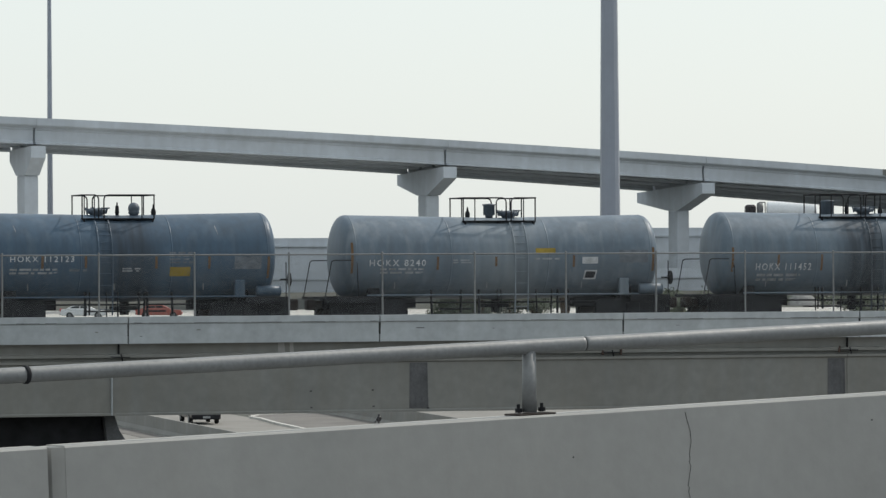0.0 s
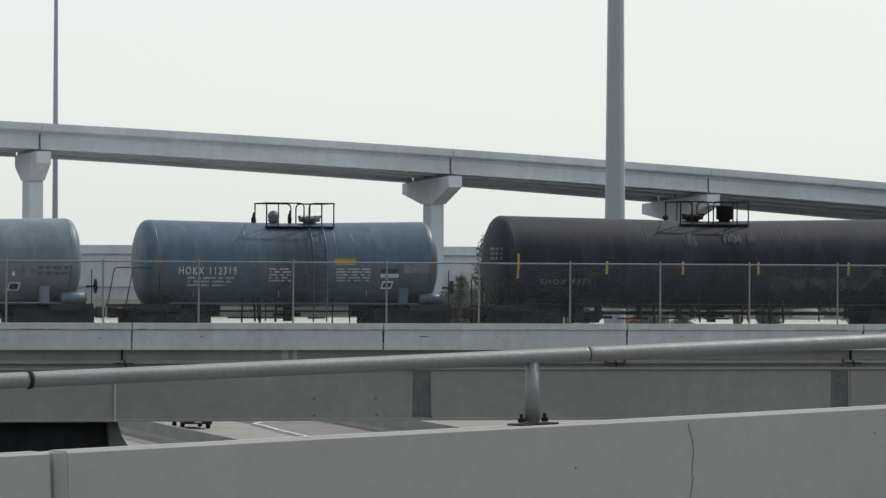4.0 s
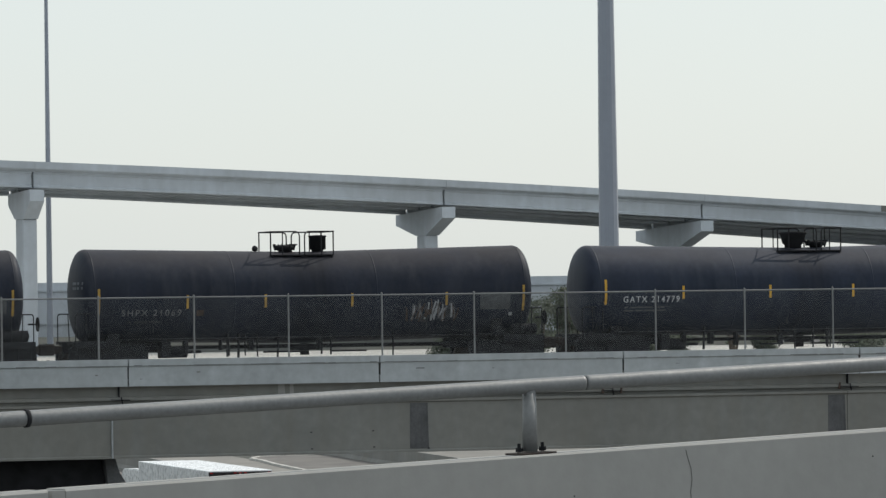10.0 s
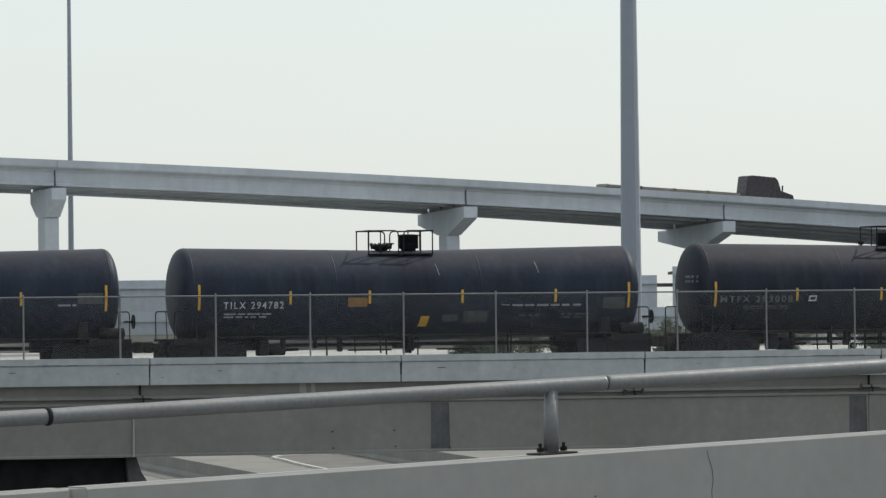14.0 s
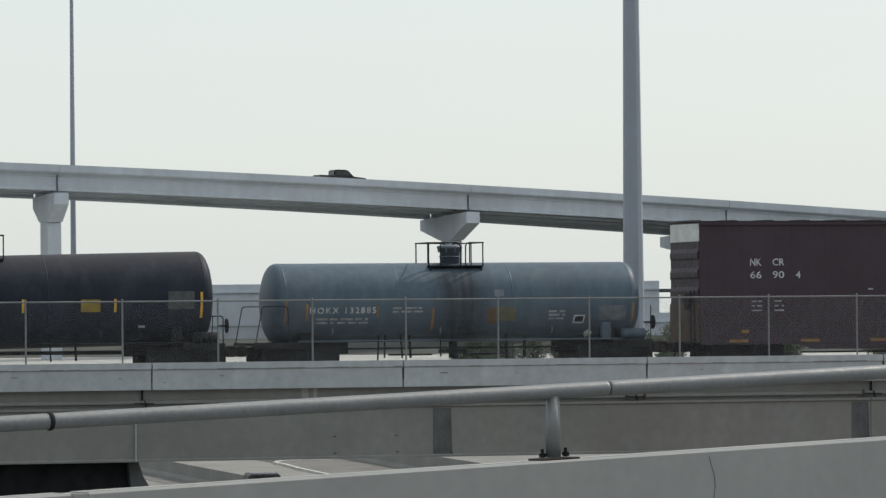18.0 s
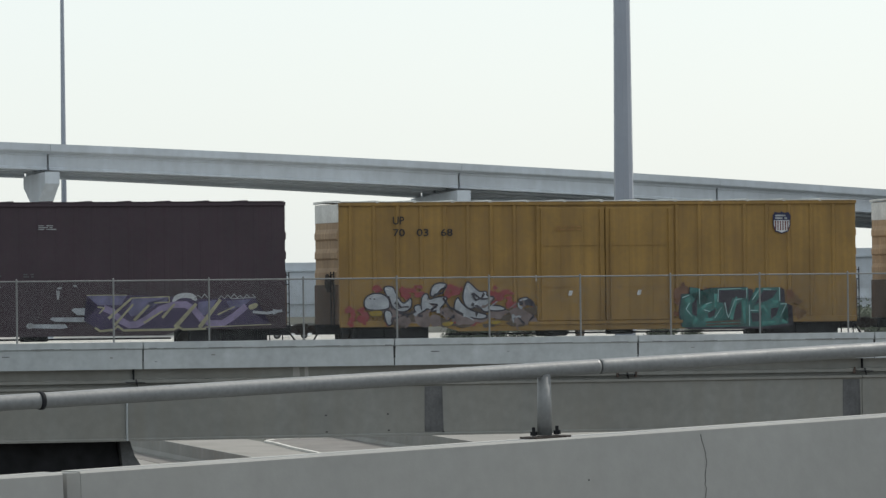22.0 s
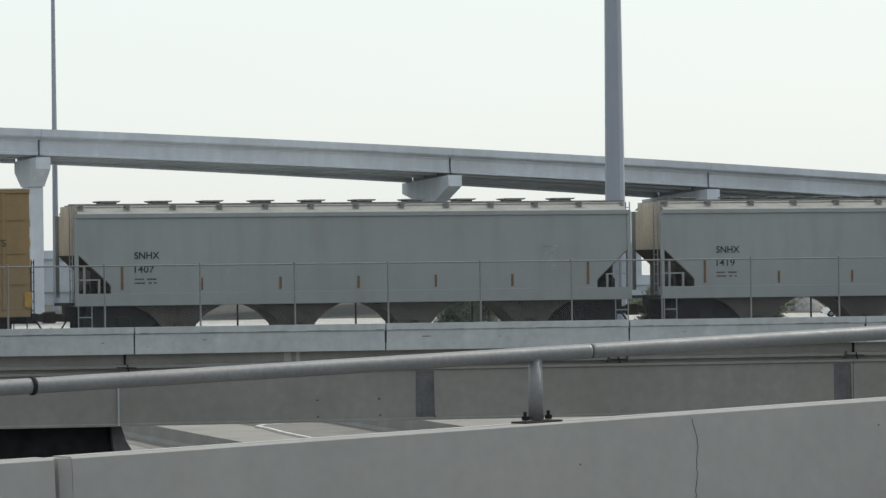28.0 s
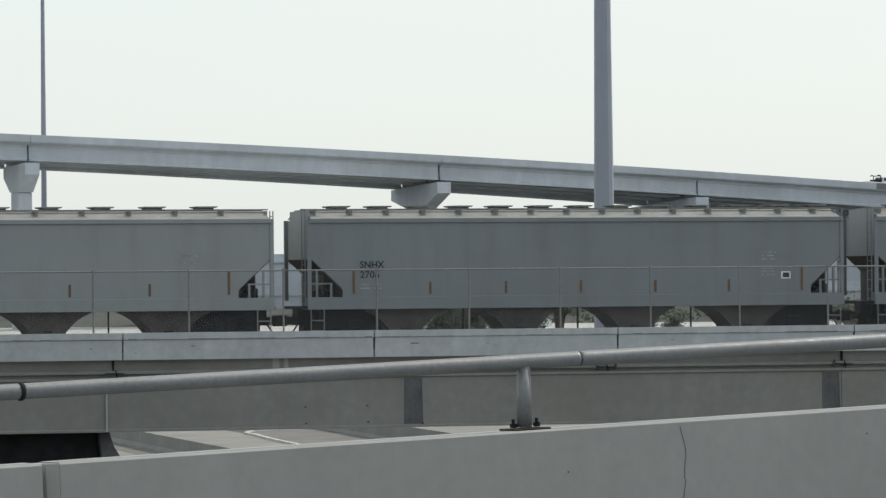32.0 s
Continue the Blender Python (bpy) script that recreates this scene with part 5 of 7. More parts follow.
tank_car("slim blue grey tank car with rust patches and white diamond placard", 153.08, 12.35, 1.36, 2.46, SLIM_TANK, (-0.98, 0.96), [("flanged_bonnet", 0.0)], 0.25, [(-6.2, 1.7, 2.52), (-5.46, 1.86, 2.43), (-2.96, 2.0, 2.33), (-0.99, 1.5, 2.23), (6.2, 1.75, 2.4)], AMBER,
         [("text", -5.36, -3.03, 2.1, 2.31, LETTER, "HOKX 132885"), ("bars", -5.12, -3.29, 1.71, 1.96, FADED, 2), ("bars", -2.44, -1.36, 2.08, 2.32, FADED, 2), ("plate", 1.19, 1.53, 2.65, 2.88, PANEL), ("plate", 0.97, 1.26, 1.71, 2.25, RUSTY_TAPE), ("plate", 1.26, 1.96, 1.79, 2.29, OLIVE),
          ("bars", 3.16, 3.74, 1.8, 2.17, FADED, 3), ("frame", 4.05, 4.45, 1.7, 1.99), ("plate", 4.96, 5.95, 1.8, 2.3, PANEL)], True)
bm = B()
bm.faces.new([bm.verts.new((x, shell(2.46, 1.36)(z) - 0.03, z)) for x, z in ((4.54, 1.36), (4.7, 1.2), (4.86, 1.36), (4.7, 1.52))])
part("placard", bm, WHITE, CARS[-1][0], "white diamond placard")


def boxcar(label, mid, length, paint, end_paint, roof, high=5.22, low=0.9, ribs=(), door=None, door_paint=None, halves=1, rib_out=0.045):
    car = thing("boxcar", label, "boxcar", group="railway cars of the train")
    h = length / 2
    half = 1.5
    bm = B()
    bx(bm, -h, h, -half, half, low + 0.1, high - 0.12)
    body = part("body", bm, paint, car)
    for x in ribs:
        bm = B()
        prism(bm, [(x - 0.09, -half + 0.002), (x - 0.045, -half - rib_out), (x + 0.045, -half - rib_out), (x + 0.09, -half + 0.002)], "z", low + 0.22, high - 0.2)
        part("side_post", bm, paint, body)
    bm = B()
    bx(bm, -h - 0.02, h + 0.02, -half - 0.07, -half + 0.004, high - 0.2, high - 0.08, 0.01)
    part("top_chord", bm, paint, body)
    bm = B()
    bx(bm, -h, h, -half - 0.06, -half + 0.004, low, low + 0.2, 0.01)
    prism(bm, [(-h * 0.55, low - 0.18), (h * 0.55, low - 0.18), (h * 0.62, low + 0.02), (-h * 0.62, low + 0.02)], "y", -half - 0.05, -half + 0.02)
    part("side_sill", bm, paint, body)
    # roof sheets
    n = 14
    for i in range(n):
        a, b = -h + length * i / n, -h + length * (i + 1) / n
        bm = B()
        prism(bm, [(-half - 0.085, high - 0.045), (0, high - 0.03), (half + 0.085, high - 0.045), (half + 0.085, high - 0.075), (-half - 0.085, high - 0.075)], "x", a + 0.03, b - 0.03)
        r = part("roof_panel", bm, roof, car)
        bm = B()
        prism(bm, [(-half - 0.075, high - 0.02), (-half + 0.2, high - 0.01), (0, high), (half - 0.2, high - 0.01), (half + 0.075, high - 0.02), (half + 0.075, high - 0.1), (0, high - 0.05), (-half - 0.075, high - 0.1)], "x", a - 0.05, a + 0.05)
        part("roof_rib", bm, roof, car)
    # corrugated ends
    for way in (-1, 1):
        x = way * h
        bm = B()
        bx(bm, min(x, x + way * 0.02), max(x, x + way * 0.02), -half + 0.02, half - 0.02, high - 0.75, high - 0.13)
        part("end_cap", bm, ROOF_METAL, car)
        k = 0
        z = low + 0.3
        while z < high - 0.85:
            bm = B()
            prism(bm, [(x, z), (x + way * 0.06, z + 0.08), (x + way * 0.06, z + 0.26), (x, z + 0.44)], "y", -half + 0.08, half - 0.08)
            part("end_corrugation", bm, end_paint, car)
            z += 0.66
        bm = B()
        bx(bm, min(x, x + way * 0.01), max(x, x + way * 0.01), -half + 0.02, half - 0.02, low + 0.1, high - 0.76)
        part("end_sheet", bm, end_paint, car)
        bm = B()
        a, b = sorted((x + way * 0.005, x + way * 0.07))
        bx(bm, a, b, -half + 0.05, half - 0.05, low + 0.1, low + 1.45, 0.01)
        part("end_plate", bm, RUST_END, car, "grimy lower end plate")
        bm = B()
        lathe(bm, [(way * 0.14, 0.28), (way * 0.18, 0.28)], 18, "x", (x, -0.55, low + 1.55))
        bx(bm, min(x, x + way * 0.14), max(x, x + way * 0.14), -0.75, -0.35, low + 1.2, low + 1.75, 0.02)
        part("hand_brake", bm, RUST, car)
        # ladder, handbrake and platform
        bm = B()
        for y in (-half + 0.12, -half + 0.5):
            rod(bm, (x + way * 0.16, y, low), (x + way * 0.16, y, low + 1.9), 0.02, seg=6)
        for i in range(6):
            rod(bm, (x + way * 0.16, -half + 0.12, low + 0.2 + i * 0.32), (x + way * 0.16, -half + 0.5, low + 0.2 + i * 0.32), 0.016, seg=6)
        part("end_ladder", bm, DARK_STEEL, car)
        bm = B()
        a, b = sorted((x + way * 0.02, x + way * 0.35))
        bx(bm, a, b, -0.9, 0.9, low + 0.02, low + 0.07)
        part("crossover_step", bm, DARK_STEEL, car)
        bm = B()
        a, b = sorted((x - way * 2.0, x + way * 0.5))
        bx(bm, a, b, -0.28, 0.28, 0.66, low + 0.1)
        part("draft_sill", bm, DARK_STEEL, car)
        coupler(car, x + way * 0.4, way)
        truck(car, way * (h - 1.9))
        bm = B()
        for sx in (0.1, 0.55):
            pipe(bm, [(x - way * sx, -half + 0.05, low + 0.05), (x - way * sx, -half + 0.05, 0.45)], 0.02, 6)
        pipe(bm, [(x - way * 0.1, -half + 0.05, 0.45), (x - way * 0.55, -half + 0.05, 0.45)], 0.02, 6)
        part("sill_step", bm, DARK_STEEL, car)
    bm = B()
    lathe(bm, [(-0.6, 0.05), (-0.55, 0.24), (0.5, 0.24), (0.55, 0.05)], 14, "x", (-1.6, -0.8, 0.75))
    bx(bm, 0.4, 1.3, -1.0, -0.6, 0.55, 0.95, 0.03)
    pipe(bm, [(-5.5, -1.0, 0.62), (5.5, -1.0, 0.62)], 0.03, 6)
    part("brake_gear", bm, DARK_STEEL, car)
    if door:
        a, b = door
        for k in range(halves):
            xa, xb = a + (b - a) * k / halves, a + (b - a) * (k + 1) / halves
            bm = B()
            bx(bm, xa + 0.02, xb - 0.02, -half - 0.10, -half - 0.02, low + 0.14, high - 0.28, 0.015)
            d = part("door", bm, door_paint or paint, car)
            bm = B()
            for z in (low + 1.3, low + 2.72):
                bx(bm, xa + 0.1, xb - 0.1, -half - 0.125, -half - 0.098, z, z + 0.08)
            for x in (xa + (xb - xa) * 0.36, xa + (xb - xa) * 0.7):
                bx(bm, x - 0.02, x + 0.02, -half - 0.108, -half - 0.098, low + 0.3, high - 0.45)
            part("door_ribs", bm, door_paint or paint, d)
            bm = B()
            rod(bm, (xb - 0.18, -half - 0.15, low + 0.2), (xb - 0.18, -half - 0.15, high - 0.35), 0.025, seg=6)
            rod(bm, (xa + 0.18, -half - 0.15, low + 0.2), (xa + 0.18, -half - 0.15, high - 0.35), 0.025, seg=6)
            part("lock_rods", bm, door_paint or paint, d)
            patch(d, "placard", xa + (xb - xa) * 0.45, xa + (xb - xa) * 0.45 + 0.13, low + 1.0, low + 1.17, -half - 0.14, LETTER, skew=0.04)
        bm = B()
        bx(bm, a - 0.3, b + 0.3, -half - 0.12, -half + 0.0, low + 0.02, low + 0.12)
        part("door_track", bm, paint, car)
    CARS.append((car, mid))
    return car


SIDE = -1.5
PALE_SPRAY = mat("dirty white spray paint", (0.38, 0.39, 0.41), 0.7, vary=0.2, size=0.5, bump=0)
DUSK = mat("dusty mauve spray paint", (0.165, 0.13, 0.128), 0.8, vary=0.3, size=0.4, bump=0)
MURK = mat("murky grey brown spray paint", (0.085, 0.065, 0.05), 0.8, vary=0.3, size=0.4, bump=0)
PERIWINKLE = mat("slate violet spray paint", (0.12, 0.115, 0.2), 0.7, vary=0.3, size=0.4, bump=0)
NIGHT = mat("dark violet spray paint", (0.032, 0.028, 0.04), 0.7, vary=0.2, size=0.5, bump=0)


def spaced(parent, items, high, z, y, material):
    for text, x, wide in items:
        words(text, x, z, high, y, material, parent, wide=wide, proud=0.006)


nkcr = boxcar("oxide brown high boxcar with purple graffiti", 171.06, 18.76, BROWN, BROWN, BROWN, high=5.25, ribs=[-9.0 + 0.62 * i for i in range(30)], rib_out=0.008)
nx = -9.38
spaced(nkcr, [("NK", nx + 1.86, 0.42), ("CR", nx + 2.69, 0.44)], 0.25, 3.64, SIDE - 0.01, LETTER)
spaced(nkcr, [("66", nx + 1.86, 0.42), ("90", nx + 2.69, 0.43), ("4", nx + 3.55, 0.18)], 0.25, 3.2, SIDE - 0.01, LETTER)
stripes(nkcr, nx + 1.9, 2.38, 0.4, 3, SIDE - 0.01, FADED, seed=4, step=0.16)
stripes(nkcr, nx + 2.75, 2.38, 0.35, 3, SIDE - 0.01, FADED, seed=9, step=0.16)
stripes(nkcr, nx + 7.7, 4.4, 0.9, 2, SIDE - 0.14, FADED, seed=2, high=0.035, step=0.07)
stripes(nkcr, nx + 10.25, 4.4, 0.6, 3, SIDE - 0.14, FADED, seed=3, high=0.03, step=0.06)
for x in (8.25, 10.85):
    bm = B()
    prism(bm, [(nx + x, 2.26), (nx + x + 0.14, 2.24), (nx + x + 0.1, 1.96), (nx + x + 0.04, 1.95)], "y", SIDE - 0.016, SIDE - 0.008)
    part("placard", bm, FADED, nkcr)
    patch(nkcr, "placard", nx + x + 0.02, nx + x + 0.17, 2.3, 2.36, SIDE - 0.01, FADED, skew=0.05)
    patch(nkcr, "placard", nx + x + 0.62, nx + x + 0.74, 2.36, 2.44, SIDE - 0.01, FADED, skew=-0.05)
stripes(nkcr, nx + 9.75, 2.78, 0.35, 2, SIDE - 0.01, DIM, seed=14, high=0.04, step=0.08)
stripes(nkcr, nx + 8.65, 2.72, 0.35, 1, SIDE - 0.01, DIM, seed=15, high=0.06)
stripes(nkcr, nx + 6.25, 2.78, 0.2, 1, SIDE - 0.01, FADED, seed=5)
for x in (1.05, 3.7, 6.3):
    patch(nkcr, "reflective_strip", nx + x, nx + x + 0.7, 0.98, 1.08, SIDE - 0.06, AMBER)

patch(nkcr, "reflective_strip", nx + 1.5, nx + 1.78, 1.3, 1.42, SIDE - 0.06, AMBER)


class Mural:
    """Spray paint on a flat side: each colour is one sheet, later shapes lie on earlier ones."""

    def __init__(self, parent, y, seed):
        self.parent, self.y, self.depth, self.sheets, self.rnd = parent, y, 0.004, {}, random.Random(seed)

    def shape(self, material, points):
        bm = self.sheets.setdefault(material.name, (B(), material))[0]
        self.depth += 0.00005
        f = bm.faces.new([bm.verts.new((x, self.y - self.depth, z)) for x, z in points])
        bmesh.ops.triangulate(bm, faces=[f])

    def soft(self, material, points, edge=None, wide=0.045):
        """A shape with its corners rounded off, outlined if edge is given."""
        for _ in range(2):
            points = [(a[0] * k + b[0] * (1 - k), a[1] * k + b[1] * (1 - k)) for a, b in zip(points, points[1:] + points[:1]) for k in (0.75, 0.25)]
        self.shape(material, points)
        if edge:
            self.line(edge, points + points[:1], wide)

    def line(self, material, points, wide, end=None):
        """A stroke through the points, its width going from wide to end."""
        n = len(points) - 1
        for i, (a, b) in enumerate(zip(points, points[1:])):
            dx, dz = b[0] - a[0], b[1] - a[1]
            m = math.hypot(dx, dz) or 1
            k0, k1 = [(wide + ((wide if end is None else end) - wide) * j / n) / 2 for j in (i, i + 1)]
            px, pz = -dz / m, dx / m
            ex, ez = dx / m * k1 * 0.6, dz / m * k1 * 0.6
            self.shape(material, [(a[0] + px * k0, a[1] + pz * k0), (b[0] + ex + px * k1, b[1] + ez + pz * k1), (b[0] + ex - px * k1, b[1] + ez - pz * k1), (a[0] - px * k0, a[1] - pz * k0)])

    def curve(self, material, p, q, r, wide, end=None):
        self.line(material, [((1 - t) ** 2 * p[0] + 2 * t * (1 - t) * q[0] + t * t * r[0], (1 - t) ** 2 * p[1] + 2 * t * (1 - t) * q[1] + t * t * r[1]) for t in [i / 7 for i in range(8)]], wide, end)

    def blob(self, material, cx, cz, rx, rz, rough=0.3, n=12, turn=0.0):
        pts = []
        for i in range(n):
            f = 2 * math.pi * i / n
            k = self.rnd.uniform(1 - rough, 1 + rough)
            x, z = rx * k * math.cos(f), rz * k * math.sin(f)
            pts.append((cx + x * math.cos(turn) - z * math.sin(turn), cz + x * math.sin(turn) + z * math.cos(turn)))
        self.shape(material, pts)
        return pts

    def done(self):
        for bm, material in self.sheets.values():
            part("graffiti", bm, material, self.parent)


# violet letters edged in cream, with pale arrows at their head
m = Mural(nkcr, SIDE - 0.062, 12)
for x0, x1, z0, z1 in ((9.8, 11.24, 0.98, 1.14), (10.6, 12.2, 1.19, 1.36), (11.35, 12.6, 1.40, 1.66)):
    m.shape(SILVER, [(nx + x0, z1 - 0.06), (nx + x0 + 0.1, z1), (nx + x1 - 0.1, z1 - 0.01), (nx + x1, z0 + 0.04), (nx + x1 - 0.2, z0), (nx + x0 + 0.2, z0 + 0.03)])
m.blob(FADED, nx + 9.95, 1.09, 0.13, 0.1, 0.1)
m.shape(FADED, [(nx + 11.7, 1.2), (nx + 12.3, 1.2), (nx + 12.1, 1.5), (nx + 11.9, 1.5)])


def violet(points):
    """Places on the mural: across from the car's end, up from its sill."""
    return [(nx + 18.76 - (1440 - x) / 149, 0.86 + (318 - z) / 154) for x, z in points]


m.shape(VIOLET, violet([(415, 128), (620, 130), (835, 140), (990, 155), (1280, 150), (1295, 185), (1280, 240), (1360, 290), (1000, 310), (480, 310), (400, 260), (480, 190)]))
m.shape(PERIWINKLE, violet([(415, 131), (620, 131), (590, 182), (470, 180)]))
m.shape(PERIWINKLE, violet([(650, 148), (832, 143), (825, 168), (720, 172), (690, 230), (640, 240), (620, 210)]))
m.shape(PERIWINKLE, violet([(985, 170), (1080, 160), (1040, 230), (1010, 240), (985, 210)]))
m.shape(PERIWINKLE, violet([(1130, 165), (1260, 158), (1230, 185), (1150, 215)]))
m.line(LILAC, violet([(500, 195), (545, 215), (590, 262), (630, 284), (670, 282), (720, 255), (790, 205), (860, 182), (920, 182), (960, 205), (1000, 255), (1050, 282), (1110, 282), (1170, 245), (1225, 200)]), 0.22)
for a, b, w in (((525, 250), (640, 150), 0.1), ((555, 285), (650, 180), 0.09), ((655, 262), (730, 185), 0.1), ((705, 275), (800, 215), 0.08), ((800, 250), (862, 180), 0.1), ((865, 300), (972, 182), 0.15), ((990, 302), (1098, 162), 0.15), ((1085, 236), (1172, 196), 0.06)):
    m.line(CREAM, violet([a, b]), w, w * 0.7)
m.line(CREAM, violet([(455, 296), (482, 314), (550, 308), (572, 290), (600, 312), (858, 310), (884, 298), (905, 311), (1020, 308)]), 0.075)
m.line(CREAM, violet([(640, 146), (835, 140), (838, 168), (760, 172)]), 0.04)
m.line(CREAM, violet([(415, 129), (620, 130)]), 0.03)
m.line(CREAM, violet([(1020, 300), (1360, 290)]), 0.035)
m.line(CREAM, violet([(470, 190), (505, 195), (480, 222)]), 0.05)
m.soft(CREAM, violet([(1240, 190), (1292, 174), (1295, 200), (1250, 218)]))
m.soft(PALE_SPRAY, violet([(846, 168), (872, 124), (962, 120), (986, 164), (960, 162), (945, 148), (890, 148), (868, 166)]))
m.line(SILVER, [(nx + 17.6, 1.47), (nx + 18.1, 1.42), (nx + 18.6, 1.5)], 0.09)
m.shape(SILVER, [(nx + 18.3, 1.36), (nx + 18.62, 1.5), (nx + 18.3, 1.56)])
for x0, n in ((15.6, 5), (16.4, 11)):
    pts = [(nx + x0 + 0.11 * i, 1.98 + (0.1 if i % 2 else -0.06) * m.rnd.uniform(0.4, 1.2)) for i in range(n)]
    m.line(FADED, pts, 0.028)
m.line(FADED, [(nx + 16.85, 1.92), (nx + 17.7, 1.96), (nx + 17.6, 2.06)], 0.03)
m.done()

rx = [-9.395 + 0.4 + 0.835 * i for i in range(9)] + [2.75 + 0.83 * i for i in range(8)]
up = boxcar("dirty golden yellow high boxcar with grey and teal graffiti", 191.73, 18.79, YELLOW, END_TAN, ROOF_METAL, ribs=rx, door=(-2.4, 2.6), halves=2)
nx = -9.395
spaced(up, [("UP", nx + 1.9, 0.4)], 0.27, 4.38, SIDE - 0.045, INK)
spaced(up, [("70", nx + 1.9, 0.42), ("03", nx + 2.74, 0.42), ("68", nx + 3.6, 0.42)], 0.25, 3.98, SIDE - 0.045, INK)
m = Mural(up, SIDE - 0.046, 7)
SHIELD = [(0, 3.97), (0.25, 4.05), (0.33, 4.28), (0.3, 4.45), (0.34, 4.6), (0.26, 4.74), (0.1, 4.71), (0, 4.76)]
for material, k in ((BAND_BLUE, 0.98), (LETTER, 0.88)):
    m.shape(material, [(nx + 16.02 + s * x * k, 4.38 + (z - 4.38) * k) for s, half in ((1, SHIELD), (-1, SHIELD[-2:0:-1])) for x, z in half])
m.shape(BAND_BLUE, [(nx + 16.02 + s * x, z) for s, half in ((1, [(0.3, 4.45), (0.34, 4.6), (0.26, 4.73), (0.1, 4.7)]), (-1, [(0.1, 4.7), (0.26, 4.73), (0.34, 4.6), (0.3, 4.45)])) for x, z in half])
for k in range(6):
    x = nx + 15.79 + k * 0.092
    m.shape(MAROON, [(x - 0.02, 4.1), (x + 0.02, 4.1), (x + 0.02, 4.43), (x - 0.02, 4.43)])
m.done()
stripes(up, nx + 15.78, 4.58, 0.5, 2, SIDE - 0.05, FADED, seed=6, high=0.06, step=0.09)

# crowded pale letters with dark edges over red splashes
m = Mural(up, SIDE - 0.062, 21)


def pale(points):
    """Places on the mural: across from the car's end, up from its sill."""
    return [(nx + (x - 195) / 139, 0.9 + (512 - z) / 145) for x, z in points]


for x0, x1, z0, z1, k in ((235, 325, 420, 500, 12), (355, 400, 315, 335, 4), (505, 600, 312, 362, 10), (718, 800, 312, 362, 9), (945, 1060, 322, 425, 14), (1155, 1240, 400, 495, 10), (330, 900, 470, 500, 8)):
    for _ in range(k):
        (cx, cz), = pale([(m.rnd.uniform(x0, x1), m.rnd.uniform(z0, z1))])
        m.blob(RED_PAINT, cx, cz, m.rnd.uniform(0.07, 0.17), m.rnd.uniform(0.05, 0.13), 0.4, 11)
for k in range(46):
    (cx, cz), = pale([(m.rnd.uniform(440, 1180), m.rnd.uniform(425, 512))])
    m.blob((MURK, MURK, DUSK)[k % 3], cx, cz, m.rnd.uniform(0.15, 0.4), m.rnd.uniform(0.06, 0.15), 0.3)
for material, shape in (
        (DUSK, [(555, 425), (600, 408), (632, 450), (642, 512), (600, 518), (560, 490)]), (DUSK, [(640, 450), (692, 458), (684, 505), (652, 518), (634, 490)]), (DUSK, [(700, 420), (760, 450), (885, 480), (835, 512), (745, 485)]),
        (DUSK, [(445, 440), (500, 450), (545, 470), (540, 505), (470, 508)]), (DUSK, [(1030, 430), (1082, 418), (1112, 440), (1172, 478), (1192, 508), (1110, 510), (1040, 472)]),
        (NIGHT, [(1068, 398), (1108, 372), (1150, 384), (1166, 425), (1132, 412), (1085, 414)]), (SILVER, [(1074, 382), (1120, 370), (1132, 386), (1082, 398)]),
        (SILVER, [(405, 432), (442, 428), (454, 470), (446, 505), (424, 505)]), (SILVER, [(755, 402), (775, 362), (792, 400), (842, 438), (930, 458), (902, 482), (832, 470), (760, 442)]),
        (SILVER, [(552, 410), (592, 400), (606, 440), (570, 452)]),
        (SILVER, [(404, 312), (456, 310), (468, 345), (490, 384), (512, 400), (546, 362), (548, 412), (520, 438), (478, 438), (448, 410), (424, 360)]),
        (SILVER, [(638, 348), (650, 310), (676, 296), (718, 299), (722, 322), (692, 326), (666, 362), (640, 364)]),
        (SILVER, [(598, 356), (626, 346), (632, 382), (660, 368), (722, 364), (719, 386), (690, 422), (650, 442), (622, 420), (602, 444), (590, 412)]),
        (SILVER, [(798, 352), (820, 286), (846, 308), (882, 346), (922, 338), (916, 366), (958, 368), (950, 388), (926, 402), (934, 442), (900, 444), (880, 412), (850, 424), (828, 428), (804, 402)]),
        (SILVER, [(925, 410), (985, 412), (1020, 432), (975, 440), (930, 436)]),
        (SILVER, [(310, 402), (316, 368), (344, 348), (386, 344), (422, 358), (440, 386), (436, 428), (328, 430)])):
    m.soft(material, pale(shape), NIGHT if material is SILVER else None, 0.05)
for k in range(34):
    x, z = m.rnd.uniform(450, 1160), m.rnd.uniform(405, 505)
    q = (x + m.rnd.uniform(-35, 35), z + m.rnd.uniform(-35, 25))
    r = (q[0] + m.rnd.uniform(-45, 45), z + m.rnd.uniform(-40, 30))
    p, q, r = pale([(x, z), q, r])
    m.curve((NIGHT, DUSK, SILVER, NIGHT, DUSK)[k % 5], p, q, r, m.rnd.uniform(0.04, 0.14), 0.03)
for shape in ([(330, 432), (404, 428), (398, 462), (338, 458)], [(690, 490), (760, 486), (740, 512), (700, 515)], [(930, 488), (990, 484), (985, 505), (940, 508)]):
    m.soft(TAPE_OLD, pale(shape), MURK, 0.02)
for pts in ([(462, 392), (490, 412), (478, 395)], [(655, 358), (700, 345), (712, 312)], [(845, 350), (862, 385), (888, 375)], [(640, 432), (672, 405), (640, 400)], [(700, 372), (735, 420), (800, 452)], [(480, 440), (520, 455), (560, 440)], [(905, 350), (890, 380), (930, 376)], [(430, 360), (450, 420)], [(850, 350), (880, 372)]):
    m.line(NIGHT, pale(pts), 0.085, 0.05)
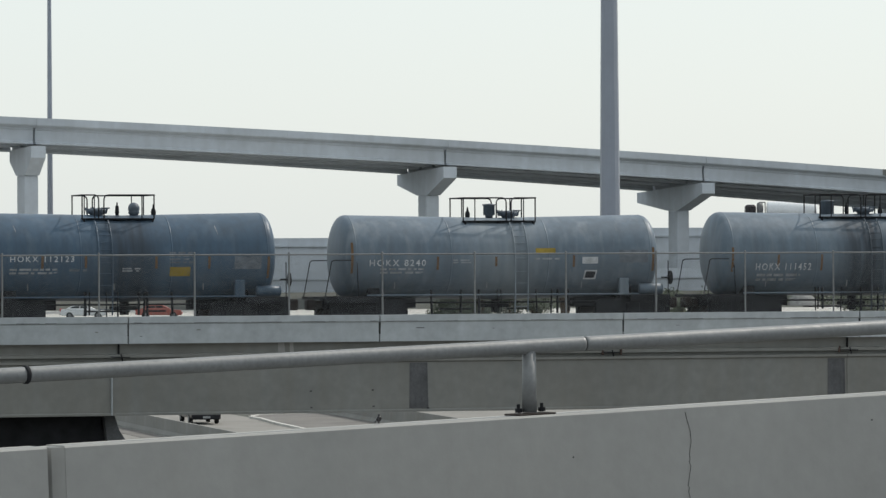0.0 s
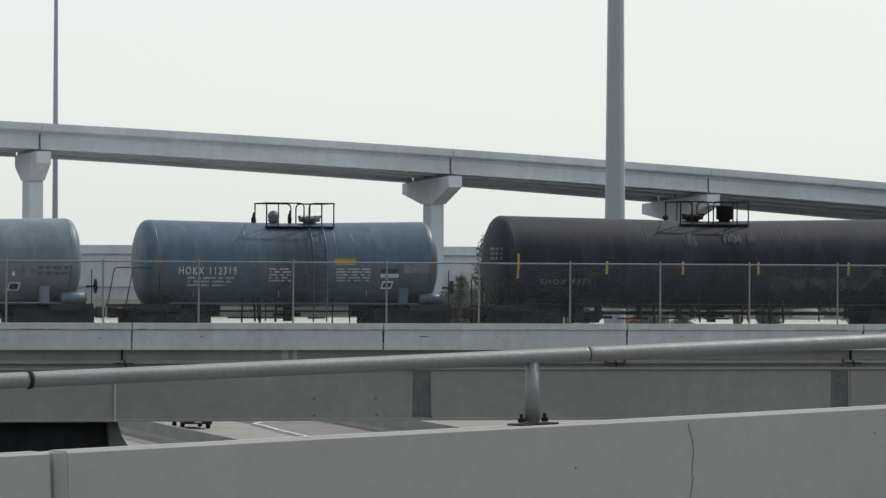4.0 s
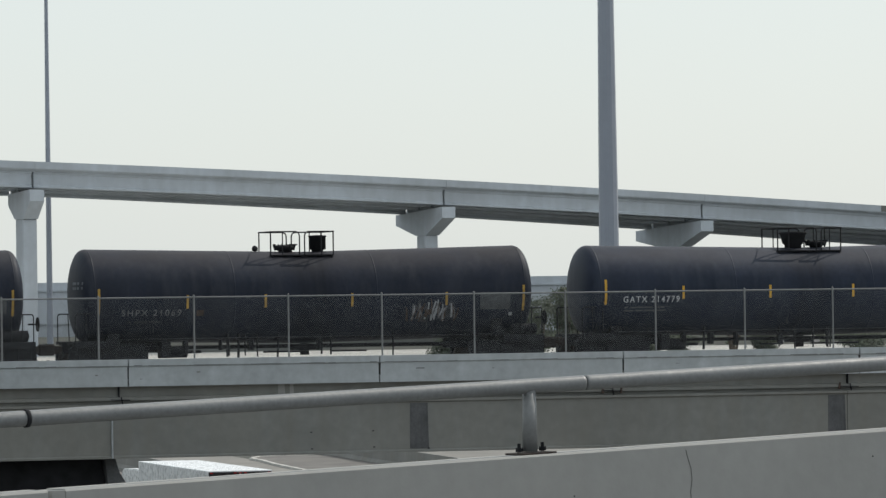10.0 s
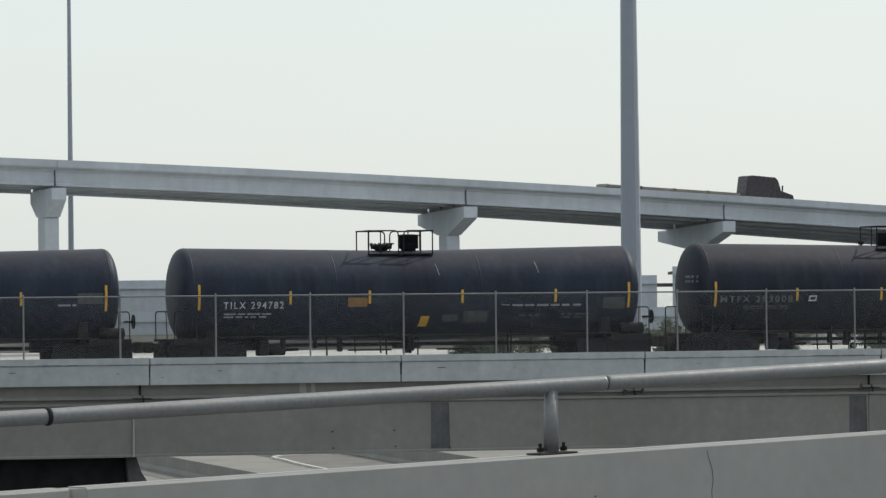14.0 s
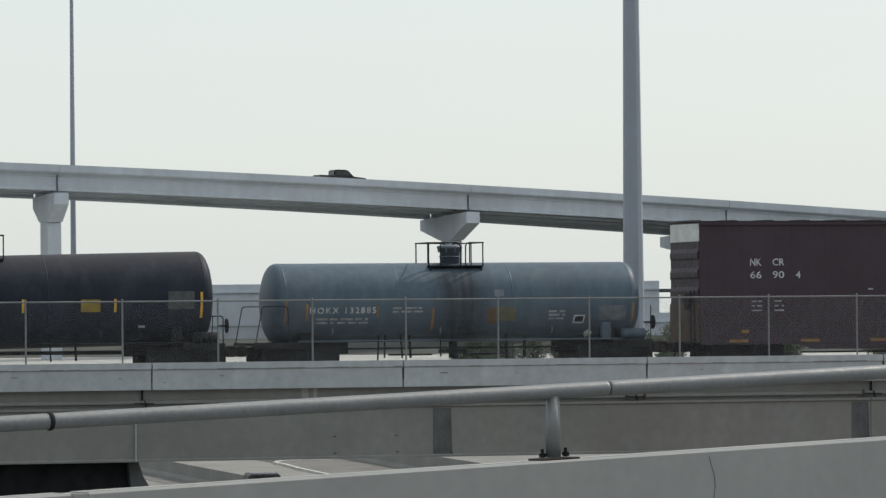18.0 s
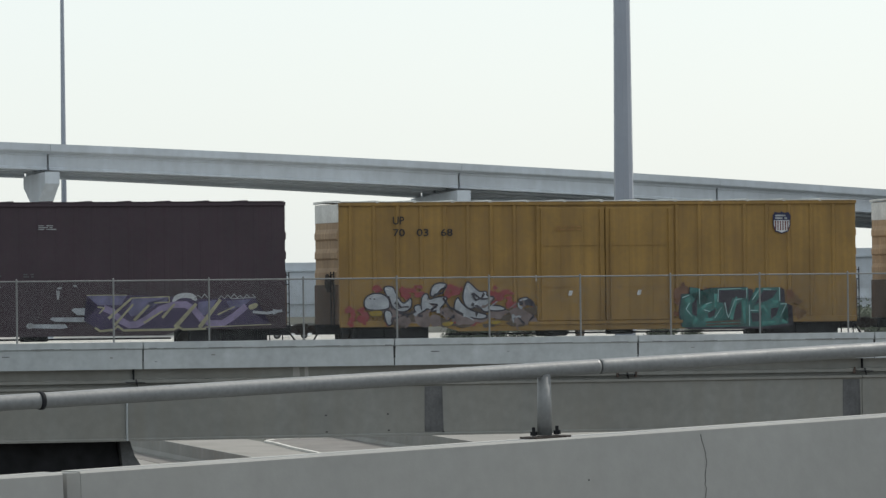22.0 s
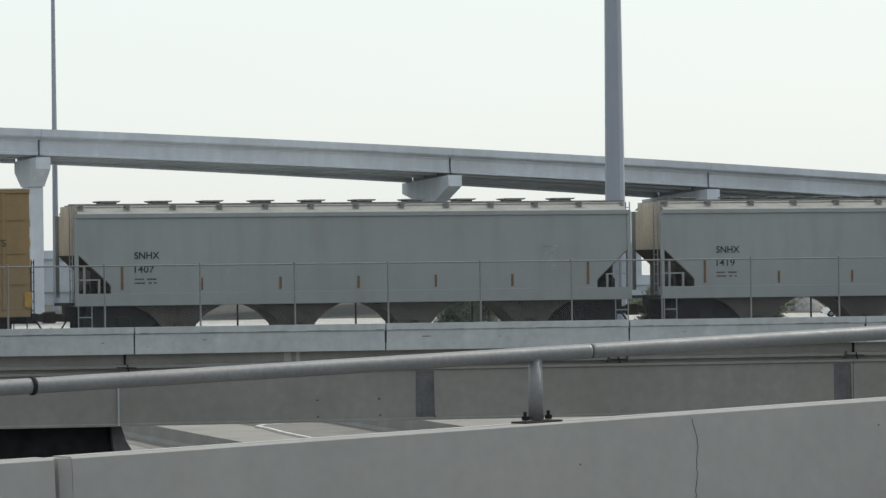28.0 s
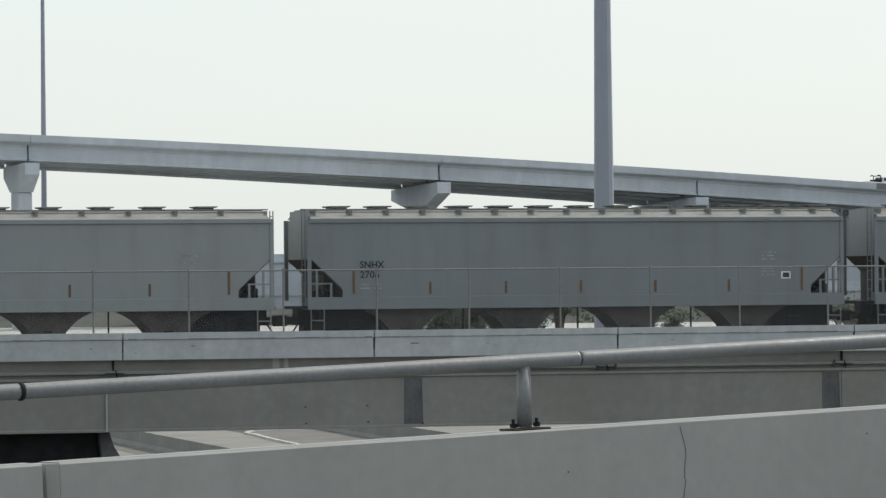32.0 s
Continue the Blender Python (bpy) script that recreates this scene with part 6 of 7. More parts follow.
for pts in ([(415, 322), (440, 330)], [(655, 318), (690, 306)], [(825, 310), (835, 350)], [(330, 372), (360, 356), (400, 356)], [(610, 380), (640, 395)]):
    m.line(PALE_SPRAY, pale(pts), 0.07, 0.03)
for x, z in ((342, 372), (362, 374)):
    (cx, cz), = pale([(x, z)])
    m.blob(NIGHT, cx, cz, 0.03, 0.03, 0.2, 8)
m.done()

# blocky teal letters with pale edges and a dark drop shadow
m = Mural(up, SIDE - 0.062, 22)
for k in range(18):
    m.blob(RUSTY_TAPE, nx + m.rnd.uniform(12.4, 16.8), m.rnd.uniform(1.0, 2.2), m.rnd.uniform(0.15, 0.3), m.rnd.uniform(0.08, 0.15), 0.4)


def teal(points, material=None, move=0.0):
    m.shape(material or TEAL, [(nx + 12.27 + (x - 555) / 150 + move, 0.5 + (400 - z) / 156 - move * 0.4) for x, z in points])


LEFT = [(605, 145), (655, 150), (658, 240), (690, 232), (722, 150), (925, 148), (930, 360), (560, 360), (545, 280), (560, 182), (603, 180)]
RIGHT = [(925, 360), (922, 240), (968, 150), (1100, 148), (1104, 230), (1142, 235), (1108, 312), (1150, 345), (1000, 362)]
for k in range(16):
    side = m.rnd.random()
    m.blob(HALO, nx + 12.1 + 4.5 * (0.97 if side > 0.7 else 0.02 if side > 0.4 else m.rnd.random()) + m.rnd.gauss(0, 0.14), m.rnd.uniform(1.1, 2.15), m.rnd.uniform(0.08, 0.2), m.rnd.uniform(0.08, 0.2), 0.45)
for shift in (0.18, 0.1):
    teal(LEFT, NIGHT, shift)
    teal(RIGHT, NIGHT, shift)
teal(LEFT, NIGHT, -0.05)
teal(LEFT)
teal(RIGHT)
teal([(762, 162), (915, 162), (915, 204), (838, 204), (806, 300), (786, 230), (762, 226)], NIGHT)
teal([(850, 250), (885, 226), (886, 310), (840, 330)], NIGHT)
teal([(700, 285), (745, 262), (735, 300), (705, 310)], NIGHT)
teal([(612, 235), (640, 200), (640, 300), (615, 290)], NIGHT)
teal([(1010, 165), (1090, 165), (1060, 205), (1015, 225), (960, 240)], NIGHT)
teal([(940, 285), (1000, 285), (990, 330), (945, 335)], NIGHT)
teal([(1050, 262), (1095, 258), (1080, 300), (1050, 320)], NIGHT)
for pts in ([(575, 215), (600, 205), (590, 250)], [(665, 262), (690, 242), (720, 240)], [(640, 310), (620, 340)], [(775, 330), (800, 345), (880, 340)], [(745, 180), (742, 250)], [(830, 320), (860, 200)],
            [(900, 220), (905, 340)], [(960, 260), (1010, 250), (1030, 280)], [(1000, 345), (1080, 335)], [(1060, 230), (1090, 225)], [(1110, 330), (1140, 340)], [(680, 320), (725, 318)], [(960, 190), (985, 165)]):
    m.line(TEAL_MID, [(nx + 12.27 + (x - 555) / 150, 0.5 + (400 - z) / 156) for x, z in pts], 0.13, 0.07)
for z in (330, 345):
    teal([(690, z), (880, z - 8), (880, z + 4), (690, z + 8)], MURK)
for pts in ([(655, 152), (656, 232)], [(757, 226), (760, 156), (886, 153)], [(917, 150), (917, 204)], [(602, 228), (580, 260), (612, 300)], [(680, 266), (712, 276)], [(738, 312), (776, 256)],
            [(795, 228), (806, 288), (815, 310), (850, 216), (890, 208)], [(931, 240), (931, 356)], [(935, 273), (982, 273)], [(948, 216), (990, 156)], [(1100, 150), (1101, 222)],
            [(1105, 240), (1138, 238), (1105, 306)], [(690, 236), (722, 226)], [(560, 200), (600, 186)], [(1010, 158), (1055, 160)]):
    m.line(TEAL_PALE, [(nx + 12.27 + (x - 555) / 150, 0.5 + (400 - z) / 156) for x, z in pts], 0.035, 0.02)
m.done()
patch(up, "placard", nx + 6.98, nx + 7.08, 2.4, 2.62, SIDE - 0.05, LETTER)
stripes(up, nx + 7.7, 4.25, 0.9, 2, SIDE - 0.14, AMBER, seed=8)

rx = [-9.375 + 0.85 * i for i in (1, 2, 3, 4, 5, 6, 7)] + [-9.375 + 12.9 + 0.83 * i for i in range(7)]
tb = boxcar("faded buff yellow boxcar with a wide black double door", 212.33, 18.75, TAN, END_TAN, ROOF_METAL, ribs=rx, door=(-2.48, 2.6), door_paint=BLACK_DOOR, halves=2)
nx = -9.375
for z in (1.98, 3.0, 4.12):
    for xa, xb in ((-9.2, -2.6), (2.8, 9.2)):
        bm = B()
        bx(bm, xa, xb, SIDE - 0.035, SIDE + 0.002, z, z + 0.07)
        part("belt_rib", bm, TAN, tb)
K = SIDE - 0.05
spaced(tb, [("TB", nx + 0.18, 0.38), ("OX", nx + 1.0, 0.42)], 0.25, 3.55, K, INK)
spaced(tb, [("63", nx + 0.18, 0.4), ("40", nx + 1.02, 0.42), ("29", nx + 1.9, 0.4)], 0.25, 3.14, K, INK)
words("next", nx + 2.8, 3.72, 0.17, K, FADED_INK, tb, wide=0.5, shear=0.25)
words("load", nx + 2.8, 3.5, 0.17, K, FADED_INK, tb, wide=0.5, shear=0.25)
words("any", nx + 5.46, 3.75, 0.17, K, INK, tb, wide=0.42, shear=0.25)
words("road", nx + 5.46, 3.5, 0.17, K, INK, tb, wide=0.55, shear=0.25)
# emblem: two bent bars that point at one another
m = Mural(tb, K, 4)
cx, cz = nx + 4.4, 3.68


for material, wide, pts in (
        (BLUE_PAINT, 0.17, ((-0.54, 0.49), (-0.05, 0.22), (0.07, 0.08), (0.07, -0.08), (-0.05, -0.22), (-0.5, -0.51))),
        (FADED, 0.045, ((-0.59, 0.39), (-0.14, 0.14), (-0.03, 0.0), (-0.14, -0.14), (-0.57, -0.42))),
        (RED_PAINT, 0.16, ((-0.62, 0.29), (-0.27, 0.09), (-0.16, 0.0), (-0.27, -0.09), (-0.61, -0.32))),
        (RED_PAINT, 0.16, ((0.58, 0.33), (0.27, 0.1), (0.19, 0.0), (0.27, -0.12), (0.59, -0.33))),
        (FADED, 0.04, ((0.57, 0.43), (0.22, 0.2))), (FADED, 0.04, ((0.22, -0.22), (0.57, -0.43))),
        (BLUE_PAINT, 0.15, ((0.51, 0.52), (0.14, 0.27))), (BLUE_PAINT, 0.15, ((0.14, -0.29), (0.52, -0.53)))):
    m.line(material, [(cx + x, cz + z) for x, z in pts], wide)
m.done()
lx, lz = nx + 14.6, 3.72
for x0, x1, z0, z1 in ((0, 0.72, 0.45, 0.6), (0.22, 0.4, 0, 0.45), (0.66, 1.2, 0.45, 0.6), (0.8, 0.98, 0, 0.45)):
    patch(tb, "logo_shape", lx + x0, lx + x1, lz + z0, lz + z1, K, MAROON)
for a, b in ((1.15, 1.75), (1.75, 1.15)):
    bm = B()
    bm.faces.new([bm.verts.new((lx + x, K - 0.008, lz + z)) for x, z in ((a, 0), (a + 0.2, 0), (b + 0.2, 0.6), (b, 0.6))])
    part("logo_shape", bm, MAROON, tb)
words("RAILCAR POOLING EXPERTS", nx + 13.25, 3.24, 0.24, K, FADED_INK, tb, wide=4.7)
for x in (0.98, 3.3, 6.75, 13.15, 16.4, 18.55):
    patch(tb, "reflective_strip", nx + x, nx + x + (0.25 if x in (0.98, 18.55) else 0.13), 1.22, 1.72, K, WORN_STRIP)
patch(tb, "reflective_strip", nx + 9.6, nx + 9.72, 1.6, 2.1, SIDE - 0.13, WORN_STRIP)
for x in (7.85, 10.4):
    stripes(tb, nx + x, 4.5, 0.75, 5, SIDE - 0.135, LETTER, seed=int(x * 3), high=0.035, step=0.075)
    stripes(tb, nx + x - 0.65, 3.4, 0.6, 3, SIDE - 0.135, STENCIL, seed=int(x * 7), high=0.03, step=0.07)
    patch(tb, "placard", nx + x + 0.35, nx + x + 0.5, 1.75, 1.85, SIDE - 0.14, MAROON)
patch(tb, "placard", nx + 17.1, nx + 17.55, 2.75, 3.05, K, WHITE)
patch(tb, "placard", nx + 17.16, nx + 17.49, 2.79, 3.01, K - 0.004, INK)
patch(tb, "placard", nx + 16.2, nx + 16.5, 2.9, 2.98, K, WHITE)


def hopper(label, mid, length, paint, marks, bays=4, ends=None, strip=RUSTY_TAPE, hatch_step=1.6):
    """A covered hopper with sloped ends, open end frames and bays underneath."""
    car = thing("hopper_car", label, "hopper car", group="railway cars of the train")
    h = length / 2
    half, low, high, ridge = 1.52, 1.22, 4.28, 4.68
    # side sheet with the lower corners cut away along the slope sheets
    bm = B()
    cut = [(h - 0.14, 2.93), (h - 1.08, 2.07), (h - 1.2, 1.96), (h - 1.25, 1.86), (h - 1.24, low + 0.36)]
    side_pts = [(-h + 0.14, high), (h - 0.14, high)] + cut + [(-x, z) for x, z in reversed(cut)]
    prism(bm, side_pts, "y", -half, half)
    body = part("body", bm, paint, car)
    bm = B()
    bx(bm, -h, h, -half - 0.05, -half + 0.3, low, low + 0.42, 0.01)
    part("side_sill", bm, paint, body)
    bm = B()
    bx(bm, -h + 0.05, h - 0.05, -half - 0.06, -half + 0.003, high - 0.12, high + 0.03, 0.01)
    part("top_chord", bm, paint, body)
    # roof
    bm = B()
    prism(bm, [(-half - 0.02, high + 0.032), (-0.55, ridge - 0.06), (0.55, ridge - 0.06), (half + 0.02, high + 0.032)], "x", -h + 0.14, h - 0.14)
    part("roof", bm, HOPPER_ROOF, car)
    bm = B()
    for y in (-0.86, -0.62):
        bx(bm, -h + 0.02, h - 0.02, y, y + 0.1, ridge - 0.07, ridge - 0.03)
    part("running_board", bm, GALV, car)
    x = -h + 0.35
    while x < h - 0.3:
        bm = B()
        prism(bm, [(-half + 0.32, high + 0.135), (-half + 0.3, ridge - 0.09), (-0.72, ridge - 0.075), (-0.75, ridge - 0.2)], "x", x - 0.04, x + 0.04)
        bx(bm, x - 0.3, x + 0.3, -half + 0.28, -half + 0.33, ridge - 0.1, ridge - 0.07)
        part("roof_bracket", bm, HOPPER_ROOF, car)
        x += hatch_step
    x = -h + 1.1
    while x < h - 0.8:
        bm = B()
        bx(bm, x + 0.1, x + 0.62, -0.45, 0.45, ridge - 0.06, ridge + 0.02, 0.02)
        prism(bm, [(x, ridge + 0.05), (x + 0.06, ridge + 0.02), (x + 0.66, ridge + 0.02), (x + 0.72, ridge + 0.05), (x + 0.72, ridge + 0.075), (x, ridge + 0.075)], "y", -0.55, 0.55)
        part("hatch_cover", bm, HOPPER_ROOF, car)
        x += hatch_step * 1.12
    for way in (-1, 1):
        xe = way * h
        # end sheet and slope
        bm = B()
        a, b = sorted((xe - way * 0.14, xe - way * 0.125))
        bx(bm, a, b, -half + 0.03, half - 0.03, 2.93, high, 0)
        bx(bm, a, b, -half + 0.35, half - 0.35, high, ridge - 0.1, 0)
        part("end_sheet", bm, ends or HOPPER_END, car)
        bm = B()
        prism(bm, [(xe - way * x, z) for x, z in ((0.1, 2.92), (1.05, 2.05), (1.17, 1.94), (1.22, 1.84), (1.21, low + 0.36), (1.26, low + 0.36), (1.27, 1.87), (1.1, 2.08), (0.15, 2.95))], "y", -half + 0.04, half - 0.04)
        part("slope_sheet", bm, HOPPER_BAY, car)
        bm = B()
        a, b = sorted((xe - way * 0.62, xe - way * 0.58))
        bx(bm, a, b, -1.25, 1.25, low + 0.12, 2.4)
        part("end_bulkhead", bm, HOPPER_BAY, car)
        # corner posts and end frame
        for y in (-half + 0.02, half - 0.02):
            bm = B()
            bar(bm, (xe - way * 0.07, y, low + 0.3), (xe - way * 0.07, y, high), 0.13, 0.1)
            part("corner_post", bm, paint, car)
        bm = B()
        for sx in (0.35, 0.85):
            bar(bm, (xe - way * sx, -half + 0.1, low + 0.4), (xe - way * sx, -half + 0.1, 2.9 - sx * 0.92), 0.07, 0.07)
        bar(bm, (xe - way * 0.1, -half + 0.1, 2.1), (xe - way * 0.9, -half + 0.1, 2.1), 0.05, 0.05)
        part("end_frame", bm, paint, car)
        bm = B()
        for y in (-half + 0.2, -half + 0.6):
            rod(bm, (xe + way * 0.03, y, low), (xe + way * 0.03, y, ridge - 0.1), 0.022, seg=6)
        for i in range(10):
            z = low + 0.2 + i * 0.33
            rod(bm, (xe + way * 0.03, -half + 0.2, z), (xe + way * 0.03, -half + 0.6, z), 0.016, seg=6)
        part("end_ladder", bm, paint, car)
        bm = B()
        a, b = sorted((xe - way * 1.9, xe + way * 0.05))
        bx(bm, a, b, -half + 0.05, half - 0.05, low + 0.02, low + 0.12)
        bx(bm, a, b, -0.3, 0.3, 0.7, low + 0.02)
        c, d = sorted((xe - way * 3.3, xe - way * 0.5))
        bx(bm, c, d, -1.1, 1.1, 0.86, low + 0.018)
        part("end_platform", bm, DARK_STEEL, car)
        bm = B()
        lathe(bm, [(-0.5, 0.05), (-0.45, 0.22), (0.3, 0.22), (0.35, 0.05)], 14, "x", (xe - way * 0.85, -0.5, low + 0.42))
        bx(bm, xe - way * 0.6 - 0.15, xe - way * 0.6 + 0.15, -1.1, -0.8, low + 0.12, low + 0.75, 0.03)
        part("brake_gear", bm, DARK_STEEL, car)
        bm = B()
        for sx in (0.12, 0.58):
            pipe(bm, [(xe - way * sx, -half + 0.02, low), (xe - way * sx, -half + 0.02, 0.5)], 0.02, 6)
        for z in (0.5, 0.85):
            pipe(bm, [(xe - way * 0.12, -half + 0.02, z), (xe - way * 0.58, -half + 0.02, z)], 0.02, 6)
        part("sill_step", bm, paint, car)
        coupler(car, xe, way)
        truck(car, way * (h - 1.75))
    # bays, arched between one another
    BAY = [(1.55, low + 0.015), (1.42, low - 0.06), (1.2, low - 0.16), (1.0, low - 0.28), (0.84, low - 0.42), (0.72, low - 0.56), (0.62, 0.56), (0.56, 0.42)]
    span = 16.6
    for i in range(bays):
        c = -span / 2 + span * (i + 0.5) / bays if bays > 1 else 0
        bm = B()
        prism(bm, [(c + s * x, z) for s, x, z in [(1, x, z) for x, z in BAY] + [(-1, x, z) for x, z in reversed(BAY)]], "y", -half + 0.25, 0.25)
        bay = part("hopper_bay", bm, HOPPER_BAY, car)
        bm = B()
        bx(bm, c - 0.42, c + 0.42, -1.1, 0.1, 0.36, 0.5, 0.02)
        bx(bm, c - 0.15, c + 0.15, -1.35, -1.1, 0.4, 0.6, 0.02)
        part("discharge_gate", bm, RUST, bay)
        if i:
            bm = B()
            bar(bm, (c - span / bays / 2, -1.2, 0.4), (c - span / bays / 2, -1.2, low + 0.01), 0.05, 0.05)
            part("bay_brace", bm, DARK_STEEL, car)
    k = SIDE - 0.03
    name, number, tx = marks
    tz, drop = (2.62, 0.34) if paint is HOPPER_OLD else (2.78, 0.46)
    words(name, -h + tx, tz, 0.24, k, INK, car, wide=0.86)
    words(number, -h + tx, tz - drop, 0.24, k, INK, car, wide=0.68)
    stripes(car, -h + tx, tz - drop - 0.24, 0.75, 2, k, FADED if paint is HOPPER_OLD else HOPPER_BAY, seed=5, step=0.13)
    stripes(car, -h + 16.4, 3.05, 0.6, 3, k, FADED, seed=6, step=0.12)
    stripes(car, -h + 16.4, 2.5, 0.5, 3, k, FADED, seed=7, step=0.12)
    for i in range(7):
        x = -h + 1.62 + (length - 3.2) * i / 6
        t, z = (0.8, 2.15) if i in (0, 6) else (0.42, 1.93)
        patch(car, "reflective_strip", x - 0.045, x + 0.045, z - t / 2, z + t / 2, k, strip)
    CARS.append((car, mid))
    return car


hopper("light grey covered hopper car with stained pale cream end", 233.05, 19.65, HOPPER, ("SNHX", "1407", 2.05))
hopper("light grey covered hopper car with dark dusty bays", 253.78, 19.65, HOPPER, ("SNHX", "1419", 2.05))
hk = hopper("dull blue grey covered hopper car", 274.53, 19.5, HOPPER_OLD, ("SNHX", "2706", 1.85), bays=4, ends=HOPPER, hatch_step=1.3)
patch(hk, "placard", 7.4, 7.75, 2.15, 2.4, SIDE - 0.03, WHITE)
patch(hk, "placard", 7.45, 7.7, 2.19, 2.36, SIDE - 0.034, INK)
hopper("blue grey covered hopper car at the tail", 295.2, 19.5, HOPPER_OLD, ("SNHX", "2714", 1.85), ends=HOPPER, hatch_step=1.3)


# ---- road vehicles ----
def wheel(parent, x, y, r=0.36, wide=0.24):
    bm = B()
    lathe(bm, [(-wide / 2, r * 0.6), (-wide / 2, r * 0.94), (-wide * 0.35, r), (wide * 0.35, r), (wide / 2, r * 0.94), (wide / 2, r * 0.6)], 20, "x")
    bmesh.ops.rotate(bm, verts=bm.verts, cent=(0, 0, 0), matrix=Matrix.Rotation(radians(90), 3, "Z"))
    bmesh.ops.translate(bm, verts=bm.verts, vec=(x, y, r))
    tyre = part("wheel", bm, RUBBER, parent)
    bm = B()
    lathe(bm, [(-wide * 0.52, r * 0.3), (-wide * 0.52, r * 0.55), (wide * 0.52, r * 0.55), (wide * 0.52, r * 0.3)], 14, "x")
    bmesh.ops.rotate(bm, verts=bm.verts, cent=(0, 0, 0), matrix=Matrix.Rotation(radians(90), 3, "Z"))
    bmesh.ops.translate(bm, verts=bm.verts, vec=(x, y, r))
    part("rim", bm, GALV, tyre)


def car_body(parent, outline, half, material, name="body", taper=0.0):
    bm = B()
    prism(bm, outline, "y", -half, half)
    top = max(v.co.z for v in bm.verts)
    low = min(v.co.z for v in bm.verts)
    if taper:
        for v in bm.verts:
            v.co.y *= 1 - taper * (v.co.z - low) / (top - low)
    bmesh.ops.bevel(bm, geom=list(bm.edges), offset=0.045, segments=2, affect="EDGES")
    return part(name, bm, material, parent)


def glass(parent, outline, half, name="window"):
    bm = B()
    prism(bm, outline, "y", -half, half)
    return part(name, bm, GLASS_DARK, parent)


def light_car(name, label, category, paint, shape="sedan"):
    """A vehicle that heads along +x, its nose at x = 0."""
    v = thing(name, label, category)
    if shape == "pickup":
        L, w = 5.8, 0.99
        body = car_body(v, [(0, 0.5), (0, 0.95), (-0.15, 1.08), (-1.55, 1.18), (-5.75, 1.18), (-5.8, 0.55), (-5.6, 0.42), (-0.2, 0.4)], w, paint)
        cab = car_body(v, [(-1.5, 1.15), (-2.25, 1.84), (-2.5, 1.9), (-3.55, 1.9), (-3.85, 1.82), (-3.95, 1.15)], w - 0.06, paint, "cab", 0.16)
        glass(cab, [(-1.78, 1.24), (-2.3, 1.72), (-2.95, 1.76), (-2.95, 1.24)], w - 0.105)
        glass(cab, [(-3.03, 1.24), (-3.03, 1.76), (-3.68, 1.74), (-3.82, 1.24)], w - 0.105)
        bm = B()
        bx(bm, -3.96, -3.9, -0.72, 0.72, 1.24, 1.76)
        part("rear_window", bm, GLASS_DARK, cab)
        bm = B()
        prism(bm, [(-1.56, 1.2), (-2.24, 1.8), (-2.2, 1.83), (-1.52, 1.22)], "y", -0.72, 0.72)
        part("windscreen", bm, GLASS_DARK, cab)
        bm = B()
        bx(bm, -5.7, -4.0, -0.85, 0.85, 1.17, 1.2)
        part("load_bed", bm, DARK_STEEL, body)
        axles = (-1.0, -4.6)
    elif shape == "suv":
        L, w = 5.0, 0.98
        body = car_body(v, [(0, 0.5), (0, 0.95), (-0.2, 1.05), (-1.3, 1.12), (-4.95, 1.15), (-5.0, 0.6), (-4.8, 0.42), (-0.2, 0.4)], w, paint)
        cab = car_body(v, [(-1.25, 1.1), (-2.0, 1.72), (-2.3, 1.8), (-4.4, 1.8), (-4.75, 1.72), (-4.95, 1.1)], w - 0.04, paint, "cab", 0.14)
        glass(cab, [(-1.6, 1.2), (-2.1, 1.66), (-2.8, 1.68), (-2.8, 1.2)], w - 0.08)
        glass(cab, [(-2.9, 1.2), (-2.9, 1.68), (-4.4, 1.66), (-4.7, 1.2)], w - 0.08)
        bm = B()
        prism(bm, [(-4.98, 1.15), (-4.82, 1.64), (-4.78, 1.64), (-4.93, 1.15)], "y", -0.72, 0.72)
        part("rear_window", bm, GLASS_DARK, cab)
        axles = (-0.95, -4.0)
    else:
        L, w = 4.8, 0.9
        body = car_body(v, [(0, 0.45), (0, 0.75), (-0.2, 0.85), (-1.2, 0.95), (-4.75, 1.0), (-4.8, 0.5), (-4.6, 0.36), (-0.2, 0.34)], w, paint)
        cab = car_body(v, [(-1.1, 0.93), (-1.95, 1.36), (-2.2, 1.42), (-3.3, 1.42), (-3.6, 1.36), (-4.3, 0.97)], w - 0.06, paint, "cab", 0.2)
        glass(cab, [(-1.4, 1.0), (-2.0, 1.32), (-2.7, 1.34), (-2.7, 1.0)], w - 0.12)
        glass(cab, [(-2.8, 1.0), (-2.8, 1.34), (-3.5, 1.3), (-4.0, 1.0)], w - 0.12)
        axles = (-0.9, -3.8)
    for x in axles:
        for y in (-w + 0.1, w - 0.1):
            wheel(v, x, y)
    for y in (-w + 0.14, w - 0.14):
        bm = B()
        bx(bm, -L - 0.01, -L + 0.08, y - 0.1, y + 0.1, 0.75, 1.08, 0.01)
        part("tail_lamp", bm, LAMP_RED, body)
        bm = B()
        bx(bm, -0.1, 0.012, y - 0.16, y + 0.16, 0.68, 0.84, 0.01)
        part("headlamp", bm, CAR_WHITE, body)
    for y in (-w - 0.12, w + 0.12):
        bm = B()
        bx(bm, -1.95, -1.8, y - 0.1, y + 0.1, 1.12, 1.3, 0.03)
        part("mirror", bm, paint, body)
    bm = B()
    bx(bm, -L - 0.03, -L + 0.05, -w + 0.1, w - 0.1, 0.42, 0.58, 0.02)
    part("rear_bumper", bm, DARK_STEEL, body)
    return v


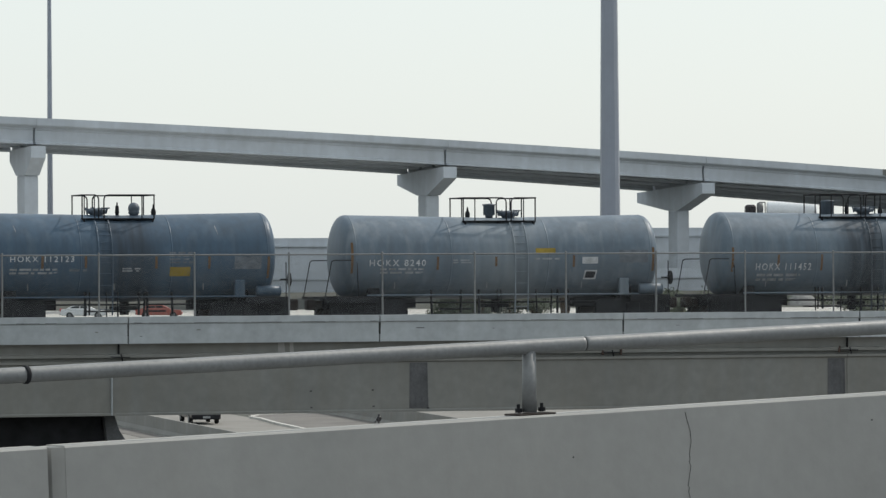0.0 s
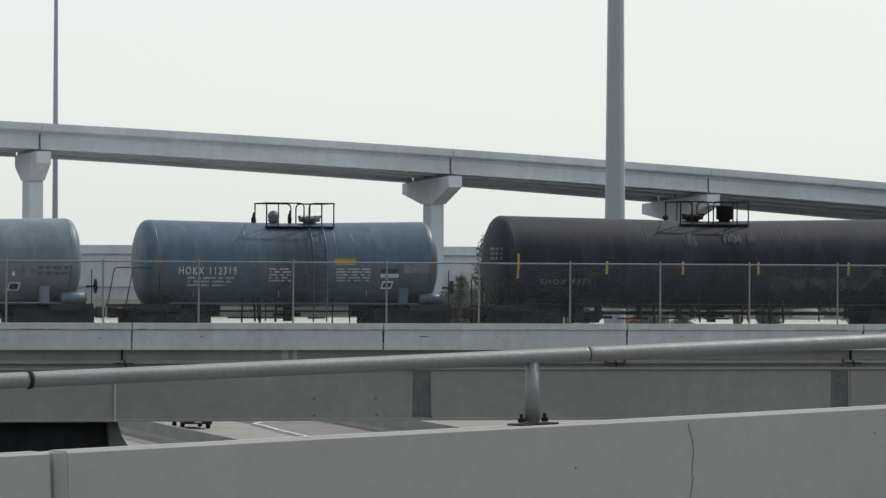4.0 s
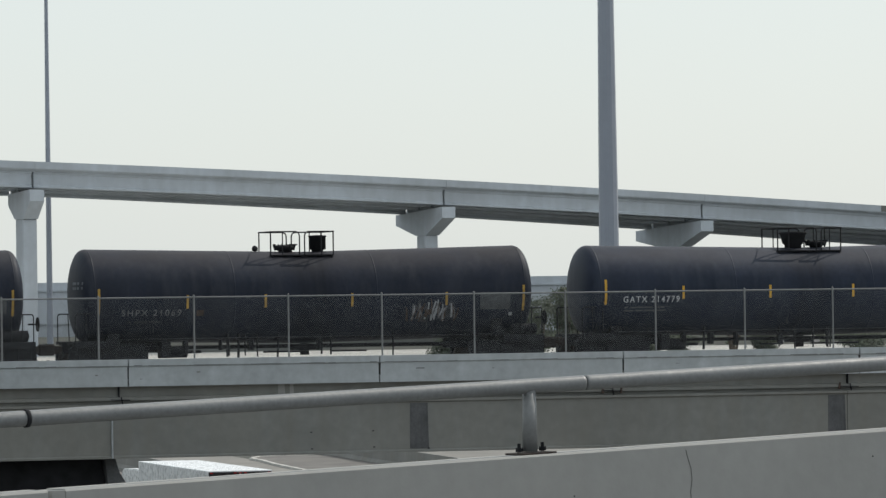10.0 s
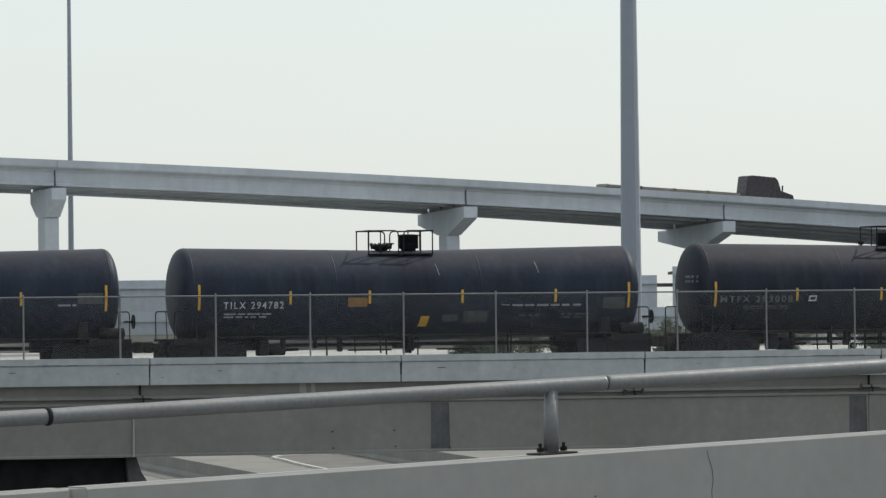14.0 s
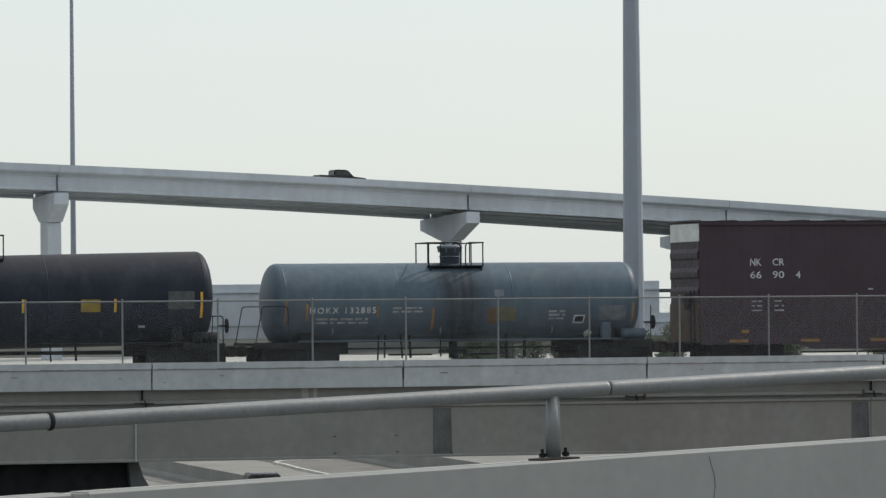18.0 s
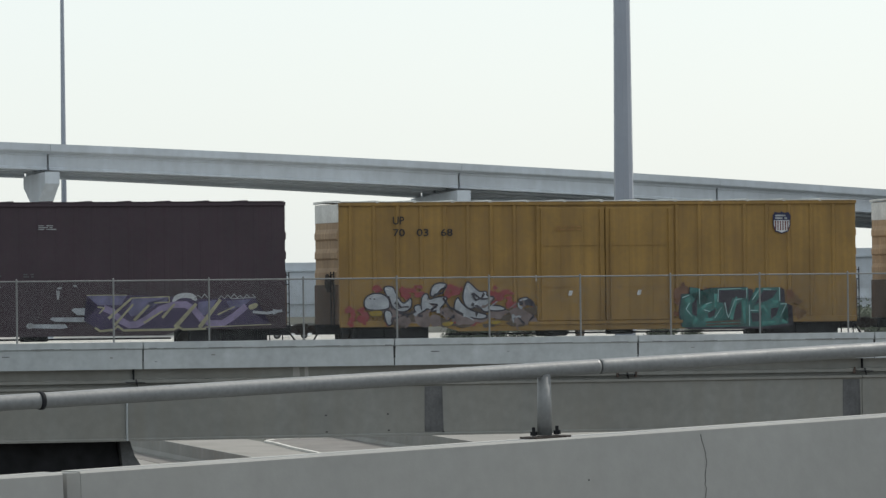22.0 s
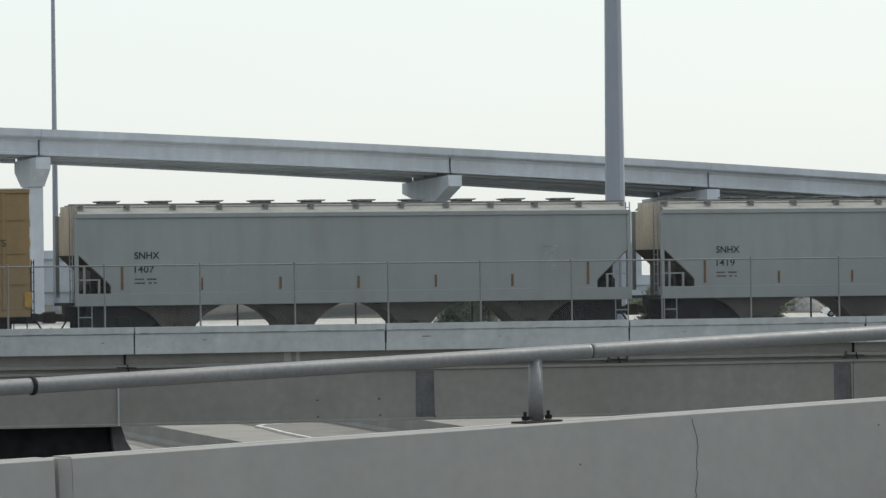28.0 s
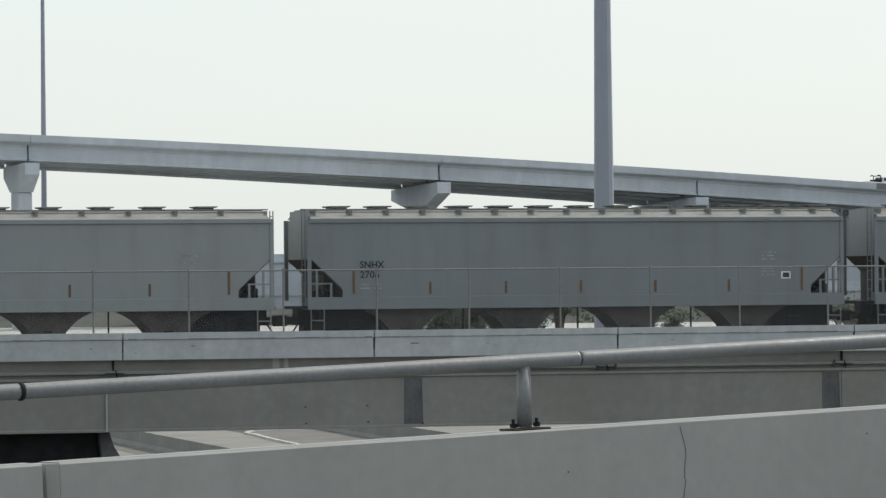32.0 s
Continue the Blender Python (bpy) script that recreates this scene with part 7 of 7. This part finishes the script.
def semi(label, paint, trailer="flatbed", box_paint=None, door_paint=None, rear=-21.5, tall=4.05):
    """A tractor with a sleeper cab and a long trailer, nose at x = 0."""
    v = thing("semi_truck", label, "truck")
    body = car_body(v, [(0, 0.55), (0, 1.35), (-0.15, 1.7), (-1.6, 2.05), (-1.9, 2.05), (-1.9, 0.6)], 0.95, paint, "hood")
    low = min(1.0, tall / 3.7)
    cab = car_body(v, [(x, z if z < 2.1 else 2.05 + (z - 2.05) * low * low) for x, z in ((-1.85, 0.9), (-1.9, 2.05), (-2.15, 2.75), (-2.4, 3.35), (-2.75, 3.62), (-5.9, 3.68), (-6.5, 3.55), (-6.7, 1.0))], 1.2, paint, "sleeper_cab", 0.06)
    glass(cab, [(-2.1, 2.1), (-2.35, 2.8), (-3.05, 2.85), (-3.05, 2.1)], 1.21)
    bm = B()
    prism(bm, [(-1.91, 2.1), (-2.13, 2.76), (-2.09, 2.78), (-1.87, 2.12)], "y", -0.95, 0.95)
    part("windscreen", bm, GLASS_DARK, cab)
    bm = B()
    for y in (-1.12, 1.12):
        bar(bm, (-1.9, y * 1.25, 2.0), (-1.9, y * 1.25, 2.7), 0.1, 0.2)
    part("mirror", bm, DARK_STEEL, cab)
    bm = B()
    bx(bm, -8.0, -0.6, -0.45, 0.45, 0.75, 1.05)
    part("chassis", bm, DARK_STEEL, v)
    bm = B()
    bx(bm, rear, -7.3, -1.28, 1.28, 1.22, 1.5, 0.02)
    deck = part("trailer_deck", bm, WOOD if trailer == "flatbed" else DARK_STEEL, v)
    if trailer == "flatbed":
        for x in (-7.4, -11.8, -16.3, -20.8, -25.2):
            bm = B()
            bx(bm, x - 0.05, x + 0.05, -1.3, 1.3, 1.2, 1.55)
            part("deck_rib", bm, DARK_STEEL, deck)
    else:
        bm = B()
        bx(bm, rear, -7.1, -1.29, 1.29, 1.2, tall, 0.02)
        box = part("trailer_box", bm, box_paint or CAR_WHITE, v)
        for k in range(int((-7 - rear) / 1.2)):
            bm = B()
            x = rear + 0.5 + k * 1.2
            bx(bm, x - 0.03, x + 0.03, -1.315, 1.315, 1.25, tall - 0.05)
            part("box_rib", bm, box_paint or CAR_WHITE, box)
        for y in (-0.64, 0.64):
            bm = B()
            bx(bm, rear - 0.04, rear + 0.01, y - 0.61, y + 0.61, 1.25, tall - 0.05, 0.01)
            d = part("rear_door", bm, door_paint or CAR_DARK, box)
            bm = B()
            rod(bm, (rear - 0.07, y + 0.3, 1.3), (rear - 0.07, y + 0.3, tall - 0.2), 0.025, seg=6)
            part("door_bar", bm, GALV, d)
        bm = B()
        for y in (-1.15, -0.2, 0.0, 0.2, 1.15):
            bx(bm, rear - 0.06, rear, y - 0.05, y + 0.05, tall - 0.11, tall - 0.07)
        part("marker_lamps", bm, LAMP_RED, box)
    bm = B()
    bx(bm, rear, rear + 0.12, -1.15, 1.15, 0.5, 0.66, 0.01)
    for y in (-0.6, 0.6):
        bx(bm, rear, rear + 0.1, y - 0.06, y + 0.06, 0.62, 1.3)
    bx(bm, rear + 0.3, rear + 3.2, -0.5, 0.5, 0.7, 1.25)
    part("underride_guard", bm, DARK_STEEL, v)
    for x in (-0.95, -6.7, -7.9, rear + 2.3, rear + 1.0):
        for y in (-1.0, 1.0):
            wheel(v, x, y, 0.5, 0.3)
    return v


WOOD = mat("weathered deck timber", (0.22, 0.2, 0.17), 0.9, vary=0.25, size=1.5)


def on_flyover(s, lane=3.0):
    p, h = flyover_axis(s)
    q, _ = flyover_axis(s + 1)
    tilt = math.atan((q.z - p.z))
    at = p + Vector((-math.sin(h), math.cos(h), 0)) * lane + Vector((0, 0, -0.87 - BANK * lane))
    return Matrix.Translation(at) @ Matrix.Rotation(h, 4, "Z") @ Matrix.Rotation(-tilt, 4, "Y")


TRAFFIC = []    # (vehicle, rows of time and pose)
SECONDS = range(33)
flat = semi("dark maroon semi truck pulling an empty flatbed trailer", CAR_MAROON, rear=-25.4)
TRAFFIC.append((flat, [(t, on_flyover(max(min(-7.7 + 26.0 * (t - 12), 164), -300))) for t in SECONDS]))
dark_pickup = light_car("pickup_truck", "dark pickup truck on the flyover", "pickup truck", CAR_DARK, "pickup")
TRAFFIC.append((dark_pickup, [(t, on_flyover(max(min(-13.0 + 26.6 * (t - 18), 138), -322), 0.9)) for t in SECONDS]))
work_pickup = light_car("pickup_truck", "white pickup truck with a dark rear rack", "pickup truck", CAR_WHITE, "pickup")
bm = B()
for y in (-0.8, 0.8):
    pipe(bm, [(-4.15, y, 1.2), (-4.15, y, 1.95), (-4.45, y, 2.05), (-4.6, y, 1.9)], 0.06, 8)
pipe(bm, [(-4.15, -0.8, 1.95), (-4.15, 0.8, 1.95)], 0.05, 8)
bx(bm, -4.6, -4.05, -0.9, 0.9, 1.2, 1.5, 0.03)
part("headache_rack", bm, DARK_STEEL, work_pickup)
TRAFFIC.append((work_pickup, [(t, on_flyover(max(1.4 + 31.0 * (t - 30), -332), 1.6)) for t in SECONDS]))
tail_car = light_car("sedan", "grey sedan on the flyover", "car", CAR_GREY, "sedan")
TRAFFIC.append((tail_car, [(t, on_flyover(max(min(66 + 26.0 * (t - 15.5), 150), -310), 5.5)) for t in SECONDS]))


QUEUE = [0]


def rolling(vehicle, t0, x0, y0, speed=31.0, drift=-0.33, room=10, swing=0.0):
    """Drives away on the lower highway; its nose is at x0, y0 at t0."""
    way = Vector((drift, math.sqrt(1 - drift * drift)))
    turn = Matrix.Rotation(math.atan2(way.y, way.x) + swing, 4, "Z")
    rows = []
    first, last = (190 - QUEUE[0] * 0.9 - y0) / way.y, (447 - QUEUE[0] * 0.75 - y0) / way.y
    QUEUE[0] += room
    for t in SECONDS:
        s = max(min(speed * (t - t0), last), first)
        rows.append((t, Matrix.Translation((x0 + way.x * s, y0 + way.y * s, LOW + 0.01)) @ turn))
    TRAFFIC.append((vehicle, rows))


rolling(light_car("sport_utility_vehicle", "dark sport utility vehicle with red tail lamps", "car", CAR_DARK, "suv"), 5.0, -15.2, 276.4, 29.0, -0.3)
rolling(semi("white box trailer truck with red marker lamps", CAR_WHITE, "box"), 10.0, -13.4, 209.2, 31.0, -0.25, 26)
rolling(semi("grey box trailer truck with a dark rear", CAR_GREY, "box", CAR_GREY), 15.5, -15.3, 220.5, 31.0, -0.30, 26)
rolling(light_car("pickup_truck", "dark pickup truck on the lower highway", "pickup truck", CAR_DARK, "pickup"), 19.0, -19.9, 290.5, 31.0, -0.26)
rolling(semi("semi truck with a dull red box trailer and white rear doors", CAR_DARK, "box", CAR_RED, CAR_WHITE, -18.5, 4.0), 20.0, -11.8, 232.8, 32.0, -0.276, 24)
rolling(light_car("pickup_truck", "white pickup truck on the lower highway", "pickup truck", CAR_WHITE, "pickup"), 25.0, -16.3, 279.0, 30.0, -0.28, swing=0.1)


def delivery_van(label):
    v = thing("van", label, "van")
    body = car_body(v, [(0, 0.35), (0, 0.95), (-0.85, 1.15), (-1.55, 2.02), (-1.9, 2.1), (-6.1, 2.12), (-6.15, 0.35)], 0.98, CAR_WHITE, "body", 0.06)
    glass(body, [(-1.0, 1.2), (-1.6, 1.9), (-2.2, 1.9), (-2.2, 1.2)], 0.985)
    glass(body, [(-2.6, 1.0), (-2.6, 1.5), (-4.3, 1.5), (-4.3, 1.0)], 0.985)
    for y in (-1.0, 0.97):
        bm = B()
        bx(bm, -4.7, -2.3, y, y + 0.03, 1.62, 1.98)
        part("roof_stripe", bm, CAR_RED, body, "red stripe under the roof")
        bm = B()
        bx(bm, -6.16, -5.95, y, y + 0.03, 0.95, 1.25)
        part("tail_lamp", bm, AMBER, body)
    for x in (-0.95, -4.9):
        for y in (-0.85, 0.85):
            wheel(v, x, y, 0.36, 0.24)
    return v


slow = light_car("pickup_truck", "dark pickup truck waiting on the highway shoulder", "pickup truck", CAR_DARK, "pickup")
bm = B()
bx(bm, -5.95, -5.62, -0.95, 0.95, 0.32, 0.62, 0.03)
part("bumper", bm, DARK_STEEL, slow)
bm = B()
bx(bm, -5.98, -5.94, -0.25, 0.25, 0.4, 0.55)
part("number_plate", bm, FADED, slow)
TRAFFIC.append((slow, [(t, Matrix.Translation((-17.9 - 0.2 * k, 331.0 + 0.96 * k, LOW + 0.02)) @ Matrix.Rotation(radians(102), 4, "Z")) for t, k in ((0, -4), (2, 0), (6, 3), (9, 40), (12, 105), (32, 106))]))


def on_far_road(x, y, z, back=False):
    return Matrix.Translation((x, y, z)) @ Matrix.Rotation(math.pi if back else 0, 4, "Z")


suv9 = light_car("sport_utility_vehicle", "grey sport utility vehicle on the far highway", "car", CAR_GREY, "suv")
TRAFFIC.append((suv9, [(t, on_far_road(-18.2 + 25 * (t - 9), 624.5, 14.0 if t < 11 else 15.56)) for t in (0, 4, 8, 9, 10, 11, 12, 16, 24, 32)]))
tanker = thing("tank_truck", "white tank truck with dark pump gear on the far highway", "truck")
cab = car_body(tanker, [(0, 0.5), (0, 1.4), (-0.2, 1.6), (-0.7, 2.7), (-2.2, 2.8), (-2.3, 0.5)], 1.15, CAR_WHITE, "cab", 0.06)
glass(cab, [(-0.6, 1.6), (-0.95, 2.5), (-1.7, 2.5), (-1.7, 1.6)], 1.16)
bm = B()
lathe(bm, [(-9.2, 0.4), (-9.1, 1.1), (-8.9, 1.25), (-2.9, 1.25), (-2.7, 1.1), (-2.6, 0.4)], 28, "x", (0, 0, 2.75))
part("tank", bm, CAR_WHITE, tanker)
bm = B()
bx(bm, -11.6, -2.4, -0.5, 0.5, 0.8, 1.2)
bx(bm, -12.0, -9.3, -1.2, 1.2, 1.1, 1.3)
part("chassis", bm, DARK_STEEL, tanker)
bm = B()
bx(bm, -12.0, -10.6, -1.1, 1.1, 1.3, 3.6, 0.25)
part("rear_locker", bm, CAR_DARK, tanker)
bm = B()
lathe(bm, [(-10.45, 0.3), (-10.4, 0.75), (-9.7, 0.75), (-9.6, 0.3)], 20, "x", (0, 0, 3.1))
pipe(bm, [(-10.2, -0.7, 1.3), (-10.2, -0.7, 3.9), (-9.4, -0.7, 3.9), (-9.4, -0.7, 1.3)], 0.07, 8)
part("hose_reel", bm, GALV, tanker)
for x in (-1.2, -9.6, -10.9):
    for y in (-1.0, 1.0):
        wheel(tanker, x, y, 0.5, 0.3)
TRAFFIC.append((tanker, [(t, on_far_road(min(51.5 + 19.5 * t, 585), 628, 15.56)) for t in (0, 8, 16, 24, 27, 32)]))
for k, (label, t0, x0, speed, paint, shape, y) in enumerate((
        ("white pickup truck on the frontage road", 31.0, -34.6, 9.0, CAR_WHITE, "pickup", 513),
        ("white sedan on the frontage road", 22.0, -15.5, 10.0, CAR_WHITE, "sedan", 512.5),
        ("red sedan on the frontage road", 1.0, -14.5, 12.5, CAR_RED, "sedan", 497),
        ("white sedan in traffic on the frontage road", 1.0, -22.3, 12.5, CAR_WHITE, "sedan", 497),
        ("pale grey sedan in traffic on the frontage road", 8.0, -8.5, 9.0, CAR_WHITE, "sedan", 516))):
    c = light_car({"pickup": "pickup_truck", "sedan": "sedan"}[shape], label, "pickup truck" if shape == "pickup" else "car", paint, shape)
    TRAFFIC.append((c, [(t, on_far_road(x0 + speed * (t - t0), y, 5.61 + (y - 478) / 60)) for t in (0, 8, 16, 24, 32)]))
van = delivery_van("white delivery van with a red stripe under its roof")
TRAFFIC.append((van, [(t, on_far_road(-19.5 + 10.5 * (t - 29), 507, 6.1)) for t in (0, 8, 16, 24, 32)]))


# ---- trees ----
def tree(x, y, z, high, spread, seed, leaf=None, label="pale hazy green roadside tree with an uneven crown", bare=0.0):
    rnd = random.Random(seed)
    t = thing("tree", label, "tree", pose(x, y, z), "roadside trees")
    bm = B()
    trunk_top = high * 0.52
    lean = rnd.uniform(-0.3, 0.3)
    rod(bm, (0, 0, 0), (lean, 0, trunk_top), high * 0.028, high * 0.018, 8)
    tips = []
    for k in range(9):
        f = 2 * math.pi * k / 9 + rnd.uniform(-0.3, 0.3)
        r = spread * rnd.uniform(0.35, 0.75)
        tip = Vector((lean + r * math.cos(f), r * math.sin(f), high * rnd.uniform(0.66, 0.95)))
        start = Vector((lean, 0, trunk_top * rnd.uniform(0.7, 1.0)))
        rod(bm, start, tip, high * 0.012, high * 0.004, 6)
        tips.append(tip)
        for j in range(2):
            tw = tip.lerp(start, rnd.uniform(0.1, 0.5))
            end = tw + Vector((rnd.uniform(-1, 1), rnd.uniform(-1, 1), rnd.uniform(0.2, 1))) * spread * 0.35
            rod(bm, tw, end, high * 0.005, high * 0.002, 5)
            tips.append(end)
    tips.append(Vector((lean, 0, high * 0.93)))
    part("trunk", bm, BARK, t)
    bm = B()
    for tip in tips:
        for k in range(int(230 * (1 - bare))):
            d = Vector((rnd.gauss(0, 1), rnd.gauss(0, 1), rnd.gauss(0, 0.75))) * spread * 0.19
            c = tip + d
            a = rnd.uniform(0.07, 0.15)
            u = Vector((rnd.uniform(-1, 1), rnd.uniform(-1, 1), rnd.uniform(-1, 1))).normalized()
            w = u.orthogonal().normalized()
            bm.faces.new([bm.verts.new(c + u * a), bm.verts.new(c + w * a * 0.5), bm.verts.new(c - u * a), bm.verts.new(c - w * a * 0.5)])
    part("crown", bm, leaf or LEAF, t)
    return t


def conifer(x, y, high, spread, seed):
    """A narrow evergreen: tiers of drooping boughs round a straight trunk, ragged at the edge."""
    rnd = random.Random(seed)
    t = thing("tree", "dark green narrow conifer with ragged boughs", "tree", pose(x, y, 0), "roadside trees")
    trunk = B()
    rod(trunk, (0, 0, 0), (0, 0, high), high * 0.02, 0.03, 8)
    leaves = B()
    z = high * 0.22
    while z < high - 0.2:
        reach = spread * (1 - (z - high * 0.22) / (high * 0.8)) ** 0.8 + 0.12
        for k in range(8):
            f = 2 * math.pi * rnd.random()
            far = reach * rnd.choice((0.6, 0.85, 1.0, 1.25)) * rnd.uniform(0.85, 1.1)
            tip = Vector((far * math.cos(f), far * math.sin(f), z + far * rnd.uniform(0.05, 0.6)))
            base = Vector((0, 0, z))
            rod(trunk, base, tip, 0.035, 0.012, 4)
            for j in range(int(14 + 26 * far)):
                c = base.lerp(tip, rnd.uniform(0.15, 1.08)) + Vector((rnd.gauss(0, 0.13), rnd.gauss(0, 0.13), rnd.gauss(-0.03, 0.12)))
                u = Vector((math.cos(f) + rnd.gauss(0, 0.5), math.sin(f) + rnd.gauss(0, 0.5), rnd.gauss(0.1, 0.4))).normalized()
                w = u.orthogonal().normalized()
                a = rnd.uniform(0.07, 0.14)
                leaves.faces.new([leaves.verts.new(c + u * a), leaves.verts.new(c + w * a * 0.45), leaves.verts.new(c - u * a), leaves.verts.new(c - w * a * 0.45)])
        z += rnd.uniform(0.26, 0.5)
    part("trunk", trunk, BARK, t)
    part("crown", leaves, NEEDLE, t)


conifer(3.3, 400, 14.6, 2.3, 41)
conifer(5.6, 404, 12.2, 1.8, 42)
conifer(1.2, 412, 11.4, 1.6, 43)

for x, y, z, high, spread, seed, kind in (
        (1.6, 415, 0.0, 11.0, 2.2, 1, 0), (7.6, 408, 0.0, 12.0, 2.0, 2, 0), (10.6, 415, 0.0, 13.2, 1.5, 4, 0),
        (17.6, 420, 0.0, 10.2, 1.5, 6, 0), (20.6, 412, 0.0, 8.6, 1.3, 7, 0), (24.5, 404, 0.0, 14.2, 1.2, 8, 1),
        (27.3, 410, 0.0, 10.0, 1.5, 9, 0), (36.4, 415, 0.0, 9.4, 2.2, 11, 0), (0.5, 415, 0.0, 9.0, 2.2, 12, 0)):
    tree(x, y, z, high, spread, seed, LEAF_DRY if kind else LEAF, "reddish brown half bare roadside tree" if kind else "pale hazy green roadside tree with an uneven crown", 0.45 if kind else 0.0)

rnd = random.Random(77)
bm = B()
for k in range(260):
    x, y = rnd.uniform(12, 80), rnd.uniform(533, 552)
    z = 6.45 + (y - 532) * 0.088
    s = rnd.uniform(0.4, 1.3)
    for j in range(34):
        c = Vector((x + rnd.gauss(0, s * 0.5), y + rnd.gauss(0, s * 0.5), z + abs(rnd.gauss(0, s * 0.5))))
        u = Vector((rnd.uniform(-1, 1), rnd.uniform(-1, 1), rnd.uniform(-1, 1))).normalized()
        w = u.orthogonal().normalized()
        a = 0.24
        bm.faces.new([bm.verts.new(c + u * a), bm.verts.new(c + w * a * 0.5), bm.verts.new(c - u * a), bm.verts.new(c - w * a * 0.5)])
solid("shrubs", bm, LEAF, "scattered green shrubs on the highway embankment", "shrubs", "stuff")

# a pale heap of gravel at the foot of the embankment
rnd = random.Random(9)
bm = B()
rings = [[bm.verts.new((q * 2.5 * math.cos(f) * rnd.uniform(0.92, 1.08), q * 2.0 * math.sin(f), 1.6 * (1 - q ** 1.5) * rnd.uniform(0.94, 1.06))) for f in [2 * math.pi * k / 28 for k in range(28)]] for q in (1.0, 0.85, 0.7, 0.55, 0.4, 0.25, 0.1)]
for low_ring, high_ring in zip(rings, rings[1:]):
    for k in range(28):
        bm.faces.new([low_ring[k], low_ring[(k + 1) % 28], high_ring[(k + 1) % 28], high_ring[k]])
bm.faces.new(rings[-1])
heap = thing("gravel_heap", "pale grey gravel heap on the embankment", "gravel heap", pose(40.0, 536, 6.55))
part("heap", bm, GRAVEL, heap)


# ---- a small bird on the barrier ----
bird = thing("bird", "small dark bird perched on the concrete barrier", "bird")
bm = B()
lathe(bm, [(0.02, 0.004), (0.028, 0.022), (0.05, 0.032), (0.075, 0.026), (0.09, 0.014)], 12, "z")
part("body", bm, CAR_DARK, bird)
bm = B()
bmesh.ops.create_uvsphere(bm, u_segments=10, v_segments=8, radius=0.015, matrix=Matrix.Translation((0.004, 0, 0.098)))
part("head", bm, CAR_DARK, bird)
bm = B()
rod(bm, (0.016, 0, 0.098), (0.03, 0, 0.096), 0.004, 0.001, 6)
part("beak", bm, DARK_STEEL, bird)
for y in (-0.028, 0.028):
    bm = B()
    prism(bm, [(0.015, 0.08), (0.02, 0.05), (-0.03, 0.02), (-0.02, 0.06)], "y", y - 0.004, y + 0.004)
    part("wing", bm, CAR_DARK, bird)
for y in (-0.01, 0.01):
    bm = B()
    rod(bm, (0, y, 0.0), (0, y, 0.03), 0.0025, seg=6)
    part("leg", bm, DARK_STEEL, bird)
bm = B()
prism(bm, [(-0.02, 0.04), (-0.06, 0.012), (-0.062, 0.018), (-0.025, 0.055)], "y", -0.012, 0.012)
part("tail", bm, CAR_DARK, bird)
for piece in bird.children:
    piece.data.transform(Matrix.Scale(0.64, 4))
PERCH = RAMP @ Matrix.Translation((-1.305, 0.27, 0.0))
TRAFFIC.append((bird, [(0, PERCH), (0.6, PERCH), (1.8, RAMP @ Matrix.Translation((-1.27, 0.27, 0.0))), (2.5, RAMP @ Matrix.Translation((-1.27, 0.27, 0.0))), (3.2, RAMP @ Matrix.Translation((1.5, 3.0, -1.2))), (4.4, Matrix.Translation((6.0, 70.0, 0.0))), (32, Matrix.Translation((6.0, 70.0, 0.0)))]))


def train_shift(t):
    """How far the train has rolled at t seconds."""
    marks = [(0, 0.0), (4, 33.4), (8, 66.96), (12, 100.58), (16, 134.14), (20, 167.53), (24, 200.78), (28, 233.93), (32, 267.03)]
    for (a, p), (b, q) in zip(marks, marks[1:]):
        if t <= b:
            return p + (q - p) * (t - a) / (b - a)
    return marks[-1][1]


def motions():
    """All that moves."""
    for car, mid in CARS:
        walk(car, [(t, BRIDGE @ Matrix.Translation((mid - train_shift(t), MID, RAIL_TOP))) for t in range(0, 33, 4)])
    for vehicle, rows in TRAFFIC:
        walk(vehicle, rows)


motions()
